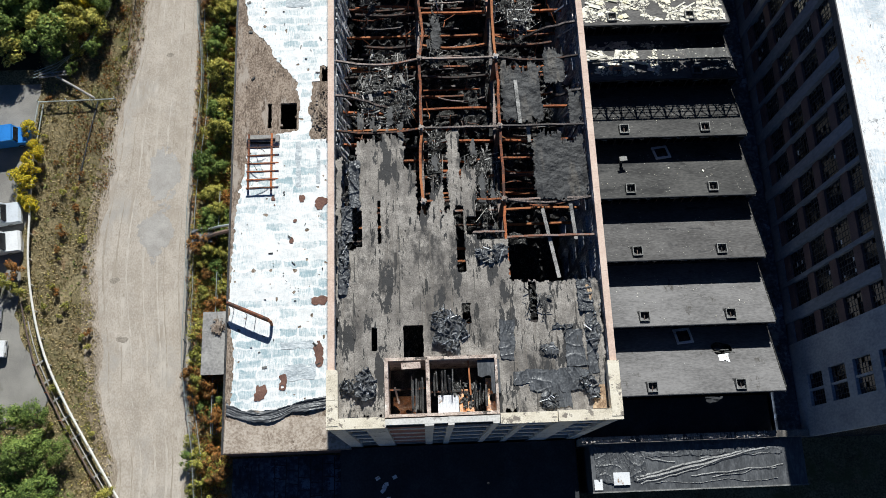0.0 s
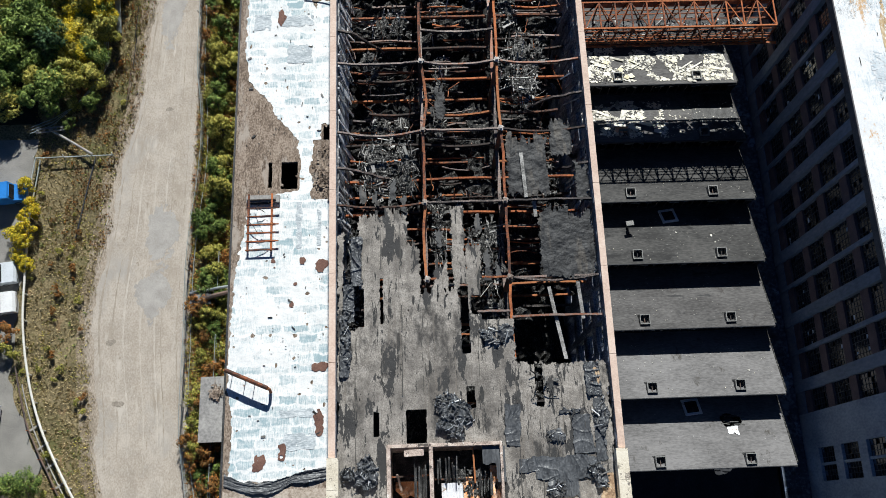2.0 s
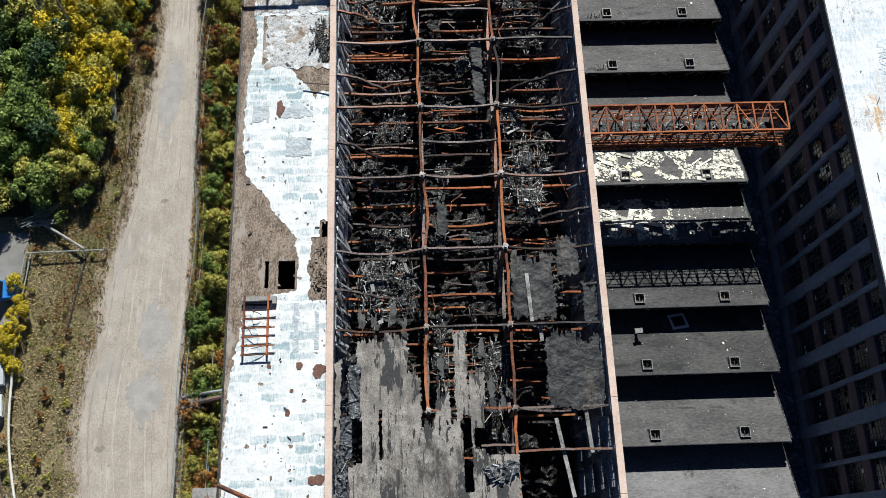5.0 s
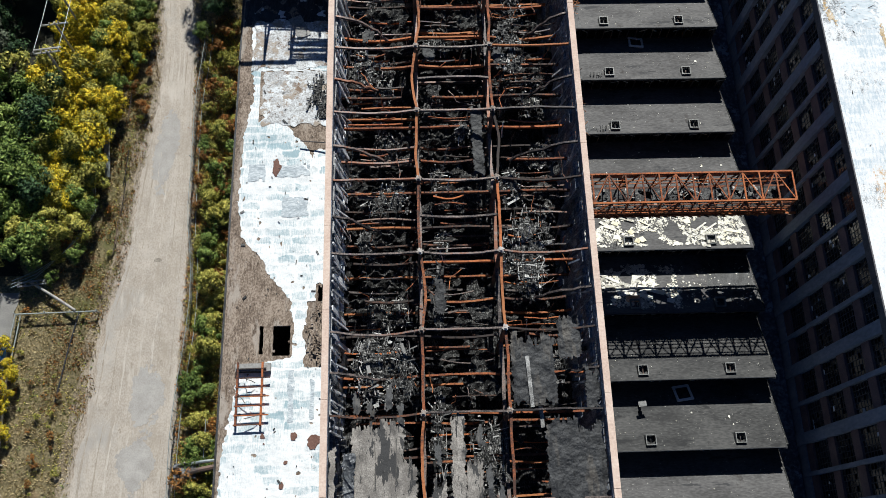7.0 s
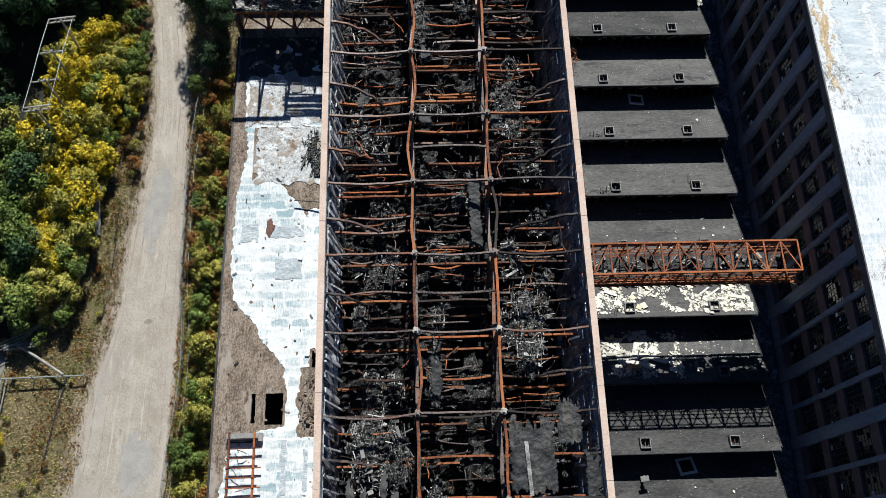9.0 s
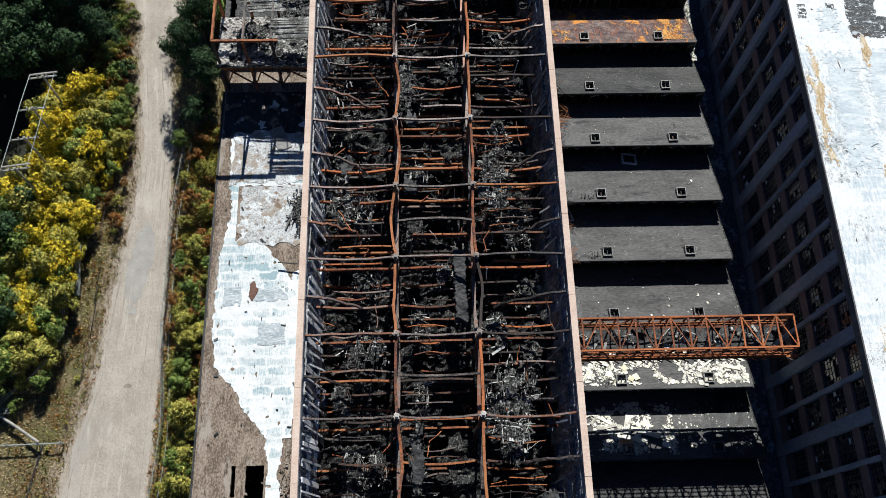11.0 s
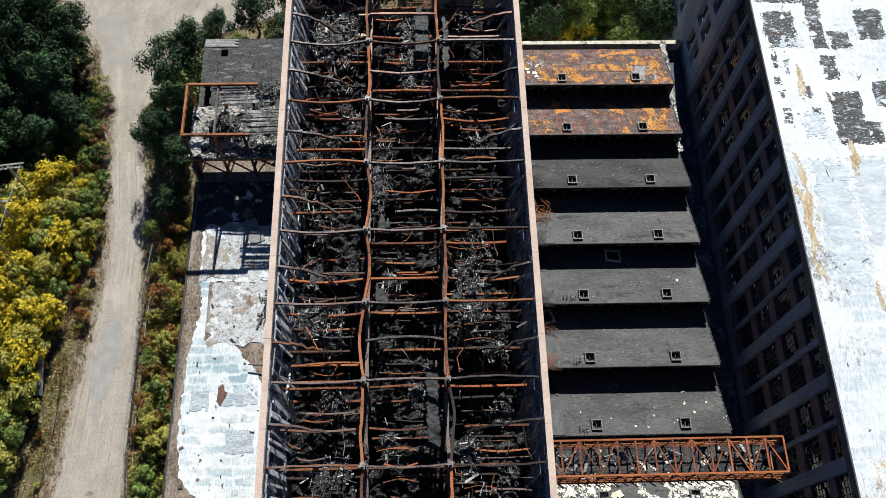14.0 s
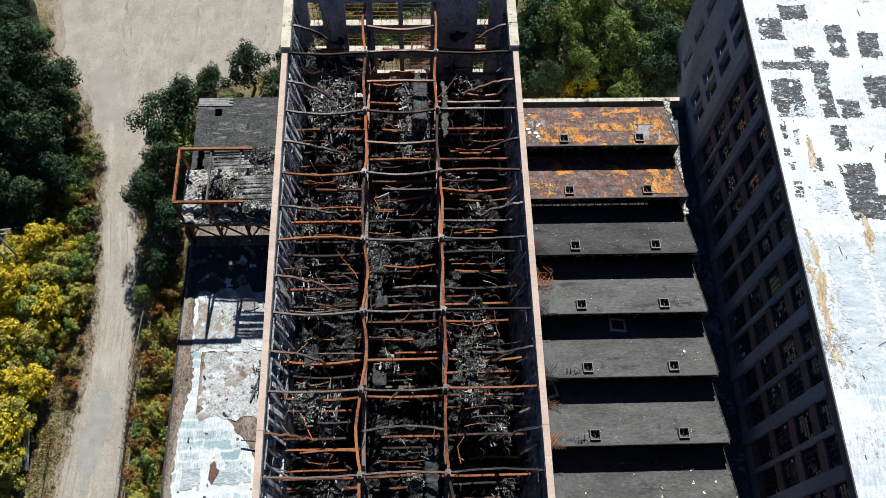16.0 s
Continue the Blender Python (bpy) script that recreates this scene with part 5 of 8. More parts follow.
YELLOWP = mat("yellowed_board", [(0.5, 0.44, 0.28), (0.66, 0.6, 0.42), (0.72, 0.69, 0.56)], 1.0, 0.85, 0.2, island=0.4)
flakes(6, 5200, 11.8, 30.6, 0.15)
flakes(6, 620, 11.8, 30.6, 0.36)
long_shards(6, 12, 12.5, 30.0, 0.6, 5.0, "broken white boards on a grey roof", FLAKE)
long_shards(6, 6, 15.0, 20.5, 0.8, 3.2, "yellowed boards among white shards", YELLOWP, 0.4, 1.0, 0.5)
flakes(5, 2600, 11.8, 23.0, 0.16)
flakes(5, 340, 11.8, 22.5, 0.45)
long_shards(5, 13, 12.5, 24.5, 1.5, 5.0, "broken white boards on a grey roof", FLAKE, 1.0, 2.8, 0.4)
flakes(5, 500, 22, 30.8, 0.1)
for k in (1, 2, 3, 4, 8, 9, 10, 11):
    flakes(k, 260, 11.8, 30.8, 0.042)
    flakes(k, 4, 12.5, 30.5, 0.16)
flakes(13, 70, 11.5, 16, 0.3)
flakes(7, 60, 12, 31, 0.14)


def fallen_light(x, y, k, a):
    f = thing("fallen_roof_light", "square metal roof light frame lying in the valley", "roof light", "fallen frames")
    b = Build()
    r = 0.85
    for q in ((-r, r, -r, -r + 0.22), (-r, r, r - 0.22, r), (-r, -r + 0.22, -r + 0.221, r - 0.221), (r - 0.22, r, -r + 0.221, r - 0.221)):
        b.box(*q, 0, 0.16)
    part("frame", b, TIN, f)
    part("glass", Build().box(-r + 0.22, r - 0.22, -r + 0.22, r - 0.22, 0.02, 0.05), SLATEGLASS, f)
    f.matrix_world = pose(x, y, slope_z(k, y) + 0.06, -20, 3, a)


for x, y, k, a in ((22.3, 30.0 - 0.9, 3, 8), (22.3, 9.2, 0, 6), (22.1, 69.9, 9, -6), (14.3, 63.0, 8, 12)):
    fallen_light(x, y, k, a)
for k, x, y in ((11, 12.9, 0.6), (10, 12.6, 0.3), (9, 12.7, 0.2), (8, 12.8, 0.3)):
    b = Build()
    yy = RID0 + RP * k + y
    for i in range(11):
        for s in (-1, 1):
            c = -1.5 + 0.3 * i + 0.06 * jag(i, k, 1.0)
            n = 7
            pts = [Vector((x + c + s * (j / (n - 1) - 0.5) * 1.6, yy + (j / (n - 1) - 0.5) * 1.8, slope_z(k, max(yy - 0.6, RID0 + RP * k)) + 0.25 + 0.35 * jag(c + j * 0.3, k, 0.9, 3))) for j in range(n)]
            b.tube(pts, 0.035, 4)
    tagged(part("wire_mesh", b, RUST), "crumpled rusted wire mesh over the eave", "wire mesh", "wire tangles", "stuff")
FLAKED = mat("orange_rust_crust", [(0.17, 0.065, 0.03), (0.43, 0.18, 0.04), (0.62, 0.33, 0.08)], 0.8, 0.9, 0.4, fine=6, grit=1.2, stretch=(1.6, 0.6, 1), spots=[(1.4, 0.58, 0.64, (0.10, 0.05, 0.04), (1.8, 0.6, 1))])
BARETIN = mat("bare_grey_sheet", [(0.12, 0.115, 0.12), (0.26, 0.25, 0.255), (0.42, 0.40, 0.39)], 0.7, 0.7, 0.3, stretch=(1.4, 0.6, 1), spots=[(0.9, 0.58, 0.64, (0.5, 0.22, 0.06), (1.6, 0.6, 1))])
for k, xa, xb, ya, yb, m, cut in ((12, 26.6, 30.7, 0.3, 4.6, FLAKED, -0.1), (12, 12.0, 17.5, 0.3, 2.2, FLAKED, 0.25), (13, 11.6, 14.4, 1.6, 5.2, FLAKED, -0.1), (13, 15.0, 20.5, 0.4, 3.0, FLAKED, 0.1), (13, 20.5, 27.0, 2.2, 3.6, FLAKED, 0.0), (13, 23.5, 30.6, 3.4, 5.2, FLAKED, 0.15), (13, 28.8, 30.7, 1.8, 4.4, FLAKED, -0.1), (13, 26.4, 29.4, 0.5, 3.2, BARETIN, -0.2), (13, 14.0, 16.8, 2.8, 4.4, BARETIN, 0.2)):
    y0, lift = RID0 + RP * k, 0.05 if m is FLAKED else 0.04
    b = sheet(xa, xb, y0 + ya, y0 + min(yb, RP - 0.3), lambda x, y: slope_z(k, y) + lift, lambda x, y: jag(x * 1.6, y * 0.7, 0.9, xa) + 0.7 * jag(x * 1.5, y * 0.7, 2.6, xb) + 0.8 * jag(x * 1.8, y * 0.8, 6.0, xa) > cut + 0.5 * max(0.0, 1 - min(x - xa, xb - x) / 0.8), 0.075, 0.006, 0.02, 1.2, turns=1)
    tagged(part("roof_crust" if m is FLAKED else "bare_sheet", b, m), "crust of orange rust flaking off the roof slope" if m is FLAKED else "bare grey sheet where the roof has flaked", "roofing", "flaked roofing", "stuff")
vent = thing("roof_vent", "white pipe with a spinning cowl on the roof", "vent")
part("pipe", Build().tube([(17.75, 28.0, slope_z(3, 28.0) - 0.1), (17.75, 28.0, 10.0)], 0.14, 10, (0, 1, 0)), FRAME, vent)
part("cowl", Build().tube([(17.75, 28.0, 9.95), (17.75, 28.0, 10.1), (17.75, 28.0, 10.25)], 0.2, 12, (0, 1, 0)), TIN, vent, "white metal cowl")
part("cap", Build().bar((17.35, 27.85, 10.5), (18.15, 27.95, 10.42), 0.5, 0.06), FRAME, vent, "bent white sheet cap")
part("cap_stay", Build().bar((17.7, 28.0, 10.2), (17.72, 27.92, 10.46), 0.05, 0.05), FRAME, vent)
part("collar", Build().box(17.3, 18.2, 27.6, 28.4, 8.4, 8.75), FRAME, vent)
tagged(part("orange_panel", Build().bar((17.3, 38.45, 10.42), (18.7, 38.5, 10.45), 0.7, 0.05), ORANGE), "orange sheet lying on the roof slope", "panel")
for k, x, y in ((8, 13.6, 62.5), (10, 13.5, 74.5), (6, 14.0, 52.5)):
    b = Build()
    for i in range(60):
        p = Vector((x + rng.gauss(0, 0.9), y + rng.gauss(0, 0.9), slope_z(k, y) + 0.2 + rng.random() * 0.8))
        d = Vector((rng.gauss(0, 1), rng.gauss(0, 1), rng.gauss(0, 0.3))).normalized() * rng.uniform(0.5, 1.3)
        b.bar(p - d, p + d, 0.035, 0.035)
    tagged(part("twisted_lath", b, RUST), "tangle of rusted wire lath on the roof", "debris", "wire tangles", "stuff")

# ---- tall factory beside it ----
right = thing("tall_factory", "tall concrete factory with a patchy white roof", "factory")
XR, ZRR, YA, YB, RB, R0 = 34.0, 27.1, -1.0, 107.0, 6.72, 4.3
CORNICE = mat("dark_cornice", [(0.05, 0.05, 0.055), (0.085, 0.083, 0.09), (0.13, 0.128, 0.135)], 0.8, 0.9, 0.3)
part("roof", Build().box(XR - 0.04, 62, YA, 71.0, 26.41, 26.92), WHITE_R, right, "white-coated roof")
part("roof", Build().box(XR - 0.04, 62, 71.0, YB, 26.41, 26.92), WHITE_W, right, "white-coated roof worn to black in blocks")
STREAK = mat("ochre_rust_stain", [(0.36, 0.235, 0.11), (0.56, 0.42, 0.25), (0.72, 0.62, 0.48)], 0.8, 0.9, 0.1, fine=5, grit=0.8, stretch=(1.4, 0.6, 1), spots=[(1.6, 0.54, 0.63, (0.79, 0.78, 0.75), (1.6, 0.7, 1)), (2.4, 0.63, 0.68, (0.25, 0.17, 0.09))])
for cx, cy, rx, ry, lean in ((34.95, 66.0, 0.85, 8.0, 0.02), (40.1, 71.0, 0.6, 2.6, 0.0), (39.4, 58.0, 0.6, 2.4, 0.05), (37.0, 79.0, 0.6, 3.0, 0.0), (38.2, 40.0, 0.5, 3.0, 0.02)):
    b = sheet(cx - rx, cx + rx, cy - ry, cy + ry, 26.944 + 0.001 * rx, lambda x, y: ((x - cx - 0.5 * jag(y, cx, 0.25)) / rx) ** 2 + ((y - cy) / ry) ** 2 < 0.35 + 1.1 * jag(x, y * 0.4, 1.6, cx) + 0.5 * jag(x, y, 5.0, cy), 0.07, 0.002, turns=1)
    tagged(part("rust_stain", b, STREAK, right, "ochre rust streak on the white roof"), kind="stuff")
WORN = mat("black_worn_felt", [(0.03, 0.033, 0.036), (0.06, 0.065, 0.07), (0.11, 0.118, 0.124), (0.24, 0.255, 0.265)], 1.3, 0.85, 0.4, fine=5, grit=0.9, stretch=(0.8, 1.6, 1), spots=[(0.4, 0.58, 0.64, (0.075, 0.045, 0.034)), (0.9, 0.565, 0.62, (0.55, 0.59, 0.62), (0.6, 1.5, 1)), (3.2, 0.61, 0.64, (0.72, 0.74, 0.75), (0.7, 1.6, 1)), (1.6, 0.68, 0.71, (0.38, 0.19, 0.07))])
WASH = mat("bluish_thin_coating", [(0.48, 0.55, 0.595), (0.60, 0.665, 0.70), (0.74, 0.775, 0.79)], 0.7, 0.85, 0.1, fine=5, grit=0.9, stretch=(0.6, 1.4, 1), spots=[(1.1, 0.56, 0.66, (0.80, 0.81, 0.815), (0.5, 1.5, 1)), (3.0, 0.60, 0.66, (0.80, 0.81, 0.815), (0.6, 1.8, 1)), (2.2, 0.665, 0.70, (0.36, 0.40, 0.42), (0.6, 1.5, 1))])


patch_z = [26.924]


def worn_patch(x0, x1, y0, y1, m=WORN, cell=0.075, label="black felt showing where the white coating is worn off"):
    """A block where the coating has gone: ragged outline, rows of specks along the laps, a few bare-white islands."""
    def inside(x, y):
        ed = min(x - x0, x1 - x, y - y0, y1 - y)
        fine = jag(x * 0.7, y * 1.6, 5.5, x0) + 0.7 * jag(x * 0.8, y * 2.2, 12.0, y0) + 0.5 * jag(x, y, 1.5, x1)
        return ed + 0.16 * noise.cell(Vector((x * 1.7, y * 1.7, x0))) > 0.1 and fine > (0.15 - 0.75 * min(1.0, ed / 0.45) if m is WORN else 0.55 - 1.1 * min(1.0, ed / 1.2)) and jag(x, y, 1.1, y1) < 0.5
    patch_z[0] += 0.0008
    b = sheet(x0, x1, y0, y1, patch_z[0], inside, cell, 0.002, turns=1)
    tagged(part("worn_patch", b, m, right, label), kind="stuff")


for q in ((34.6, 37.8, 83.2, 87.7), (38.9, 40.6, 83.0, 89.0), (40.6, 42.9, 83.0, 85.2), (34.6, 35.4, 80.7, 83.1), (35.7, 36.4, 80.1, 82.0), (39.2, 40.9, 79.4, 82.4), (34.4, 35.2, 79.0, 80.1), (34.6, 35.4, 77.4, 78.5),
          (34.6, 35.5, 74.7, 76.6), (37.1, 37.9, 77.3, 79.0), (37.2, 38.5, 75.6, 76.7), (39.1, 42.3, 72.5, 78.3), (41.8, 43.6, 72.6, 75.0), (34.4, 41.0, 88.6, 89.8), (34.7, 37.4, 92.2, 95.0), (37.6, 39.9, 89.8, 91.5),
          (41.2, 43.2, 90.0, 94.2), (43.6, 46.5, 84.0, 88.0), (44.2, 46.5, 90.0, 93.2), (37.2, 40.2, 94.6, 96.6), (43.4, 46.2, 76.5, 79.5)):
    worn_patch(*q)
for q in ((35.6, 39.6, 58.6, 71.4), (39.4, 43.5, 62.0, 71.6), (35.4, 38.5, 83.0, 85.0), (36.0, 38.8, 73.0, 76.5), (38.0, 42.0, 96.8, 101.0), (37.5, 41.0, 44.0, 50.5), (36.0, 38.2, 33.0, 38.0), (38.5, 41.0, 20.0, 27.0)):
    worn_patch(*q, WASH, 0.1, "thin bluish coating on the white roof")
scr = Build()
for i in range(150):
    x, y = rng.uniform(34.3, 52), rng.uniform(0, 104)
    a, q = rng.gauss(1.4, 0.5), rng.choice((0.06, 0.1, 0.15, 0.4))
    d = Vector((math.cos(a), math.sin(a), 0)) * q
    scr.bar(Vector((x, y, 26.95)) - d, Vector((x, y, 26.95)) + d, 0.06, 0.03)
tagged(part("roof_litter", scr, FELT), "dark scraps scattered on a white roof", "litter", kind="stuff")
y = YA
while y < YB:
    part("parapet", Build().box(XR - 0.17, XR - 0.045, y, min(YB, y + 9) - 0.04, 26.0, ZRR - 0.14), CORNICE, right)
    y += 9
# Solid black filler stands in for the unlit rooms behind the windows.
part("core_wall", Build().box(XR + 1.6, 61.8, YA + 0.3, YB - 0.3, 0, 26.39), SOOTSHADE, right)
OLDWALL = mat("weathered_grey_wall", [(0.13, 0.165, 0.215), (0.185, 0.225, 0.285), (0.25, 0.29, 0.355)], 0.3, 0.9, 0.3, stretch=(1, 1, 0.4))
RZ = [8.4, 13.0, 17.65, 22.25, 26.4]
part("street_wall", Build().box(XR + 0.1, XR + 0.6, YA, YB, 0, RZ[0] - 0.6).box(XR - 0.06, XR + 0.6, YA, YB, 25.985, 26.4), OLDWALL, right)
ENDWALL = mat("pale_end_wall", [(0.19, 0.235, 0.3), (0.28, 0.335, 0.41), (0.37, 0.425, 0.5)], 0.4, 0.9, 0.3, stretch=(1, 1, 0.5))
for y0, y1 in ((R0 + RB * 13, YB),):
    edge = [y0, 94.0, 95.7, 96.3, 98.0, 102.2, 103.6, y1]
    far_bay = part("end_bay_wall", Build().box(XR, XR + 0.58, edge[0], edge[1], RZ[0] - 0.6, 26.3), ENDWALL, right, "plain weathered wall with few windows")
    for i in range(2, len(edge), 2):
        part("wall_pier", Build().box(XR, XR + 0.58, edge[i], edge[i + 1], RZ[0] - 0.6, 26.3), ENDWALL, far_bay)
    for i in range(1, len(edge) - 1, 2):
        for j in range(4):
            part("wall_band", Build().box(XR + 0.002, XR + 0.58, edge[i] + 0.001, edge[i + 1] - 0.001, RZ[j] - 0.6, RZ[j] + 0.78), ENDWALL, far_bay)
        part("wall_band", Build().box(XR + 0.002, XR + 0.58, edge[i] + 0.001, edge[i + 1] - 0.001, RZ[4] - 0.6, RZ[4]), ENDWALL, far_bay)
WW, WH = 2.6, 3.1
win_mesh = grille(bars(WW, 5, 0.05), bars(WH, 6, 0.05), 0.0, 0.06)
pr = random.Random(3)
variants = []
for v in range(5):
    pm = Build()
    pm.v = [(0.03, WW * i / 5, WH * j / 6) for j in range(7) for i in range(6)]
    pm.f = [(j * 6 + i, j * 6 + i + 1, j * 6 + i + 7, j * 6 + i + 6) for j in range(6) for i in range(5) if pr.random() < 0.8 or (i + j) % 4 == 0]
    variants.append(pm)
PANE = mat("grimy_window_glass", [(0.005, 0.006, 0.009), (0.011, 0.013, 0.017), (0.03, 0.033, 0.036)], 1.3, 0.12, 0.1, each=0.3)
SPANDREL = mat("dull_dark_brick", [(0.08, 0.062, 0.067), (0.125, 0.088, 0.092), (0.175, 0.122, 0.12)], 0.9, 0.9, 0.3)
WFRAME = mat("dull_steel_sash", [(0.03, 0.033, 0.038), (0.055, 0.06, 0.067), (0.09, 0.095, 0.1)], 1.0, 0.7, 0.1)
first = None
panes = []
endbay = part("end_bay_wall", Build().box(XR, XR + 0.58, YA, 1.75, RZ[0] - 3, 26.3), ENDWALL, right, "pale weathered end bay with large windows")
part("wall_pier", Build().box(XR, XR + 0.58, 4.88, 8.3, RZ[0] - 3, 26.3), ENDWALL, endbay)
for j in range(4):
    part("wall_band", Build().box(XR + 0.002, XR + 0.58, 1.751, 4.879, RZ[j] - (3 if j == 0 else 0.67), RZ[j] + 0.78), ENDWALL, endbay)
    part("mullion", Build().box(XR + 0.1, XR + 0.5, 3.2, 3.43, RZ[j] + 0.78, RZ[j + 1] - 0.67), ENDWALL, endbay)
# Glints of the windows, given as pale colour on small tilted pieces.
GLINT = mat("pale_window_shard", [(0.3, 0.36, 0.42), (0.55, 0.62, 0.68), (0.75, 0.8, 0.84)], 1.0, 0.15, 0.0, each=0.5)
glints = pr.sample(range(13 * 8), 46)
for j in range(4):
    for a in (1.78, 3.45):
        g = grille(bars(1.4, 3, 0.05), bars(3.08, 6, 0.05), 0.0, 0.06)
        g.v = [(v[0] + XR + 0.3, v[1] + a, v[2] + RZ[j] + 0.79) for v in g.v]
        w = part("window", g, WFRAME, endbay, "steel-sashed window with broken grimy panes")
        q = Build()
        q.v = [(XR + 0.33, a + 1.4 * i / 3, RZ[j] + 0.79 + 3.08 * n / 6) for n in range(7) for i in range(4)]
        q.f = [(n * 4 + i, n * 4 + i + 1, n * 4 + i + 5, n * 4 + i + 4) for n in range(6) for i in range(3) if pr.random() < 0.75]
        part("pane", q, PANE, w)
for k in range(13):
    y0 = R0 + RB * k
    if k > 0:
        part("pilaster", Build().box(XR - 0.12, XR + 0.6, y0 - 0.55, y0 + 0.55, RZ[0] - 2, 25.98), OLDWALL, right, "wide grey concrete pilaster")
        part("mullion_pier", Build().box(XR - 0.02, XR + 0.6, y0 + RB / 2 - 0.2, y0 + RB / 2 + 0.2, RZ[0] - 2, 25.98), OLDWALL, right)
    for j in range(4):
        for a, b in ((y0 + 0.55, y0 + RB / 2 - 0.2), (y0 + RB / 2 + 0.2, y0 + RB - 0.55)):
            if b < 8.3:
                continue
            part("spandrel", Build().box(XR + 0.18, XR + 0.6, a, b, RZ[j] - 0.6, RZ[j] + 0.75), SPANDREL, right)
            m = Matrix.Translation((XR + 0.36, a + (b - a - WW) / 2, RZ[j] + 0.78))
            if first is None:
                first = part("window", win_mesh, WFRAME, right, "steel-sashed window with broken grimy panes")
                first.matrix_basis = m
                panes = [part("pane", q, PANE) for q in variants]
                first_m = m
                wobj = first
            else:
                wobj = again(first, m, right)
                tagged(wobj, "steel-sashed window with broken grimy panes")
            p = bpy.data.objects.new("pane", pr.choice(panes).data)
            scene.collection.objects.link(p)
            p.parent = wobj
            if (k * 4 + j) * 2 + (a > y0 + 2) in glints:
                for i in range(pr.choice((1, 1, 2, 3))):
                    c, d, w = pr.randrange(5), pr.randrange(6), pr.uniform(0.2, 0.5)
                    u, v = WW * (c + 0.06) / 5, WH * (d + 0.06) / 6
                    q = Build().add([(-0.02, u, v), (-0.02, u + w, v + 0.05), (0.1, u + w * 0.8, v + 0.46), (0.1, u + 0.08, v + 0.4)], [(0, 1, 2, 3)])
                    q.v += [(x + 0.012, y, z) for x, y, z in q.v]
                    q.f += [(7, 6, 5, 4), (0, 4, 5, 1), (1, 5, 6, 2), (2, 6, 7, 3), (3, 7, 4, 0)]
                    part("glass_shard", q, GLINT, wobj, "pale tilted piece that paints a glint on the window")
for q in panes:
    bpy.data.objects.remove(q)
part("pilaster", Build().box(XR - 0.12, XR + 0.6, R0 + RB * 13 - 0.55, R0 + RB * 13 + 0.55, RZ[0] - 2, 25.98), OLDWALL, right, "wide grey concrete pilaster")

# ---- lattice bridge ----
bridge = thing("conveyor_bridge", "rusted steel lattice bridge between two factories", "bridge")
BX0, BX1, BY0, BY1, BZ0, BZ1 = 11.4, 32.1, 45.1, 48.05, 16.3, 19.6
n = 13
bx = [BX0 + (BX1 - BX0) * i / n for i in range(n + 1)]
for yy in (BY0, BY1):
    for z, w in ((BZ0, 0.2), (BZ1, 0.16)):
        part("chord", Build().ibeam([(BX0, yy, z), (BX1 + (1.2 if z < 18 else 0.0), yy, z)], w, 0.2, 0.05), BRIGHT, bridge)
for i, x in enumerate(bx):
    for yy in (BY0, BY1):
        part("post", Build().bar((x, yy, BZ0), (x, yy, BZ1), 0.13, 0.13), BRIGHT, bridge)
    part("top_bar", Build().bar((x, BY0, BZ1 + 0.02), (x, BY1, BZ1 + 0.02), 0.15, 0.12), BRIGHT, bridge)
    part("floor_bar", Build().bar((x, BY0, BZ0), (x, BY1, BZ0), 0.13, 0.14), RUST, bridge)
    part("bracket", Build().bar((x, BY0 - 0.08, BZ0 + 0.1), (x + 0.35, BY0 - 0.55, BZ0 + 0.75), 0.09, 0.09), RUST, bridge)
    if i < n:
        a, b = (x, bx[i + 1]) if i % 2 else (bx[i + 1], x)
        part("top_brace", Build().bar((a, BY0, BZ1), (b, BY1, BZ1), 0.1, 0.08), BRIGHT, bridge)
        for yy in (BY0, BY1):
            part("diagonal", Build().bar((a, yy, BZ0), (b, yy, BZ1), 0.11, 0.11), BRIGHT if yy < 46 else RUST, bridge)
        m = (x + bx[i + 1]) / 2
        part("stud", Build().bar((m, BY0 - 0.07, BZ0), (m, BY0 - 0.07, BZ1 - 1.2), 0.06, 0.06), BRIGHT, bridge)
        part("bracket", Build().bar((m, BY0 - 0.08, BZ0 + 0.1), (m + 0.35, BY0 - 0.5, BZ0 + 0.7), 0.07, 0.07), RUST, bridge)
for z, off, m in ((16.65, 0.16, BRIGHT), (17.05, 0.12, RUST), (17.5, 0.16, BRIGHT), (17.95, 0.1, BRIGHT), (18.4, 0.12, RUST), (19.15, 0.08, BRIGHT)):
    part("side_rail", Build().bar((BX0, BY0 - off, z), (BX1, BY0 - off, z + 0.03), 0.07, 0.1), m, bridge)
for z, m in ((17.6, BRIGHT), (18.3, RUST)):
    part("side_rail", Build().bar((BX0, BY1 - 0.1, z), (BX1, BY1 - 0.1, z), 0.07, 0.1), m, bridge)
PLATE = mat("rust_brown_plate", [(0.09, 0.045, 0.036), (0.17, 0.08, 0.058), (0.26, 0.12, 0.08)], 0.8, 0.85, 0.3, each=0.4)
for i in range(n):
    part("side_plate", Build().box(bx[i] + 0.08, bx[i + 1] - 0.08, BY1 + 0.08, BY1 + 0.11, 18.55 + (0.2 if i > 8 else 0), 19.45), PLATE, bridge, "rust-brown sheet along the upper side")
part("deck", sheet(BX0, BX1, BY0 + 0.15, BY1 - 0.15, BZ0 + 0.2, lambda x, y: jag(x, y, 0.9, 2) > -0.22, 0.15, 0.06, 0.08, 1), FELT, bridge, "littered dark deck")
part("side_board", Build().box(BX0, BX1, BY0 + 0.12, BY0 + 0.16, BZ0 + 0.22, 17.1), FELT, bridge, "dark boarding along the lower side")
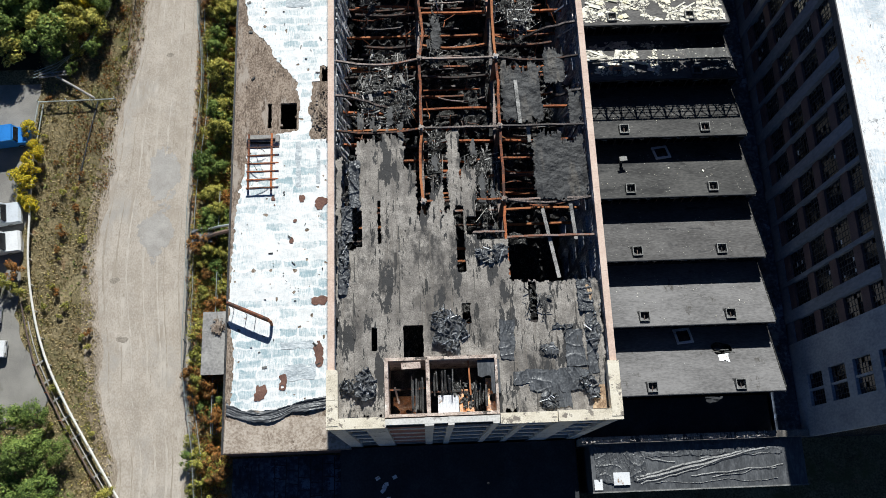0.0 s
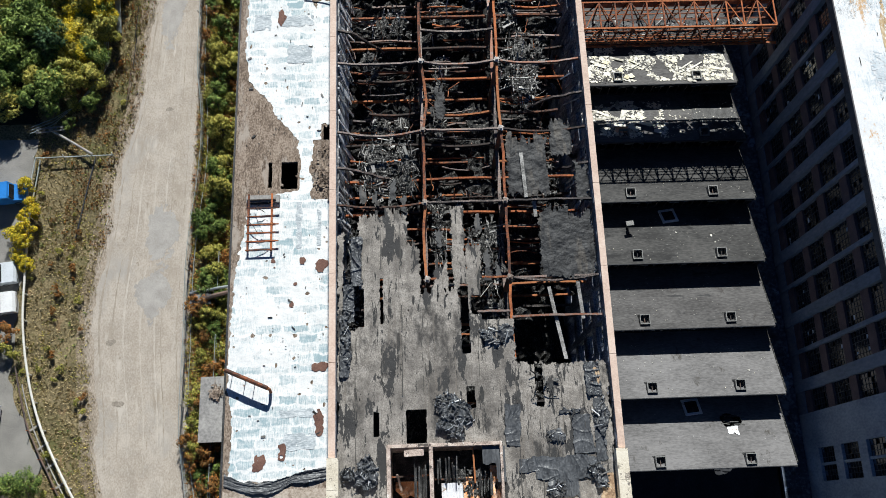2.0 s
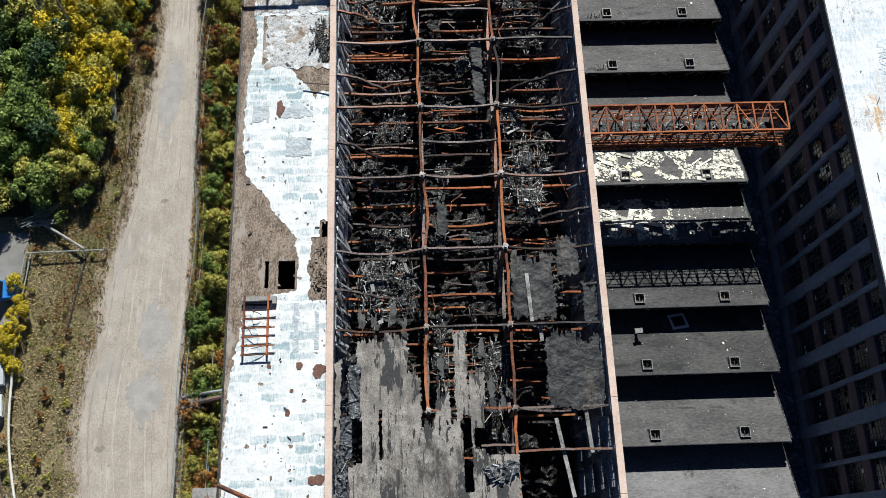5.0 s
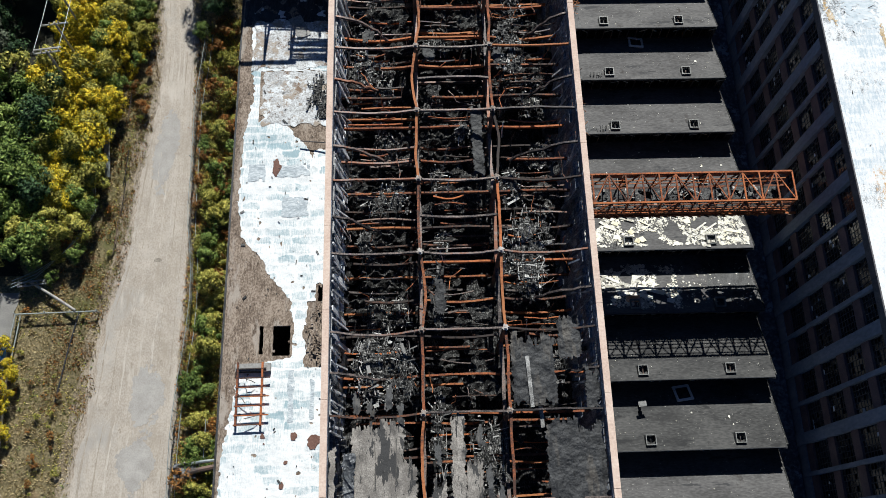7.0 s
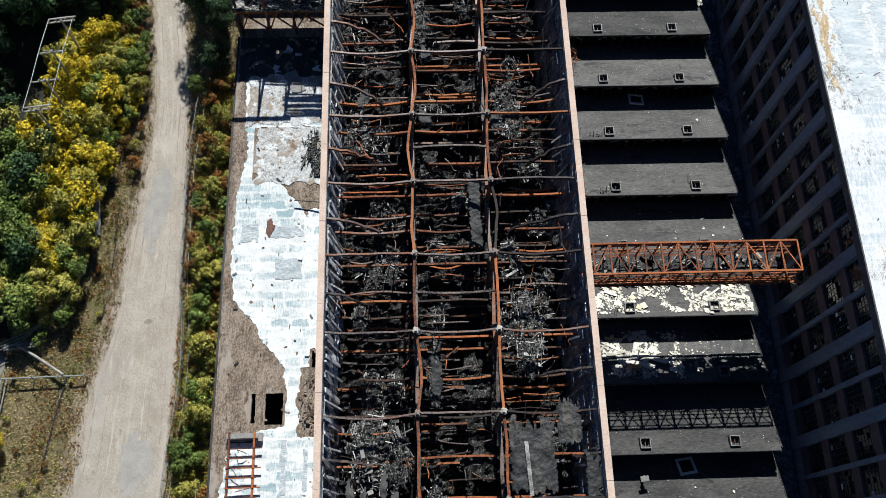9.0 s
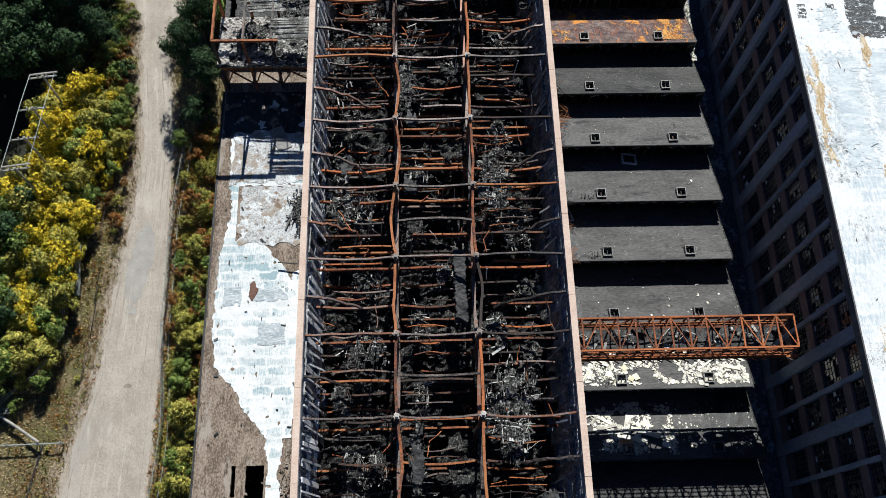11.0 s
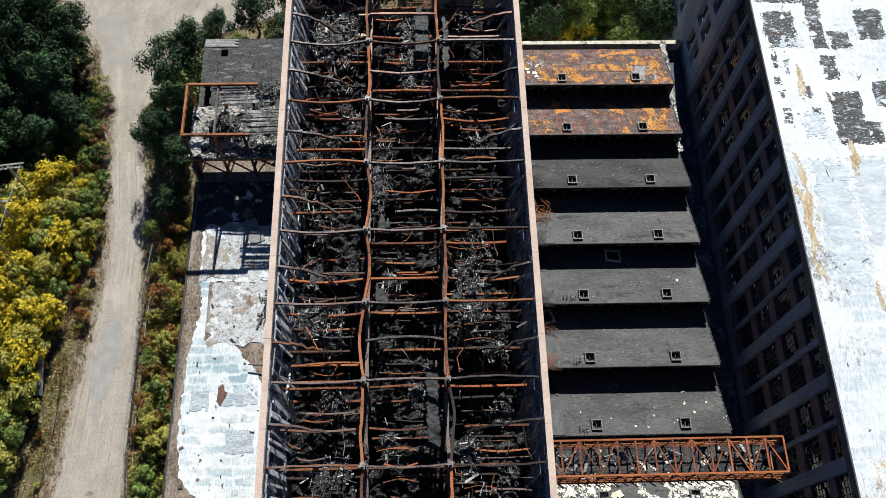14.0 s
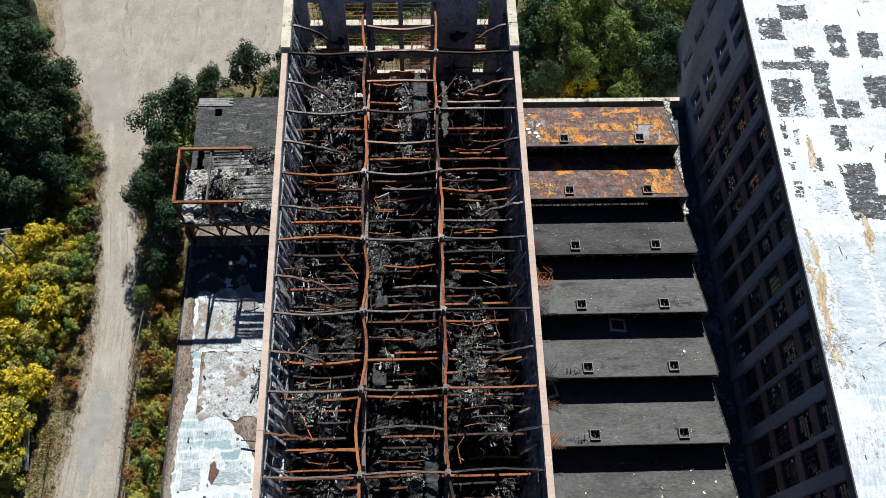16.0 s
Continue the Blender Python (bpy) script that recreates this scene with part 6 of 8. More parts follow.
bl = random.Random(8)
lit = Build()
for i in range(110):
    p = Vector((bl.uniform(BX0 + 0.5, BX1 - 0.3), bl.uniform(BY0 + 0.3, BY1 - 0.3), BZ0 + 0.34 + 0.1 * bl.random()))
    d = Vector((bl.gauss(0, 1), bl.gauss(0, 0.6), bl.gauss(0, 0.15))).normalized() * bl.choice((0.08, 0.15, 0.3, 0.6))
    lit.bar(p - d, p + d, bl.choice((0.05, 0.1, 0.25)), 0.03, (bl.gauss(0, 0.3), bl.gauss(0, 0.3), 1))
tagged(part("deck_litter", lit, FRAMEW, bridge, "pale scraps and boards on the bridge deck"), kind="stuff")

# ---- low hall on the other side ----
lhall = thing("low_hall", "low flat-roofed hall with a torn white roof coating", "factory")
LX0, LX1, LZ = -24.2, -11.34, 5.3
LHOLES = [(-18.9, -17.2, 34.7, 37.9), (-20.4, -20.0, 34.9, 37.9), (-14.4, -13.0, 40.6, 42.3)]
part("roof_deck", sheet(LX0, LX1, -0.4, 81.5, LZ, lambda x, y: not any(in_rect(x, y, h, 0.1, 2) for h in LHOLES), 0.2, 0.35, 0.02, 0.7, turns=0), BROWNROOF, lhall, "bare brown roof deck")
part("hall_wall", Build().box(LX0, LX0 + 0.3, -0.4, 88, 0, LZ - 0.36).box(LX0 + 0.3, LX1, -0.4, -0.1, 0, LZ - 0.36), BRICK, lhall)
part("roof_edge", Build().box(LX0 - 0.1, LX0 + 0.12, -0.45, 81.5, LZ - 0.5, LZ + 0.06), FELT, lhall)
part("hall_floor", Build().box(LX0 + 0.3, LX1, -0.1, 88, 0.02, 0.1), SOOTSHADE, lhall)
EDGE = [(2.5, -23.3), (4.8, -23.5), (8.3, -23.3), (14.8, -24.0), (23.5, -23.7), (33.3, -22.5), (34.0, -19.9), (34.6, -17.0), (37.7, -16.9), (40.2, -17.2), (44.6, -20.1), (48.4, -22.9), (52, -23.4), (60, -23.2), (62.5, -22.8), (66, -22.3), (68.7, -22.6), (80, -23.2)]


def coated(x, y):
    e = lerp(EDGE, y)[0]
    if x < e + 0.2 * jag(x, y, 1.1, 7) + 0.2 * jag(x, y * 0.5, 4.0, 8) or y < 3.6 + 0.4 * jag(x, y, 0.6, 3):
        return False
    if y > 60.5 + 2.5 * math.sin((x + 23) * 0.55) + 0.8 * jag(x, y, 1.0, 5) and y < 69.0 + 0.8 * jag(x, y, 0.9, 2) and x > -21.6:
        return False
    if jag(x, y, 1.6, 31) > 0.60 or any(in_rect(x, y, (h[0] - 0.2, h[1] + 0.2, h[2] - 0.2, h[3] + 0.2), 0.3, 2) for h in LHOLES):
        return False
    # Coating stops at the tower's shadow edge so the dark felt shows.
    if y > 75.4 + 0.6 * jag(x, y, 0.5, 3) + 0.4 * jag(x, y, 2.0, 4) and jag(x, y, 0.8, 17) + 0.5 * jag(x, y, 2.4, 19) < 0.45:
        return False
    return not (33.4 < y < 40.6 and x > -15.6 + 0.5 * jag(x, y, 0.8) + 0.3 * jag(x, y, 3.0, 4))


part("white_coating", sheet(-24.1, LX1, 2.5, 81.4, LZ + 0.03, coated, 0.13, 0.03, 0.03, 0.8, turns=1), WHITE_L, lhall, "white roof coating, torn and peeling")
PALEDECK = mat("pale_tan_deck", [(0.27, 0.215, 0.17), (0.40, 0.335, 0.275), (0.5, 0.43, 0.365)], 0.6, 0.95, 0.4, fine=8, grit=1.1, spots=[(0.5, 0.6, 0.66, (0.17, 0.13, 0.10))])
part("front_deck", sheet(-24.0, LX1, -0.3, 4.0, LZ + 0.012, lambda x, y: y < 3.0 + 0.4 * jag(x, y, 0.7), 0.2, 0.01, 0.02, 0.7), PALEDECK, lhall, "pale tan bare roof deck")
# Black felt laid over the tower's shadow area to deepen the shade.
part("burnt_deck", sheet(-23.9, LX1, 70.8, 81.4, LZ + 0.012, lambda x, y: y > 75.2 + 0.5 * jag(x, y, 0.7, 4), 0.2, 0.01, 0.03, 0.8), FELT, lhall, "scorched felt, black to deepen the tower's shadow")
PEELED = mat("peeled_grey_roof", [(0.30, 0.295, 0.29), (0.52, 0.525, 0.53), (0.66, 0.68, 0.69)], 0.6, 0.9, 0.5, fine=8, grit=1.0, spots=[(0.4, 0.52, 0.60, (0.36, 0.30, 0.245)), (0.7, 0.57, 0.61, (0.74, 0.77, 0.79)), (0.55, 0.57, 0.63, (0.22, 0.15, 0.105)), (1.3, 0.60, 0.66, (0.12, 0.09, 0.07))])
GREYP = mat("bluish_roof_patch", [(0.30, 0.345, 0.375), (0.46, 0.51, 0.545), (0.66, 0.70, 0.72)], 0.9, 0.8, 0.2, fine=6, grit=1.2, stretch=(0.5, 1.6, 1))
for q in ((-22.8, -20.2, 54.4, 57.1), (-19.6, -15.2, 54.9, 57.0), (-18.9, -15.4, 50.0, 53.0), (-18.5, -14.7, 6.4, 8.6), (-18.9, -14.8, 9.6, 11.0), (-17.5, -16.3, 27.5, 33.5), (-15.2, -14.2, 27.8, 33), (-21.6, -11.4, 61.5, 69.2), (-22.9, -11.4, 69.0, 76.2)):
    part("roof_patch", sheet(*q, LZ + (0.06 if q[2] == 69.0 else 0.056), lambda x, y: in_rect(x, y, (q[0] + 0.3, q[1] - 0.3, q[2] + 0.3, q[3] - 0.3), 0.7 if q[2] > 60 else 0.2, 0.9) and (q[2] > 60 or jag(x, y, 1.4, 3) > -0.35), 0.1, 0.006, 0.03, 0.8), GREYP if q[2] < 60 else PEELED, lhall, "grey patch on the roof coating")
REDP = mat("red_brown_stain_sheet", [(0.10, 0.05, 0.04), (0.16, 0.08, 0.06), (0.22, 0.12, 0.09)], 0.8, 0.9, 0.2)
for cx, cy, rx, ry in ((-19.3, 56.3, 0.55, 1.3), (-20.6, 5.6, 0.9, 1.0), (-18.2, 6.4, 0.45, 1.1), (-19.6, 26.4, 0.45, 0.7), (-14.3, 26.0, 0.8, 0.9), (-16.5, 26.5, 0.5, 0.45), (-14.5, 15.0, 0.9, 0.5), (-14.6, 9.2, 0.6, 1.5), (-17.2, 23.9, 0.3, 0.3), (-17.5, 21.7, 0.3, 0.35)):
    b = sheet(cx - rx, cx + rx, cy - ry, cy + ry, LZ + 0.085, lambda x, y: ((x - cx) / rx) ** 2 + ((y - cy) / ry) ** 2 < 0.6 + 0.9 * jag(x, y, 1.3, cx) + 0.6 * jag(x, y, 3.2, cx), 0.1, 0.02, 0.03, 0.8)
    part("bare_patch", b, REDP, lhall, "red-brown bare patch")
def torn_edge(x):
    t = (x + 23.6) / 9.4
    return 3.9 - 0.8 * math.sin(math.pi * min(1, t * 1.45)) + 0.4 * max(0, t - 0.66) * 3


b = sheet(-23.9, -13.8, 1.8, 5.6, lambda x, y: LZ + 0.1 + 0.3 * abs(jag(x * 0.22, (y - torn_edge(x)) * 3.2, 1.0, 5)) + 0.14 * abs(jag(x * 0.5, (y - torn_edge(x)) * 7, 1.0, 9)),
          lambda x, y: abs(y - torn_edge(x)) < 0.5 + 0.35 * jag(x, 2, 0.6) + 0.2 * jag(x, y, 2.2, 3), 0.09, 0.05, turns=1)
tagged(part("rolled_membrane", b, TARP), "bunched black roof membrane at the torn edge", "roof membrane")

# skylight ruin, frames and bits on that roof
rack = thing("skylight_frame", "rusted skeleton of a roof skylight", "skylight")
part("kerb", Build().box(-22.6, -19.0, 33.1, 33.9, LZ, LZ + 0.5), CONCRETE, rack)
for x in (-22.3, -19.8):
    part("rail", Build().bar((x, 27.5, LZ + 0.5), (x, 34.0, LZ + 0.6), 0.2, 0.18), BRIGHT, rack)
for i in range(7):
    yy = 27.6 + i * 0.95
    part("rib", Build().bar((-22.5, yy, LZ + 0.62), (-19.4 + 0.4 * (i % 2), yy + 0.05, LZ + 0.62), 0.11, 0.12), BRIGHT if i % 3 else RUST, rack)
for i in range(6):
    p = Vector((rng.uniform(-22, -19.6), rng.uniform(28, 33), LZ + 0.5))
    d = Vector((rng.gauss(0, 0.8), rng.gauss(0, 1), rng.uniform(0, 0.5)))
    part("bent_bar", Build().tube([p, p + d * 0.5 + Vector((0.1, 0, 0.1)), p + d], 0.04, 5), SOOT_STEEL, rack)
part("well", Build().box(-22.2, -19.9, 33.0, 33.09, LZ - 0.1, LZ + 0.4), SOOTSHADE, rack)
gate = thing("lying_pipe_frame", "thick rusted rail standing askew on thin legs", "pipe frame")
g0, g1 = Vector((-23.9, 14.7, LZ + 1.5)), Vector((-19.6, 12.75, LZ + 1.5))
part("top_rail", Build().tube([g0, g0.lerp(g1, 0.5) + Vector((0, 0, 0.05)), g1], 0.22, 8), BRIGHT, gate)
part("end_leg", Build().tube([g1, g1 + Vector((0.15, -0.1, -0.5)), g1 + Vector((0.1, -0.2, -1.45))], 0.16, 8, (0, 1, 0)), RUST, gate)
for t in (0.08, 0.4, 0.62):
    p = g0.lerp(g1, t)
    part("upright", Build().tube([p, p + Vector((0.1, -0.25, -1.5))], 0.035, 6, (0, 1, 0)), SOOT_STEEL, gate)
heap(-13.7, 37.0, LZ, 1.9, 3.4, 150, 1.0, BROWNROOF, 0.4, "heap of brown broken boards by the wall")
heap(-14.2, 65.5, LZ, 1.8, 3.0, 120, 1.0, CHAR, 0.5, "tangle of dark burnt laths by the wall")
heap(-18.5, 17.5, LZ + 0.03, 2.5, 3, 6, 0.6, CHAR, 0.02, "a few dark sticks on the white roof", bed=False)
rod = Build().tube([(-16.7, 59.4, LZ + 0.6), (-15, 59.2, LZ + 0.65), (-11.4, 58.7, LZ + 1.0)], 0.07, 6)
tagged(part("rod", rod, SOOT_STEEL), "bent dark rod sticking out of the wall", "rod")
bits = Build()
for i in range(110):
    x, y = rng.uniform(-23, -12), rng.uniform(5, 79)
    a, s = rng.uniform(0, 3.14), rng.choice((0.05, 0.08, 0.12, 0.24))
    d = Vector((math.cos(a), math.sin(a), 0)) * s
    bits.bar(Vector((x, y, LZ + 0.09)) - d, Vector((x, y, LZ + 0.09)) + d, s * rng.uniform(0.4, 1), 0.03)
tagged(part("roof_litter", bits, CHAR), "small dark scraps scattered on the white roof", "litter", kind="stuff")

# rear block and its stripped steel tower
rear = thing("rear_block", "burnt flat-roofed rear block with a stripped rusted steel tower", "factory")
RZ0 = 8.6
TOWERFLOOR = mat("burnt_tower_floor", [(0.012, 0.012, 0.012), (0.04, 0.039, 0.037), (0.13, 0.125, 0.118), (0.5, 0.48, 0.45)], 0.9, 0.9, 0.8, fine=5, grit=1.2)
REARROOF = mat("scorched_rear_roof", [(0.015, 0.015, 0.016), (0.045, 0.045, 0.046), (0.10, 0.098, 0.096)], 0.7, 0.8, 0.6, fine=6, grit=1.2, stretch=(0.8, 1.6, 1), spots=[(0.6, 0.57, 0.62, (0.17, 0.165, 0.16), (0.5, 2.0, 1)), (0.8, 0.58, 0.61, (0.012, 0.012, 0.012), (1.4, 0.6, 1)), (3.0, 0.66, 0.69, (0.35, 0.34, 0.32))])
part("roof", sheet(-24.0, LX1, 88.5, 99.2, RZ0, lambda x, y: not in_rect(x, y, (-22.0, -21.2, 96.7, 97.6), 0.05) and not in_rect(x, y, (-23.4, -22.7, 89.0, 92.5), 0.2), 0.2, 0.3, 0.05, 0.6, turns=0), REARROOF, rear, "burnt black roof with holes")
part("wall", Build().box(-24.0, -23.7, 81.6, 99.2, 0, RZ0 - 0.31).box(-23.7, LX1, 98.9, 99.2, 0, RZ0 - 0.31), BRICK, rear)
for i in range(5):
    part("board", Build().box(-24.0 + 0.02 * i, -20.0 - 0.4 * (i % 2), 98.0 + 0.22 * i, 98.18 + 0.22 * i, RZ0 + 0.05, RZ0 + 0.1), FRAME, rear)
part("tower_floor", sheet(-24.0, LX1, 81.7, 88.5, 10.2, lambda x, y: jag(x, y, 0.5, 2) > -0.3, 0.25, 0.3, 0.35, 1.2, turns=1), TOWERFLOOR, rear, "rubble-strewn pale floor")
part("rubble_floor", sheet(-23.9, -18.2, 81.8, 88.3, 10.45, lambda x, y: jag(x, y, 0.7, 5) + 0.5 * jag(x, y, 2.0, 6) > -0.12 + 0.12 * (x + 21), 0.11, 0.12, 0.2, 2.6, turns=1), FLAKEFLOOR, rear, "pale plaster rubble on the tower floor")
part("hall_deck", Build().box(-23.9, LX1, 81.52, 88.45, LZ - 0.3, LZ), BROWNROOF, rear)
TX = (-23.6, -20.3, -17.2, -13.0)
for x in TX:
    for yy in (82.0, 88.4):
        part("column", Build().ibeam([(x, yy, 0.3), (x, yy, 14.5)], 0.26, 0.26, 0.04, (0, 1, 0)), RUST, rear)
for yy in (82.0, 88.4):
    part("top_beam", Build().ibeam([(-23.7, yy, 14.5), (-16.5 if yy < 85 else -16.0, yy, 14.5)], 0.24, 0.34, 0.04), RUST, rear)
    part("low_beam", Build().ibeam([(-23.7, yy - 0.2, 9.75), (LX1, yy - 0.2, 9.75)], 0.22, 0.3, 0.04), RUST, rear)
for x in (-23.6,):
    part("top_beam", Build().ibeam([(x, 82.0, 14.5), (x, 88.4, 14.5)], 0.24, 0.34, 0.04), RUST, rear)
for x in TX[1:3]:
    part("top_beam", Build().ibeam([(x, 82.0, 14.3), (x, 88.4, 14.3)], 0.2, 0.3, 0.04), SOOT_STEEL, rear)
for x0, x1 in zip(TX, TX[1:]):
    part("brace", Build().bar((x0, 82.0, 10), (x1, 82.0, 6), 0.14, 0.14), RUST, rear)
    part("brace", Build().bar((x0, 82.0, 6), ((x0 + x1) / 2, 82.0, 10), 0.14, 0.14), RUST, rear)
for i in range(26):
    yy = 82.2 + 0.235 * i
    x0 = -17.3 if i < 13 else -20.5 + rng.uniform(-1, 2.5)
    if 13 <= i <= 16:
        continue
    part("roof_board", Build().bar((x0 + rng.uniform(-0.3, 0.6), yy, 14.55 - rng.random() * 0.25 - (0.4 if i > 13 else 0)), (LX1 - 0.1 - rng.uniform(0, 0.8), yy + rng.gauss(0, 0.05), 14.5), 0.2, 0.07), ASH, rear)
heap(-20.5, 85.2, 10.3, 2.3, 2.6, 40, 1.8, CHAR, 2.4, "charred timbers caught in the steel tower")
heap(-14.5, 87.6, 14.2, 2.4, 1.5, 70, 1.3, CHAR, 0.5, "charred laths on the tower roof")
heap(-15.0, 90.0, RZ0, 2.6, 1.8, 70, 1.3, CHAR, 0.4, "charred laths on the rear roof")
tagged(part("door_leaf", Build().bar((-17.9, 76.4, LZ + 0.12), (-16.6, 73.6, LZ + 0.12), 1.6, 0.06), CONCRETE), "pale door leaf lying on the roof", "door leaf")

# low roofs in front
fore = thing("front_annex", "dark flat annex roofs in the shade of the factory", "annex")
part("paved_yard", sheet(-24.2, -12.6, -16, -0.6, 0.2, lambda x, y: True, 0.4, 0.2, 0.03, 0.7), NAVY, fore, "cracked paved yard with its blue shade in the colour")
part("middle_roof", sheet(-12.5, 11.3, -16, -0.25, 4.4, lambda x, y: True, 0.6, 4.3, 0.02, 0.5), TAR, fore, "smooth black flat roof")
part("east_roof", Build().box(12.25, 33.4, -5.45, -0.96, 0, 7.0), TARP, fore, "grey flat roof under loose black sheeting")
part("roof_rim", Build().box(12.2, 33.45, -5.58, -5.45, 6.5, 7.1), FRAME, fore)
FOLD = mat("shiny_sheet_fold", [(0.03, 0.032, 0.036), (0.075, 0.079, 0.084), (0.2, 0.205, 0.21)], 1.2, 0.4, 0.5, grit=1.2)
for xa, ya, xb, yb, w in ((16.6, -4.6, 29.5, -1.9, 0.16), (16.3, -4.3, 22.0, -3.1, 0.12), (17.0, -4.9, 24.5, -3.2, 0.08), (21.5, -3.2, 31.0, -1.6, 0.14), (22.0, -4.3, 31.2, -3.6, 0.07), (24.0, -4.5, 30.5, -3.7, 0.05), (15.5, -2.0, 17.8, -4.4, 0.1), (16.2, -2.1, 20.5, -3.0, 0.08), (23.0, -2.7, 30.0, -2.3, 0.06)):
    pts = [(xa + (xb - xa) * i / 24, ya + (yb - ya) * i / 24 + 0.22 * jag(i * 0.3, xa, 1.0, ya), 7.02 + 0.1 * abs(jag(i * 0.4, ya, 1, xa))) for i in range(25)]
    part("sheet_fold", Build().sweep(pts, [(-w * 1.2, 0), (0, w * 0.6), (w * 1.2, 0)]), FOLD, fore)
rim = [(18.4 + 0.55 * i, -4.85 + 0.2 * jag(i * 0.35, 3, 1.0) + 0.12 * math.sin(i * 0.6), 7.03) for i in range(23)]
part("sheet_edge", Build().tube(rim, 0.04, 5), FOLD, fore)
crumpled(12.4, 17.8, -4.9, -1.2, 7.03, 0.09)
crumpled(12.4, 31.5, -2.6, -1.0, 7.03, 0.06)
tagged(part("white_board", Build().box(14.3, 15.9, -4.9, -3.7, 7.15, 7.21), TIN), "white board lying on black sheeting", "board")
tagged(part("white_board", Build().box(12.4, 13.2, -5.3, -4.3, 7.06, 7.12), TIN), "white board at the roof edge", "board")
cracks = Build()
for i in range(6):
    x = -19.8 + 1.25 * i
    cracks.bar((x, -0.8, 0.26), (x + rng.gauss(0, 0.1), -9.0, 0.26), 0.09, 0.03)
    for j in range(6):
        y = -1.4 - 1.35 * j - (0.6 if i % 2 else 0)
        cracks.bar((x, y, 0.262), (x + 1.25, y + rng.gauss(0, 0.08), 0.262), 0.08, 0.03)
for i in range(5):
    x = -23.6 + 0.7 * i
    cracks.bar((x, -1.0 - 2 * rng.random(), 0.26), (x + rng.gauss(0, 0.8), -3.5 - 3 * rng.random(), 0.26), 0.07, 0.03)
part("tar_joint", cracks, TAR, fore)
for i in range(6):
    x, y = rng.uniform(-9.5, -7.0), rng.uniform(-5.4, -3.2)
    tagged(part("white_scrap", Build().bar((x, y, 4.47), (x + 0.4, y + rng.gauss(0, 0.2), 4.47), 0.35, 0.04), TIN), "small white scrap on a black roof", "scrap", "white scraps")

# ---- trees, bushes, grass ----
def leafmat(name, cols):
    m = mat(name, cols, 0.8, 0.75, 0.0, island=0.55, each=0.15)
    m.node_tree.nodes["Principled BSDF"].inputs["Specular IOR Level"].default_value = 0.2
    return m


LEAF = {
    "dark": leafmat("dark_green_leaves", [(0.012, 0.03, 0.012), (0.036, 0.078, 0.032), (0.088, 0.158, 0.062)]),
    "green": leafmat("green_leaves", [(0.055, 0.098, 0.024), (0.15, 0.22, 0.05), (0.28, 0.355, 0.09)]),
    "grey": leafmat("grey_green_leaves", [(0.042, 0.054, 0.036), (0.090, 0.108, 0.072), (0.156, 0.180, 0.120)]),
    "yellow": leafmat("yellow_leaves", [(0.18, 0.185, 0.02), (0.55, 0.45, 0.028), (0.84, 0.60, 0.045)]),
    "olive": leafmat("olive_leaves", [(0.14, 0.155, 0.035), (0.34, 0.335, 0.072), (0.58, 0.5, 0.115)]),
    "orange": leafmat("orange_brown_leaves", [(0.110, 0.066, 0.022), (0.286, 0.132, 0.039), (0.462, 0.187, 0.044)]),
}
# Litter near black: the shade below the crowns is in its colour.
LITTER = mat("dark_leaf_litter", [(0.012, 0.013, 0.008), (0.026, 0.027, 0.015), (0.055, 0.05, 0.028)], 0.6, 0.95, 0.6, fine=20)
BARK = mat("grey_bark", [(0.05, 0.042, 0.035), (0.09, 0.08, 0.068), (0.15, 0.135, 0.12)], 2.0, 0.95, 0.5)


def plant(rg, high, wide, clumps, leaves, size, stem):
    """Trunk with limbs, and a crown of small leaves set in uneven clumps at the ends of the limbs."""
    tb, cb = Build(), Build()
    top = Vector((rg.gauss(0, 0.1) * wide, rg.gauss(0, 0.1) * wide, high * 0.62))
    if stem:
        for i in range(3):
            a, b = i / 3, (i + 1) / 3
            p, q = top * a, top * b
            tb.bar(p, q + Vector((0, 0, 0.02)), stem * (1.1 - 0.6 * a), stem * (1.1 - 0.6 * a), (0, 1, 0.1))
    for c in range(clumps):
        a, u = rg.uniform(0, 6.2832), rg.uniform(-0.35, 1)
        r = wide * math.sqrt(max(0.05, 1 - max(u, 0) ** 2)) * rg.uniform(0.35, 1.0)
        centre = Vector((math.cos(a) * r, math.sin(a) * r, high * 0.56 + u * high * 0.40))
        if stem:
            tb.bar(top * rg.uniform(0.35, 0.95), centre, stem * 0.28, stem * 0.28, (0.1, 0.2, 1))
        cr = wide * rg.uniform(0.2, 0.42)
        for i in range(leaves):
            d = Vector((rg.gauss(0, 1), rg.gauss(0, 1), rg.gauss(0, 0.75))).normalized()
            p = centre + d * cr * rg.uniform(0.55, 1.08) + Vector((0, 0, cr * 0.1))
            if p.z < 0.05:
                p.z = 0.05 + 0.3 * rg.random()
            nrm = (d + Vector((rg.gauss(0, 0.35), rg.gauss(0, 0.35), 0.3 + rg.gauss(0, 0.3)))).normalized()
            t = nrm.cross(Vector((rg.gauss(0, 1), rg.gauss(0, 1), rg.gauss(0, 1)))).normalized()
            w = nrm.cross(t)
            s = size * rg.uniform(0.6, 1.4)
            cb.add([p - t * s, p + w * s * 0.5 - nrm * s * 0.15, p + t * s, p - w * s * 0.5 - nrm * s * 0.15], [(0, 1, 2, 3)])
    return tb, cb


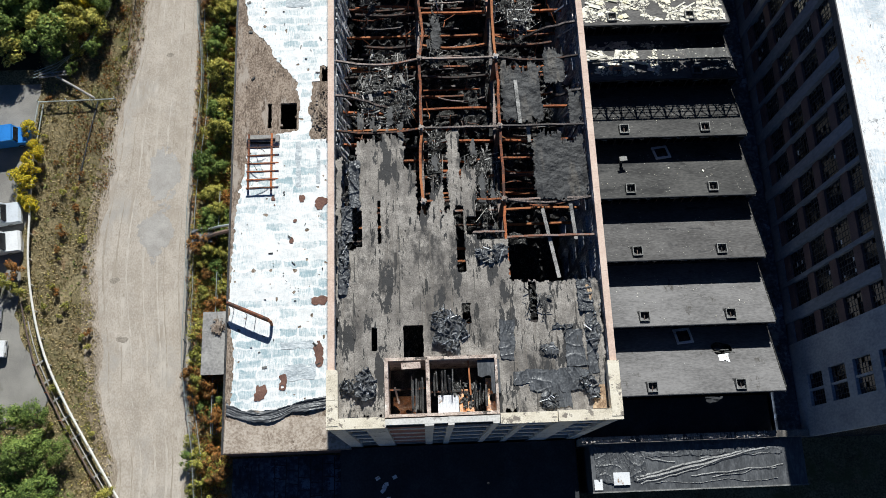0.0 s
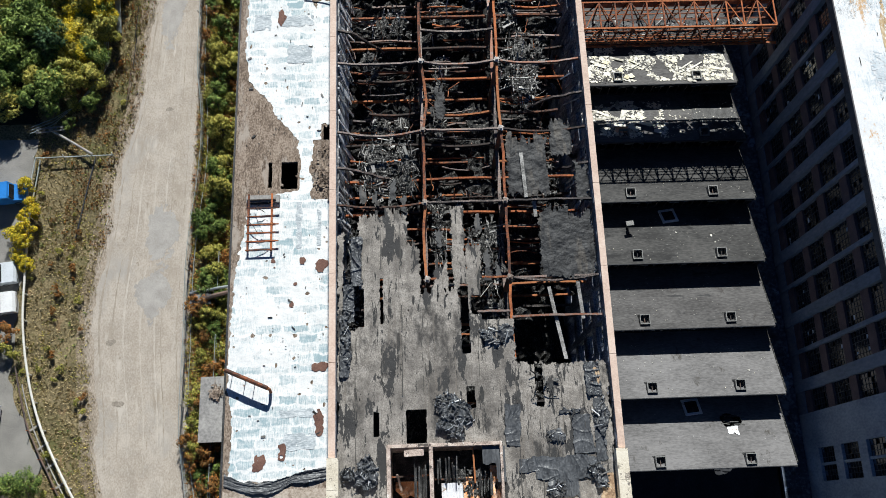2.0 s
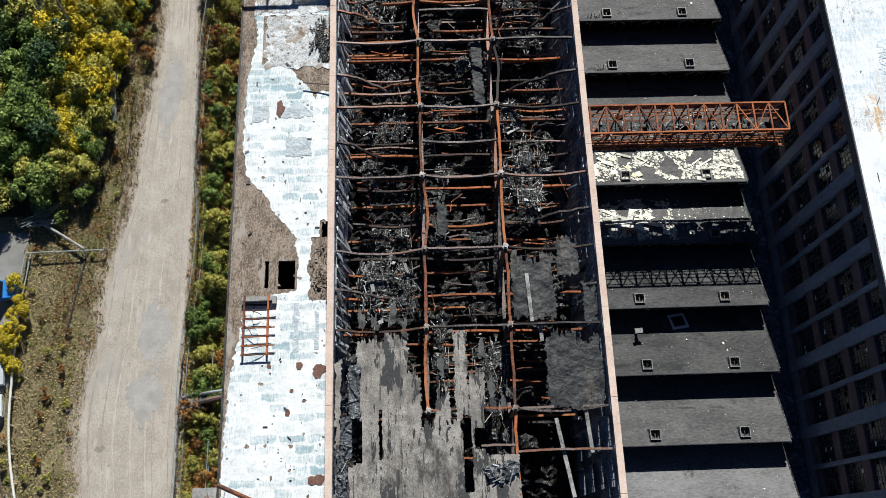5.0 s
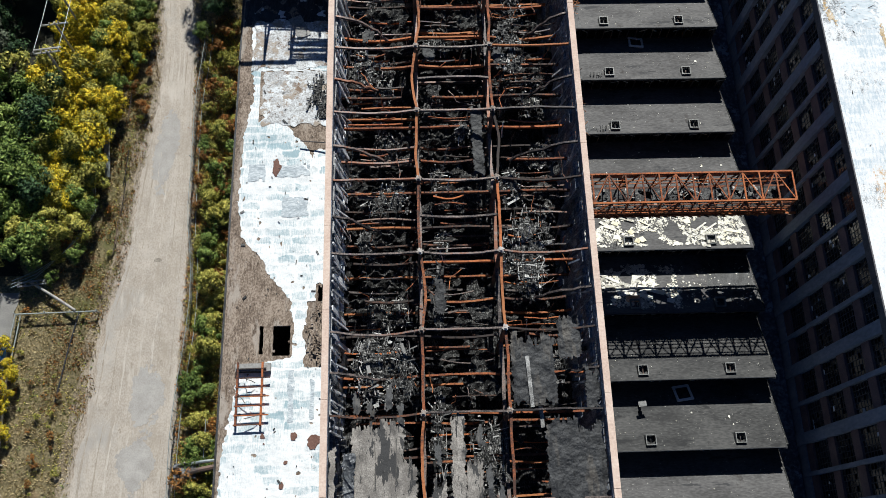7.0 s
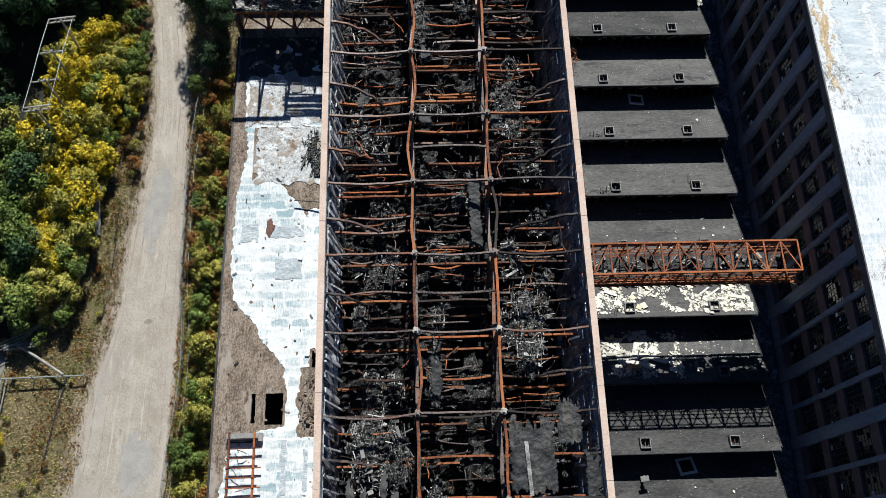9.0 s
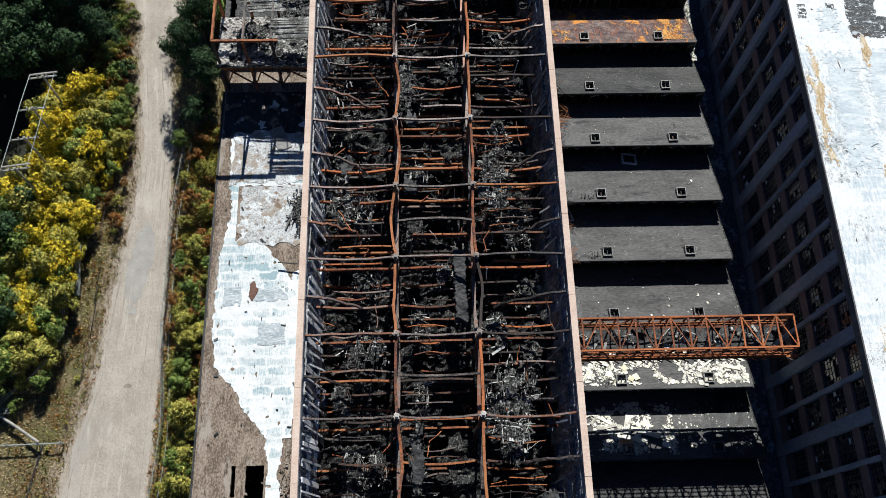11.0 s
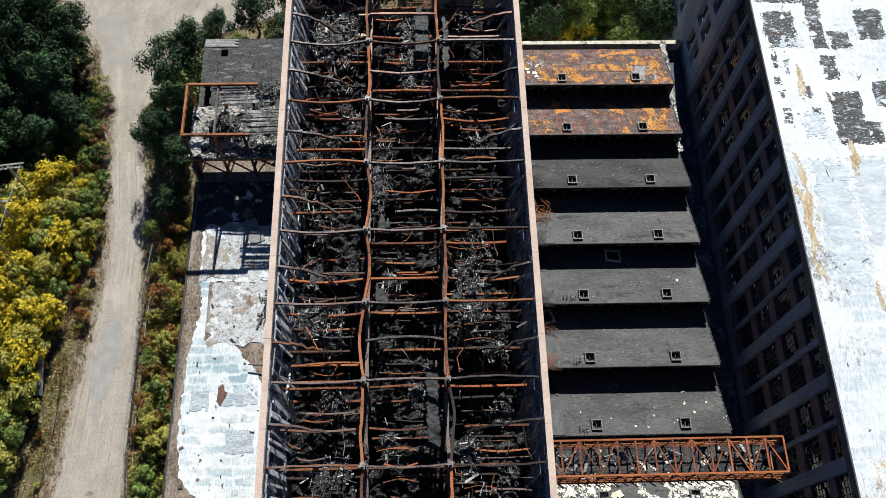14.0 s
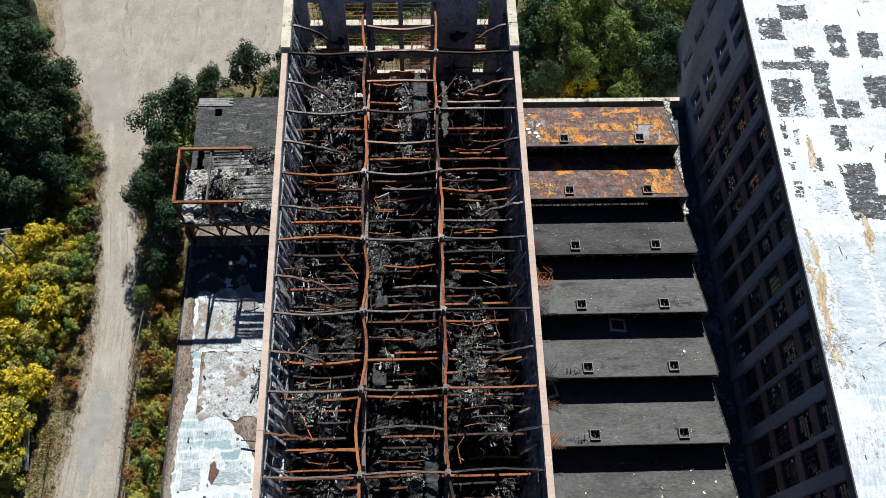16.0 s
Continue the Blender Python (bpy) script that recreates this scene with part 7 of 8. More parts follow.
pg = random.Random(11)
SHAPES = {"tree": [plant(pg, 8.0, 3.1, 28, 185, 0.16, 0.34) for i in range(4)],
          "small": [plant(pg, 4.2, 1.9, 24, 75, 0.16, 0.14) for i in range(4)],
          "bush": [plant(pg, 1.9, 1.25, 14, 60, 0.12, 0.06) for i in range(4)]}
LABEL = {"tree": "broad leafy tree with a %s crown", "small": "young tree with %s leaves", "bush": "rounded bush with %s leaves"}
WORD = {"dark": "dark green", "green": "fresh green", "grey": "grey-green", "yellow": "bright yellow autumn", "olive": "yellowish green", "orange": "orange-brown autumn"}
MESHES = {}


def grow(form, colour, x, y, s=1.0, z=0.0):
    i = pg.randrange(4)
    key = (form, colour, i)
    name = {"tree": "tree", "small": "young_tree", "bush": "bush"}[form]
    m = pose(x, y, z, 0, 0, pg.uniform(0, 360)) @ Matrix.Diagonal((s * pg.uniform(0.85, 1.15), s * pg.uniform(0.85, 1.15), s * pg.uniform(0.85, 1.2), 1))
    t = tagged(new(name), LABEL[form] % WORD[colour], "tree" if form != "bush" else "bush", "trees and bushes by the road")
    t.matrix_world = m
    if key not in MESHES:
        tb, cb = SHAPES[form][i]
        a, b = part("trunk", tb, BARK), part("crown", cb, LEAF[colour])
        MESHES[key] = (a.data, b.data)
        bpy.data.objects.remove(a)
        bpy.data.objects.remove(b)
    for nm, me in zip(("trunk", "crown"), MESHES[key]):
        o = new(nm, me)
        o.parent = t
    return t


def scatter(form, colours, n, x0, x1, y0, y1, lo, hi, gap=1.0, where=None):
    done, tries = [], 0
    while len(done) < n and tries < n * 30:
        tries += 1
        x, y = pg.uniform(x0, x1), pg.uniform(y0, y1)
        if (where and not where(x, y)) or any((x - a) ** 2 + (y - b) ** 2 < gap * gap for a, b in done):
            continue
        done.append((x, y))
        grow(form, pg.choice(colours), x, y, pg.uniform(lo, hi))


clear = lambda x, y: x < lerp(ROAD, y)[0] - (4.2 if y < 62 else 2.6 if y < 74 else 1.6)
# wood on the far side of the road
scatter("tree", ("dark",), 76, -84, -40.5, 84, 128, 0.85, 1.25, 3.5, lambda x, y: x < lerp(ROAD, y)[0] - 2.4 and (y > 89 or x < -50))
scatter("tree", ("dark", "dark", "dark", "grey"), 44, -84, -54, 50, 84, 0.75, 1.15, 4.0)
scatter("small", ("green", "green", "green", "olive"), 36, -59, -47.2, 47.5, 71, 0.8, 1.25, 2.0)
scatter("small", ("dark", "green", "green", "olive"), 22, -58, -45.5, 46, 72, 0.8, 1.3, 2.2)
scatter("small", ("yellow", "yellow", "yellow", "yellow", "olive", "green"), 66, -46.2, -39.8, 54, 84.5, 0.6, 1.0, 1.3, clear)
scatter("small", ("olive", "yellow", "olive", "green"), 16, -42, -36.8, 76, 84.5, 0.5, 0.75, 1.2, clear)
scatter("bush", ("olive", "green", "orange", "olive", "yellow"), 50, -41.5, -36.3, 64, 92, 0.45, 0.85, 0.8, lambda x, y: x < lerp(ROAD, y)[0] - 0.9)
scatter("small", ("yellow", "yellow", "olive"), 24, -48, -41.5, 60, 82, 0.75, 1.1, 1.5, clear)
scatter("small", ("green", "olive", "olive", "green"), 20, -47, -39.5, 47, 62, 0.5, 0.95, 2.0, clear)
scatter("bush", ("olive", "orange", "green", "grey"), 30, -47, -37, 44, 86, 0.5, 1.0, 1.2, clear)
scatter("tree", ("dark", "green", "green"), 10, -70, -55, 45, 53, 0.6, 0.9, 3.5)
scatter("bush", ("dark",), 72, -88, -42, 47, 128, 1.3, 2.0, 2.0, lambda x, y: x < lerp(ROAD, y)[0] - 4.5 and (x < -52 or y > 86))
# Dark sheet added to keep the gaps between trees shaded.
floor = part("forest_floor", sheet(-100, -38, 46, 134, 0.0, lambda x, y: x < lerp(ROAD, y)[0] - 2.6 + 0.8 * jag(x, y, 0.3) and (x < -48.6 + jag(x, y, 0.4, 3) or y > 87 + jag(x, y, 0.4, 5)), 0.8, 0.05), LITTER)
tagged(floor, "leaf litter coloured near black for the shade under the trees", "ground", kind="structure")
scatter("bush", ("green", "dark", "olive"), 24, -44, -36, 84, 106, 0.6, 1.1, 1.0, lambda x, y: lerp(ROAD, y)[0] - 3.6 < x < lerp(ROAD, y)[0] - 0.8)
# by the lot
scatter("small", ("yellow", "yellow", "olive"), 9, -49.6, -47.2, 26, 38, 0.35, 0.6, 1.0)
scatter("bush", ("olive", "orange", "olive", "olive"), 60, -48.2, -38.6, 1, 62, 0.16, 0.42, 0.7, lambda x, y: x < lerp(ROAD, y)[0] - 0.6 and not (4 < y < 44 and lot_in(x - 0.6, y)))
scatter("bush", ("orange", "olive"), 3, -49.5, -48, 18, 21, 0.7, 1.0, 1.0)
for x, y, q, c in ((-47.4, 3.4, 0.8, "green"), (-44.6, 4.2, 0.5, "green"), (-44.6, 0.4, 0.75, "green"), (-49.3, -0.6, 0.9, "dark"), (-46.6, -3.6, 0.85, "green"), (-43.0, -3.4, 0.7, "green"), (-51.5, 3.6, 0.8, "green"), (-52.0, -4.0, 0.9, "dark"),
                   (-42.3, 0.6, 0.45, "green"), (-41.2, -5.6, 0.65, "green"), (-45, -8, 0.8, "dark"), (-54.5, 0.5, 0.8, "dark"), (-50, -9, 0.8, "dark"), (-39.5, -9, 0.6, "dark")):
    grow("tree", c, x, y, q)
scatter("small", ("yellow", "olive"), 3, -39.5, -36.8, -6, -3.0, 0.45, 0.6, 1.0)
# strip between road fence and hall
scatter("bush", ("olive", "green", "olive", "orange", "olive", "orange"), 112, -28.8, -25.2, -6, 78, 0.5, 1.1, 0.7)
scatter("bush", ("orange", "orange", "olive", "olive"), 20, -29.4, -25.0, 53, 79, 0.5, 0.8, 0.9)
scatter("small", ("green", "green", "olive"), 9, -27.6, -25.6, 36, 56, 0.45, 0.75, 1.5)
scatter("small", ("olive", "green"), 7, -28.5, -26, 22, 34, 0.4, 0.6, 1.3)
for x, y, s, c in ((-29.0, 98, 1.0, "dark"), (-28.3, 92.5, 0.95, "dark"), (-29.6, 88.0, 0.92, "dark"), (-27.0, 85.5, 0.8, "dark"), (-26.6, 96.5, 0.85, "green"), (-27.8, 80.8, 0.6, "dark"), (-26.8, 101.5, 0.9, "dark"),
                   (-24.0, 104.5, 0.75, "dark"), (-19.5, 107.0, 0.8, "dark"), (-15.5, 104.5, 0.8, "dark"), (-21.5, 102.3, 0.6, "green"), (-14.3, 108.5, 0.7, "dark"), (-29.8, 77.0, 0.33, "green")):
    grow("tree", c, x, y, s)
scatter("bush", ("olive", "orange", "green"), 10, -27, -13, 100.8, 107, 0.6, 1.1, 1.3)
# behind the far end of the halls
scatter("tree", ("dark", "dark", "green"), 26, 9, 34, 104, 128, 0.7, 1.05, 3.4)
scatter("small", ("green", "olive", "dark", "yellow"), 18, 10, 33, 101.5, 110, 0.6, 1.0, 2.2, lambda x, y: not (28 < x < 32))
scatter("bush", ("green", "olive", "orange"), 14, -10, 34, 101.2, 106, 0.7, 1.1, 1.6)
scatter("tree", ("dark", "dark", "green"), 12, 26, 48, 109, 128, 0.7, 1.0, 3.4)
scatter("tree", ("dark", "green"), 14, -10, 10, 108, 128, 0.7, 1.0, 3.6)


def grass(n, x0, x1, y0, y1, m, where, high, label):
    b = Build()
    for i in range(n):
        x, y = pg.uniform(x0, x1), pg.uniform(y0, y1)
        if not where(x, y):
            continue
        for k in range(3):
            a = pg.uniform(0, 6.2832)
            h = high * pg.uniform(0.4, 1.2)
            lx, ly = math.cos(a), math.sin(a)
            w = 0.045 * pg.uniform(0.6, 1.5)
            r = pg.uniform(0, 0.2)
            px, py = x + lx * r, y + ly * r
            b.add([(px - ly * w, py + lx * w, -0.05), (px + ly * w, py - lx * w, -0.05), (px + lx * h * 0.8, py + ly * h * 0.8, h)], [(0, 1, 2)])
    return tagged(part("grass", b, m), label, "grass", kind="stuff")


STRAW = leafmat("dry_straw", [(0.2, 0.155, 0.065), (0.38, 0.295, 0.145), (0.54, 0.44, 0.25)])
verge = lambda x, y: not on_road(x, y) and (x < -24.5) and not (y < 44 and y > 4 and lot_in(x - 0.3, y))
grass(46000, -49, -24.4, -10, 106, STRAW, lambda x, y: verge(x, y) and jag(x, y, 0.25, 41) > -0.35, 0.2, "dry straw-coloured grass on the verges")
grass(14000, -49, -24.4, -10, 106, LEAF["olive"], lambda x, y: verge(x, y) and jag(x, y, 0.2, 43) > -0.05, 0.18, "yellowish weeds on the verges")
grass(7000, -49, -24.4, -10, 106, LEAF["green"], lambda x, y: verge(x, y) and jag(x, y, 0.2, 47) > 0.15, 0.24, "green weeds on the verges")
grass(9000, -44.5, -35.5, 30, 113, LEAF["orange"], lambda x, y: verge(x, y) and jag(x, y, 0.3, 51) > -0.1, 0.2, "brown autumn weeds along the road")
grass(9000, -29.6, -24.7, -6, 80, LEAF["olive"], lambda x, y: verge(x, y) and jag(x, y, 0.3, 61) > -0.2, 0.45, "yellowish brush between fence and hall")
grass(3200, -30.8, -24.6, -6, 80, LEAF["orange"], lambda x, y: verge(x, y), 0.5, "reddish weeds along the fence")

# ---- fences, poles, pipes ----
GALV = mat("galvanised_tube", [(0.30, 0.33, 0.32), (0.42, 0.46, 0.44), (0.52, 0.55, 0.53)], 1.0, 0.45, 0.1, 0.5)
WOODG = mat("weathered_pole_wood", [(0.20, 0.19, 0.175), (0.33, 0.315, 0.29), (0.46, 0.445, 0.42)], 1.5, 0.9, 0.4)
FENCE = [(-6, -27.6), (-3, -27.9), (11, -29.7), (26, -29.9), (43, -29.0), (54, -29.9), (66, -30.1), (78, -29.4)]
fence = thing("road_fence", "leaning galvanised pipe fence with wires along the road", "fence")
ys = [-6 + 3.0 * i for i in range(29)]
pts = [Vector((lerp(FENCE, y)[0], y, 0)) for y in ys]
for p in pts:
    part("post", Build().tube([p, p + Vector((pg.gauss(0, 0.12), pg.gauss(0, 0.1), 1.9))], 0.05, 6, (0, 1, 0)), GALV, fence)
for off, z, r in ((0.0, 1.85, 0.045), (0.0, 0.9, 0.02), (0.45, 0.25, 0.05), (0.0, 1.4, 0.015)):
    part("rail", Build().tube([p + Vector((off + 0.1 * jag(p.y, z, 0.3), 0, z + 0.15 * jag(p.y, 3, 0.2))) for p in pts], r, 5), GALV, fence)
net = Build()
for i in range(len(pts) - 1):
    for j in range(10):
        p = pts[i].lerp(pts[i + 1], j / 10)
        net.bar(p + Vector((0, 0, 0.1)), p + Vector((0.05, 0, 1.8)), 0.012, 0.012)
part("netting", net, GALV, fence)
for a, b in ((10.5, 19.5), (25, 29), (2, 8)):
    f = thing("inner_fence", "short galvanised rail fence beside the hall", "fence", "hall fences")
    for yy in np.arange(a, b + 0.1, 1.5):
        part("post", Build().tube([(-26.3, yy, 0), (-26.3, yy, 1.7)], 0.045, 6, (0, 1, 0)), GALV, f)
    for z in (0.9, 1.7):
        part("rail", Build().tube([(-26.3, a, z), (-26.3, (a + b) / 2, z), (-26.3, b, z)], 0.045, 6), GALV, f)
    part("second_rail", Build().tube([(-26.0, a, 0.4), (-26.05, b, 0.5)], 0.045, 6), GALV, f)

WPIPE = mat("white_painted_pipe", [(0.55, 0.53, 0.48), (0.68, 0.66, 0.6), (0.76, 0.74, 0.7)], 1.0, 0.6, 0.1, spots=[(1.5, 0.6, 0.66, (0.3, 0.22, 0.15))])
WEST = [(-8, -33.2), (-1.6, -37.4), (6.7, -42.6), (12.4, -45.4), (20.8, -47.5), (26.5, -47.8), (36, -48.2)]


def curve(rows, y):
    a = [r[0] for r in rows]
    c = [r[1] for r in rows]
    return float(np.interp(y, a, c))


barrier = thing("pipe_barrier", "long curved white pipe barrier on low posts", "barrier")
bys = np.arange(-8, 36.1, 1.0)
smooth = [sum(curve(WEST, min(36, max(-8, y + d))) for d in (-3, -1.5, 0, 1.5, 3)) / 5 for y in bys]
part("rail", Build().tube([(x, y, 0.95) for x, y in zip(smooth, bys)], 0.13, 8), WPIPE, barrier)
for i in range(0, len(bys), 3):
    part("post", Build().tube([(smooth[i], bys[i], -0.05), (smooth[i], bys[i], 0.9)], 0.09, 6, (0, 1, 0)), WPIPE, barrier)
old = thing("rusted_rail", "collapsed rusted rail and boards behind the barrier", "rail")
part("rail", Build().tube([(x - 1.5 + 0.15 * jag(y, 1, 0.4), y, 0.4 + 0.15 * jag(y, 2, 0.5)) for x, y in zip(smooth[2:26], bys[2:26])], 0.09, 6), SOOT_STEEL, old)
part("rail", Build().tube([(x - 1.1, y, 0.15) for x, y in zip(smooth[2:24], bys[2:24])], 0.07, 6), WOODG, old)
for i in range(3, 26, 3):
    part("stake", Build().tube([(smooth[i] - 1.5, bys[i], 0), (smooth[i] - 1.6, bys[i], 1.0)], 0.05, 6, (0, 1, 0)), RUST, old)
for i in range(8):
    k = 4 + 2 * i
    part("board", Build().bar((smooth[k] - 1.6, bys[k], 0.2), (smooth[k] - 0.5, bys[k] + 0.8, 0.15), 0.2, 0.05), WOODG, old)

yard = thing("yard_fence", "bent galvanised fence frame with sagging netting", "fence")
for a, b in (((-48.3, 41.2, 0.9), (-39.3, 41.4, 0.8)), ((-48.2, 41.2, 0.9), (-48.7, 34.0, 0.9)), ((-47.9, 41.2, 0.3), (-48.3, 35.0, 0.3))):
    part("rail", Build().tube([a, [(p + q) / 2 for p, q in zip(a, b)], b], 0.08, 6), GALV, yard)
for p in ((-48.3, 41.2), (-45, 41.3), (-42.2, 41.3), (-39.4, 41.4), (-48.5, 37.5)):
    part("post", Build().tube([(*p, 0), (p[0], p[1] + 0.1, 1.2)], 0.06, 6, (0, 1, 0)), GALV, yard)
for i in range(3):
    part("sagging_wire", Build().tube([(-49, 44.2 + 0.4 * i, 1.2), (-46.5, 45.4 + 0.4 * i, 1.0), (-44.2, 47.9, 0.9), (-42.3 + 0.2 * i, 50.5, 1.0), (-41.1 + 0.2 * i, 53.3, 1.1), (-41.5 + 0.2 * i, 60.4, 2.2)], 0.04, 5), GALV, yard)
pole = thing("fallen_pole", "fallen utility pole with double crossarms", "utility pole")
part("shaft", Build().tube([(-41.7, 41.5, 0.9), (-44.3, 43.2, 0.8), (-47.0, 44.9, 0.8)], 0.15, 8), WOODG, pole)
for d in (0.0, 0.45):
    part("crossarm", Build().bar((-48.4, 44.35 + d, 1.0), (-45.2, 44.7 + d, 1.0), 0.15, 0.15), WOODG, pole)
for i in range(5):
    part("insulator", Build().tube([(-48.2 + 0.7 * i, 44.5 + 0.08 * i, 1.05), (-48.2 + 0.7 * i, 44.5 + 0.08 * i, 1.4)], 0.09, 8, (0, 1, 0)), FRAME, pole)
cable = Build().tube([(-41.6, 41.5, 0.06), (-42.3, 37, 0.06), (-43.0, 31.5, 0.06)], 0.09, 6)
tagged(part("ground_cable", cable, TAR), "dark cable lying in the grass", "cable")
tops = ((-43.9, 81.4, 9.0), (-44.4, 77.2, 9.0), (-44.7, 73.4, 9.0), (-45.1, 69.6, 9.0))
for i, (x, y, z) in enumerate(tops):
    up = thing("utility_pole", "grey wooden utility pole with %s among the trees" % ("a double crossarm" if i in (0, 3) else "one crossarm"), "utility pole", "line poles")
    part("shaft", Build().tube([(x, y, 0), (x, y, z * 0.5), (x + 0.03, y, z + 0.3)], 0.13, 8, (0, 1, 0)), WOODG, up)
    for d in ((0.0, 0.5) if i in (0, 3) else (0.0,)):
        part("crossarm", Build().bar((x - 1.5, y - 0.25 + d, z), (x + 1.5, y + 0.15 + d, z), 0.15, 0.16), WOODG, up)
    for o in (-1.35, -0.5, 0.5, 1.35):
        part("insulator", Build().tube([(x + o, y - 0.05 + 0.13 * o, z + 0.1), (x + o, y - 0.05 + 0.13 * o, z + 0.4)], 0.08, 8, (0, 1, 0)), FRAME, up)
for o in (-1.35, 1.35):
    tagged(part("line_wire", Build().tube([(x + o, y, z + 0.35) for x, y, z in tops], 0.03, 5), GALV), "thin wire slung from pole to pole", "wire", "line wires")
stay = thing("leaning_fence_end", "leaning length of chain fence with a bent top tube", "fence")
part("tube", Build().tube([(-40.0, 58.0, 0.3), (-39.9, 60.5, 1.2), (-39.8, 63.5, 2.2)], 0.07, 6), GALV, stay)
part("net_panel", sheet(-40.5, -39.8, 58, 62.5, lambda x, y: 0.3 + 0.35 * (y - 58), lambda x, y: True, 0.3, 0.02, 0.1, 1), GALV, stay)
for y0 in (48, 53, 57, 66, 70):
    p = Vector((-38.6 + pg.gauss(0, 0.3), y0, 0))
    tagged(part("dark_stake", Build().tube([p, p + Vector((0.3, 2.5, 0.5)), p + Vector((0.5, 4.2, 0.9))], 0.05, 5), SOOT_STEEL), "dark leaning stake in the weeds", "stake", "old stakes")

# ---- shed and junk by the hall ----
shed = thing("concrete_lean_to", "low grey concrete lean-to with rubble on its roof", "shed")
part("roof", sheet(-27.4, -24.45, 8.0, 14.8, 2.5, lambda x, y: True, 0.3, 0.25, 0.03, 0.7), CONCRETE, shed)
part("body", Build().box(-27.2, -24.5, 8.2, 14.6, 0, 2.24), CONCRETE, shed)
heap(-25.6, 13.2, 2.5, 0.8, 1.0, 40, 0.4, BROWNROOF, 0.25, "brick and board rubble on the lean-to roof")
junk = thing("broken_pipe_bridge", "broken dark pipe bridge between fence and hall", "pipe bridge")
part("pipe", Build().tube([(-29.2, 23.3, 0.9), (-26.5, 23.8, 1.9), (-24.3, 24.1, 2.4)], 0.28, 8), SOOT_STEEL, junk)
part("pipe", Build().tube([(-28.4, 24.4, 1.2), (-26.2, 24.6, 2.1), (-24.3, 24.7, 2.5)], 0.16, 8), GALV, junk)
for x in (-28.2, -26.8, -25.2):
    part("trestle", Build().bar((x, 23.6, 0), (x, 24.6, 1.8), 0.12, 0.12), WOODG, junk)
part("cover", sheet(-29.3, -27.0, 23.0, 24.5, 1.6, lambda x, y: True, 0.15, 0.03, 0.3, 1.3), TARP, junk, "crumpled black cover")

# ---- parked vehicles ----
TYRE = mat("black_rubber", [(0.015, 0.015, 0.015), (0.025, 0.025, 0.025), (0.035, 0.035, 0.035)], 3, 0.8, 0.1)
CGLASS = mat("dark_car_glass", [(0.01, 0.012, 0.015), (0.02, 0.022, 0.025), (0.03, 0.032, 0.035)], 1, 0.08, 0.0)


def paint(name, c):
    return mat(name, [tuple(v * 0.85 for v in c), c, tuple(min(1, v * 1.08) for v in c)], 0.6, 0.28, 0.0)


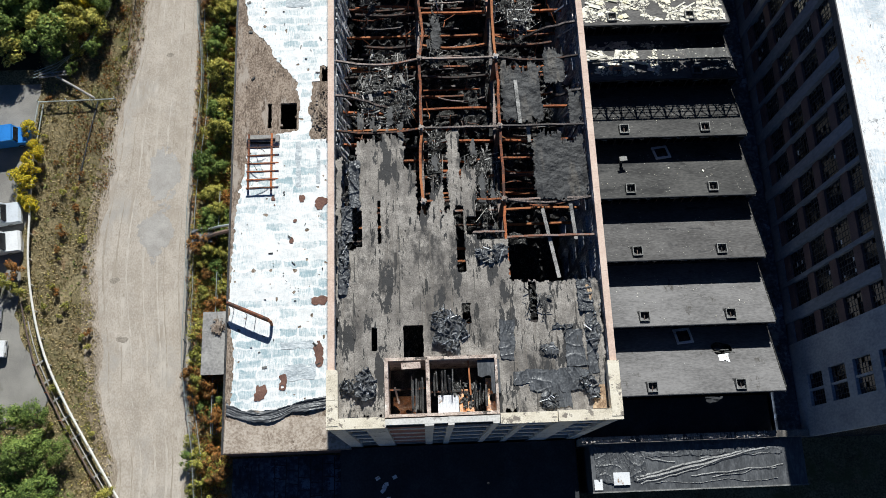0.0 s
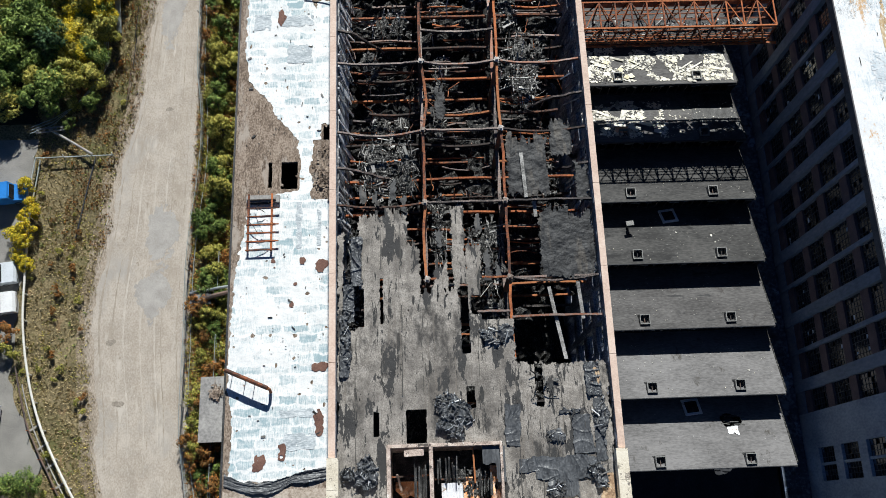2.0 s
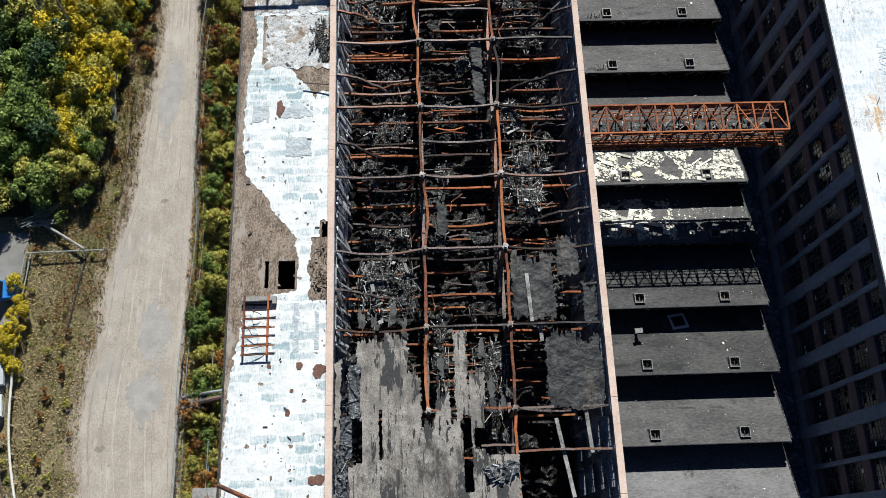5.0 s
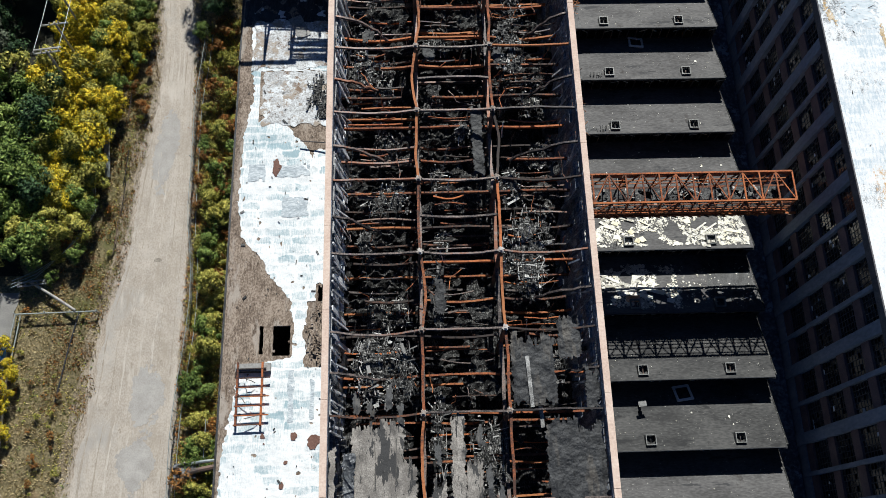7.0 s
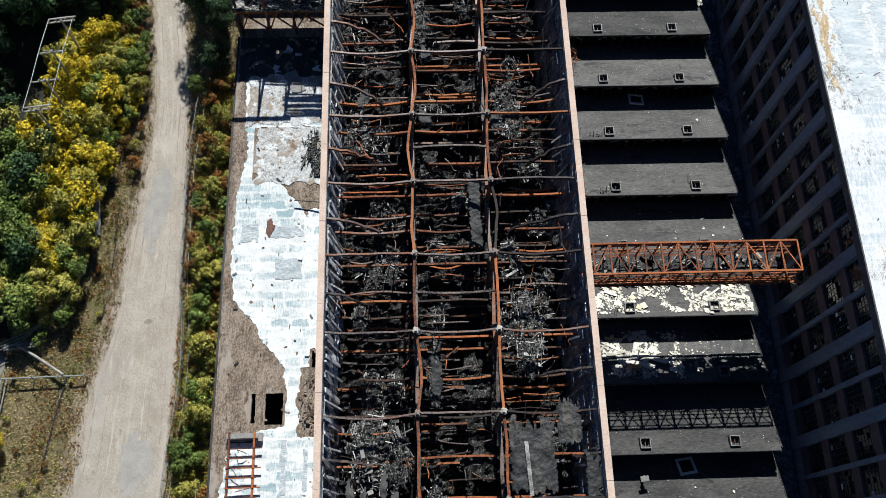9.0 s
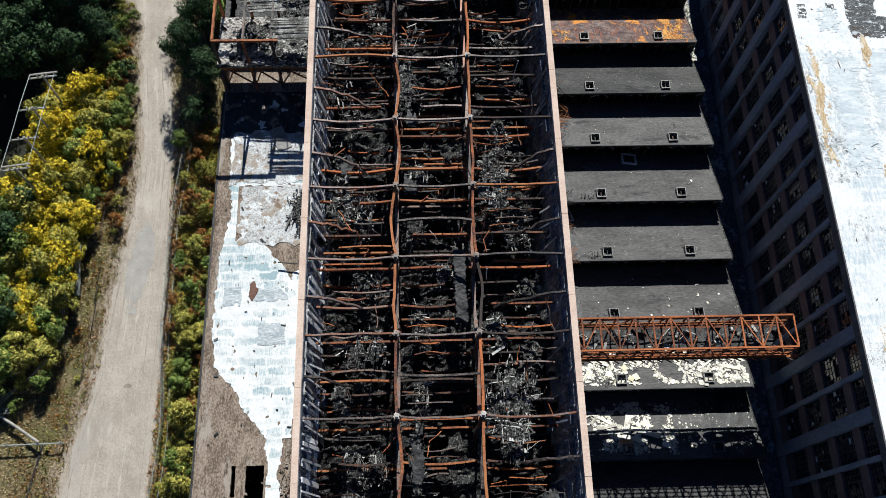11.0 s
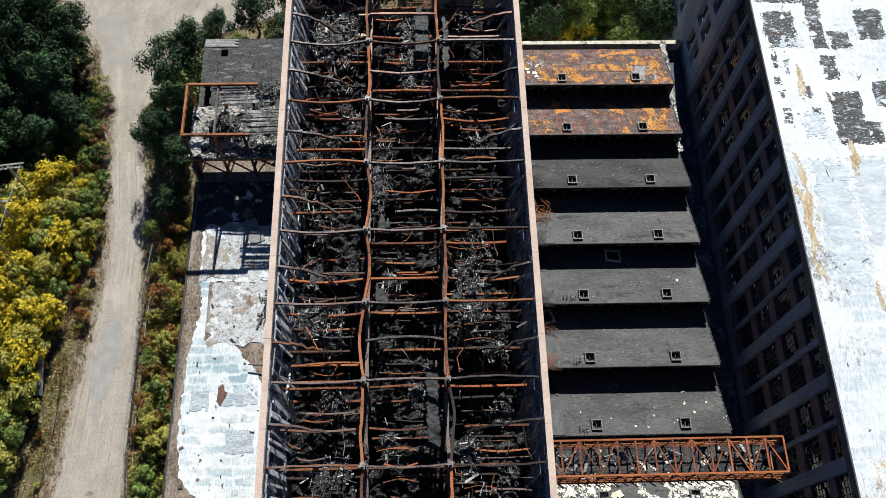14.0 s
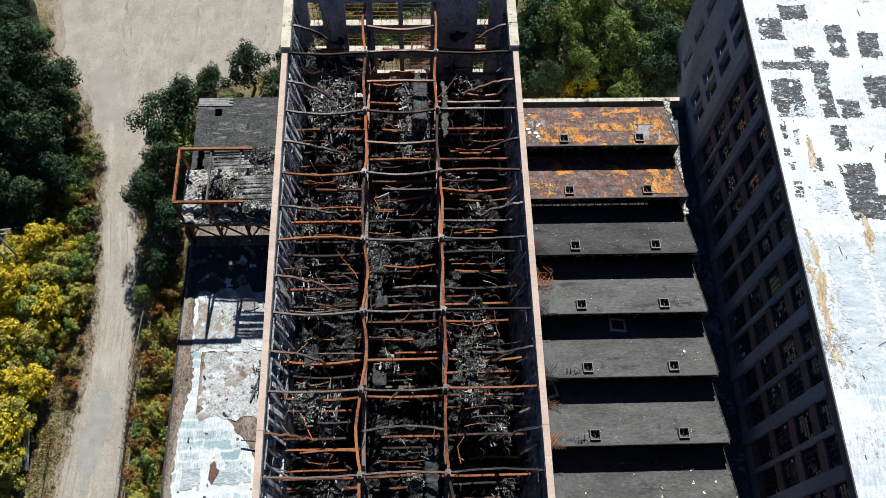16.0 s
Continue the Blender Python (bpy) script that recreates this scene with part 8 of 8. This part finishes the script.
def vehicle(name, label, cx, cy, length, width, prof, glassp, m, turn):
    """prof: the side outline as shares of length and metres of height; the glass house sits on it."""
    v = thing(name, label, "car" if name == "car" else "truck", "parked vehicles")
    w = width / 2
    b = Build()
    n = len(prof)
    rows = [(-w, 0.0), (-w * 0.97, 0.06), (w * 0.97, 0.06), (w, 0.0)]
    for yy, up in rows:
        b.v += [((t - 0.5) * length, yy, h + (up if h > 0.5 else 0)) for t, h in prof]
    for r in range(3):
        for i in range(n):
            j = (i + 1) % n
            b.f.append((r * n + i, r * n + j, (r + 1) * n + j, (r + 1) * n + i))
    b.f.append(tuple(range(n)))
    b.f.append(tuple(reversed(range(3 * n, 4 * n))))
    part("body", b, m, v)
    g = Build()
    k = len(glassp)
    for yy in (-w * 0.86, w * 0.86):
        g.v += [((t - 0.5) * length, yy * (0.86 if h > 1.3 else 1.0), h) for t, h in glassp]
    for i in range(k):
        g.f.append((i, (i + 1) % k, (i + 1) % k + k, i + k))
    g.f += [tuple(reversed(range(k))), tuple(range(k, 2 * k))]
    part("glass_house", g, CGLASS, v, "dark windows")
    hi = [h for t, h in glassp if h == max(q[1] for q in glassp)][0]
    ts = [t for t, h in glassp if h == hi]
    part("roof_panel", Build().box((min(ts) - 0.5) * length, (max(ts) - 0.5) * length, -w * 0.74, w * 0.74, hi + 0.004, hi + 0.05), m, v)
    for t in (0.19, 0.8):
        for s in (-1, 1):
            wheel = part("tyre", Build().tube([((t - 0.5) * length, s * (w - 0.22), 0.33), ((t - 0.5) * length, s * (w + 0.01), 0.33)], 0.33, 14), TYRE, v)
            part("rim", Build().tube([((t - 0.5) * length, s * (w - 0.1), 0.33), ((t - 0.5) * length, s * (w + 0.03), 0.33)], 0.19, 10), FRAME, wheel)
    for s in (-1, 1):
        part("headlight", Build().box(length * 0.485, length * 0.503, s * w * 0.7 - 0.18, s * w * 0.7 + 0.18, 0.62, 0.76), FRAME, v, "clear headlight")
    v.matrix_world = pose(cx, cy, 0.02, 0, 0, turn)
    return v


CARP = [(0.0, 0.3), (0.0, 0.85), (0.1, 0.95), (0.7, 0.92), (0.97, 0.75), (1.0, 0.55), (1.0, 0.3)]
CARG = [(0.06, 0.93), (0.2, 1.42), (0.55, 1.44), (0.72, 0.91)]
vehicle("car", "white sedan parked on the gravel lot", -51.2, 11.9, 4.5, 1.8, CARP, CARG, paint("white_car_paint", (0.72, 0.73, 0.74)), 0)
vehicle("car", "silver sedan parked on the gravel lot", -52.2, 15.7, 4.5, 1.8, CARP, CARG, paint("silver_car_paint", (0.5, 0.52, 0.54)), 2)
vehicle("car", "pale grey sedan parked on the gravel lot", -52.7, 18.9, 4.5, 1.8, CARP, CARG, paint("grey_car_paint", (0.56, 0.58, 0.6)), -2)
VANP = [(0.0, 0.4), (0.0, 2.1), (0.72, 2.15), (0.76, 1.25), (0.97, 1.1), (1.0, 0.8), (1.0, 0.4)]
VANG = [(0.68, 1.3), (0.7, 1.95), (0.745, 1.95), (0.8, 1.2)]
vehicle("van", "bright blue van parked on the lot", -51.6, 36.7, 5.6, 2.1, VANP, VANG, paint("blue_van_paint", (0.03, 0.22, 0.62)), 6)
vehicle("box_truck", "white box truck parked on the lot", -52.0, 23.6, 7.0, 2.4, VANP, VANG, paint("white_truck_paint", (0.75, 0.76, 0.76)), 8)
vehicle("box_truck", "white box truck parked on the lot", -52.3, 27.0, 7.0, 2.4, VANP, VANG, paint("dull_truck_paint", (0.6, 0.64, 0.68)), 8)
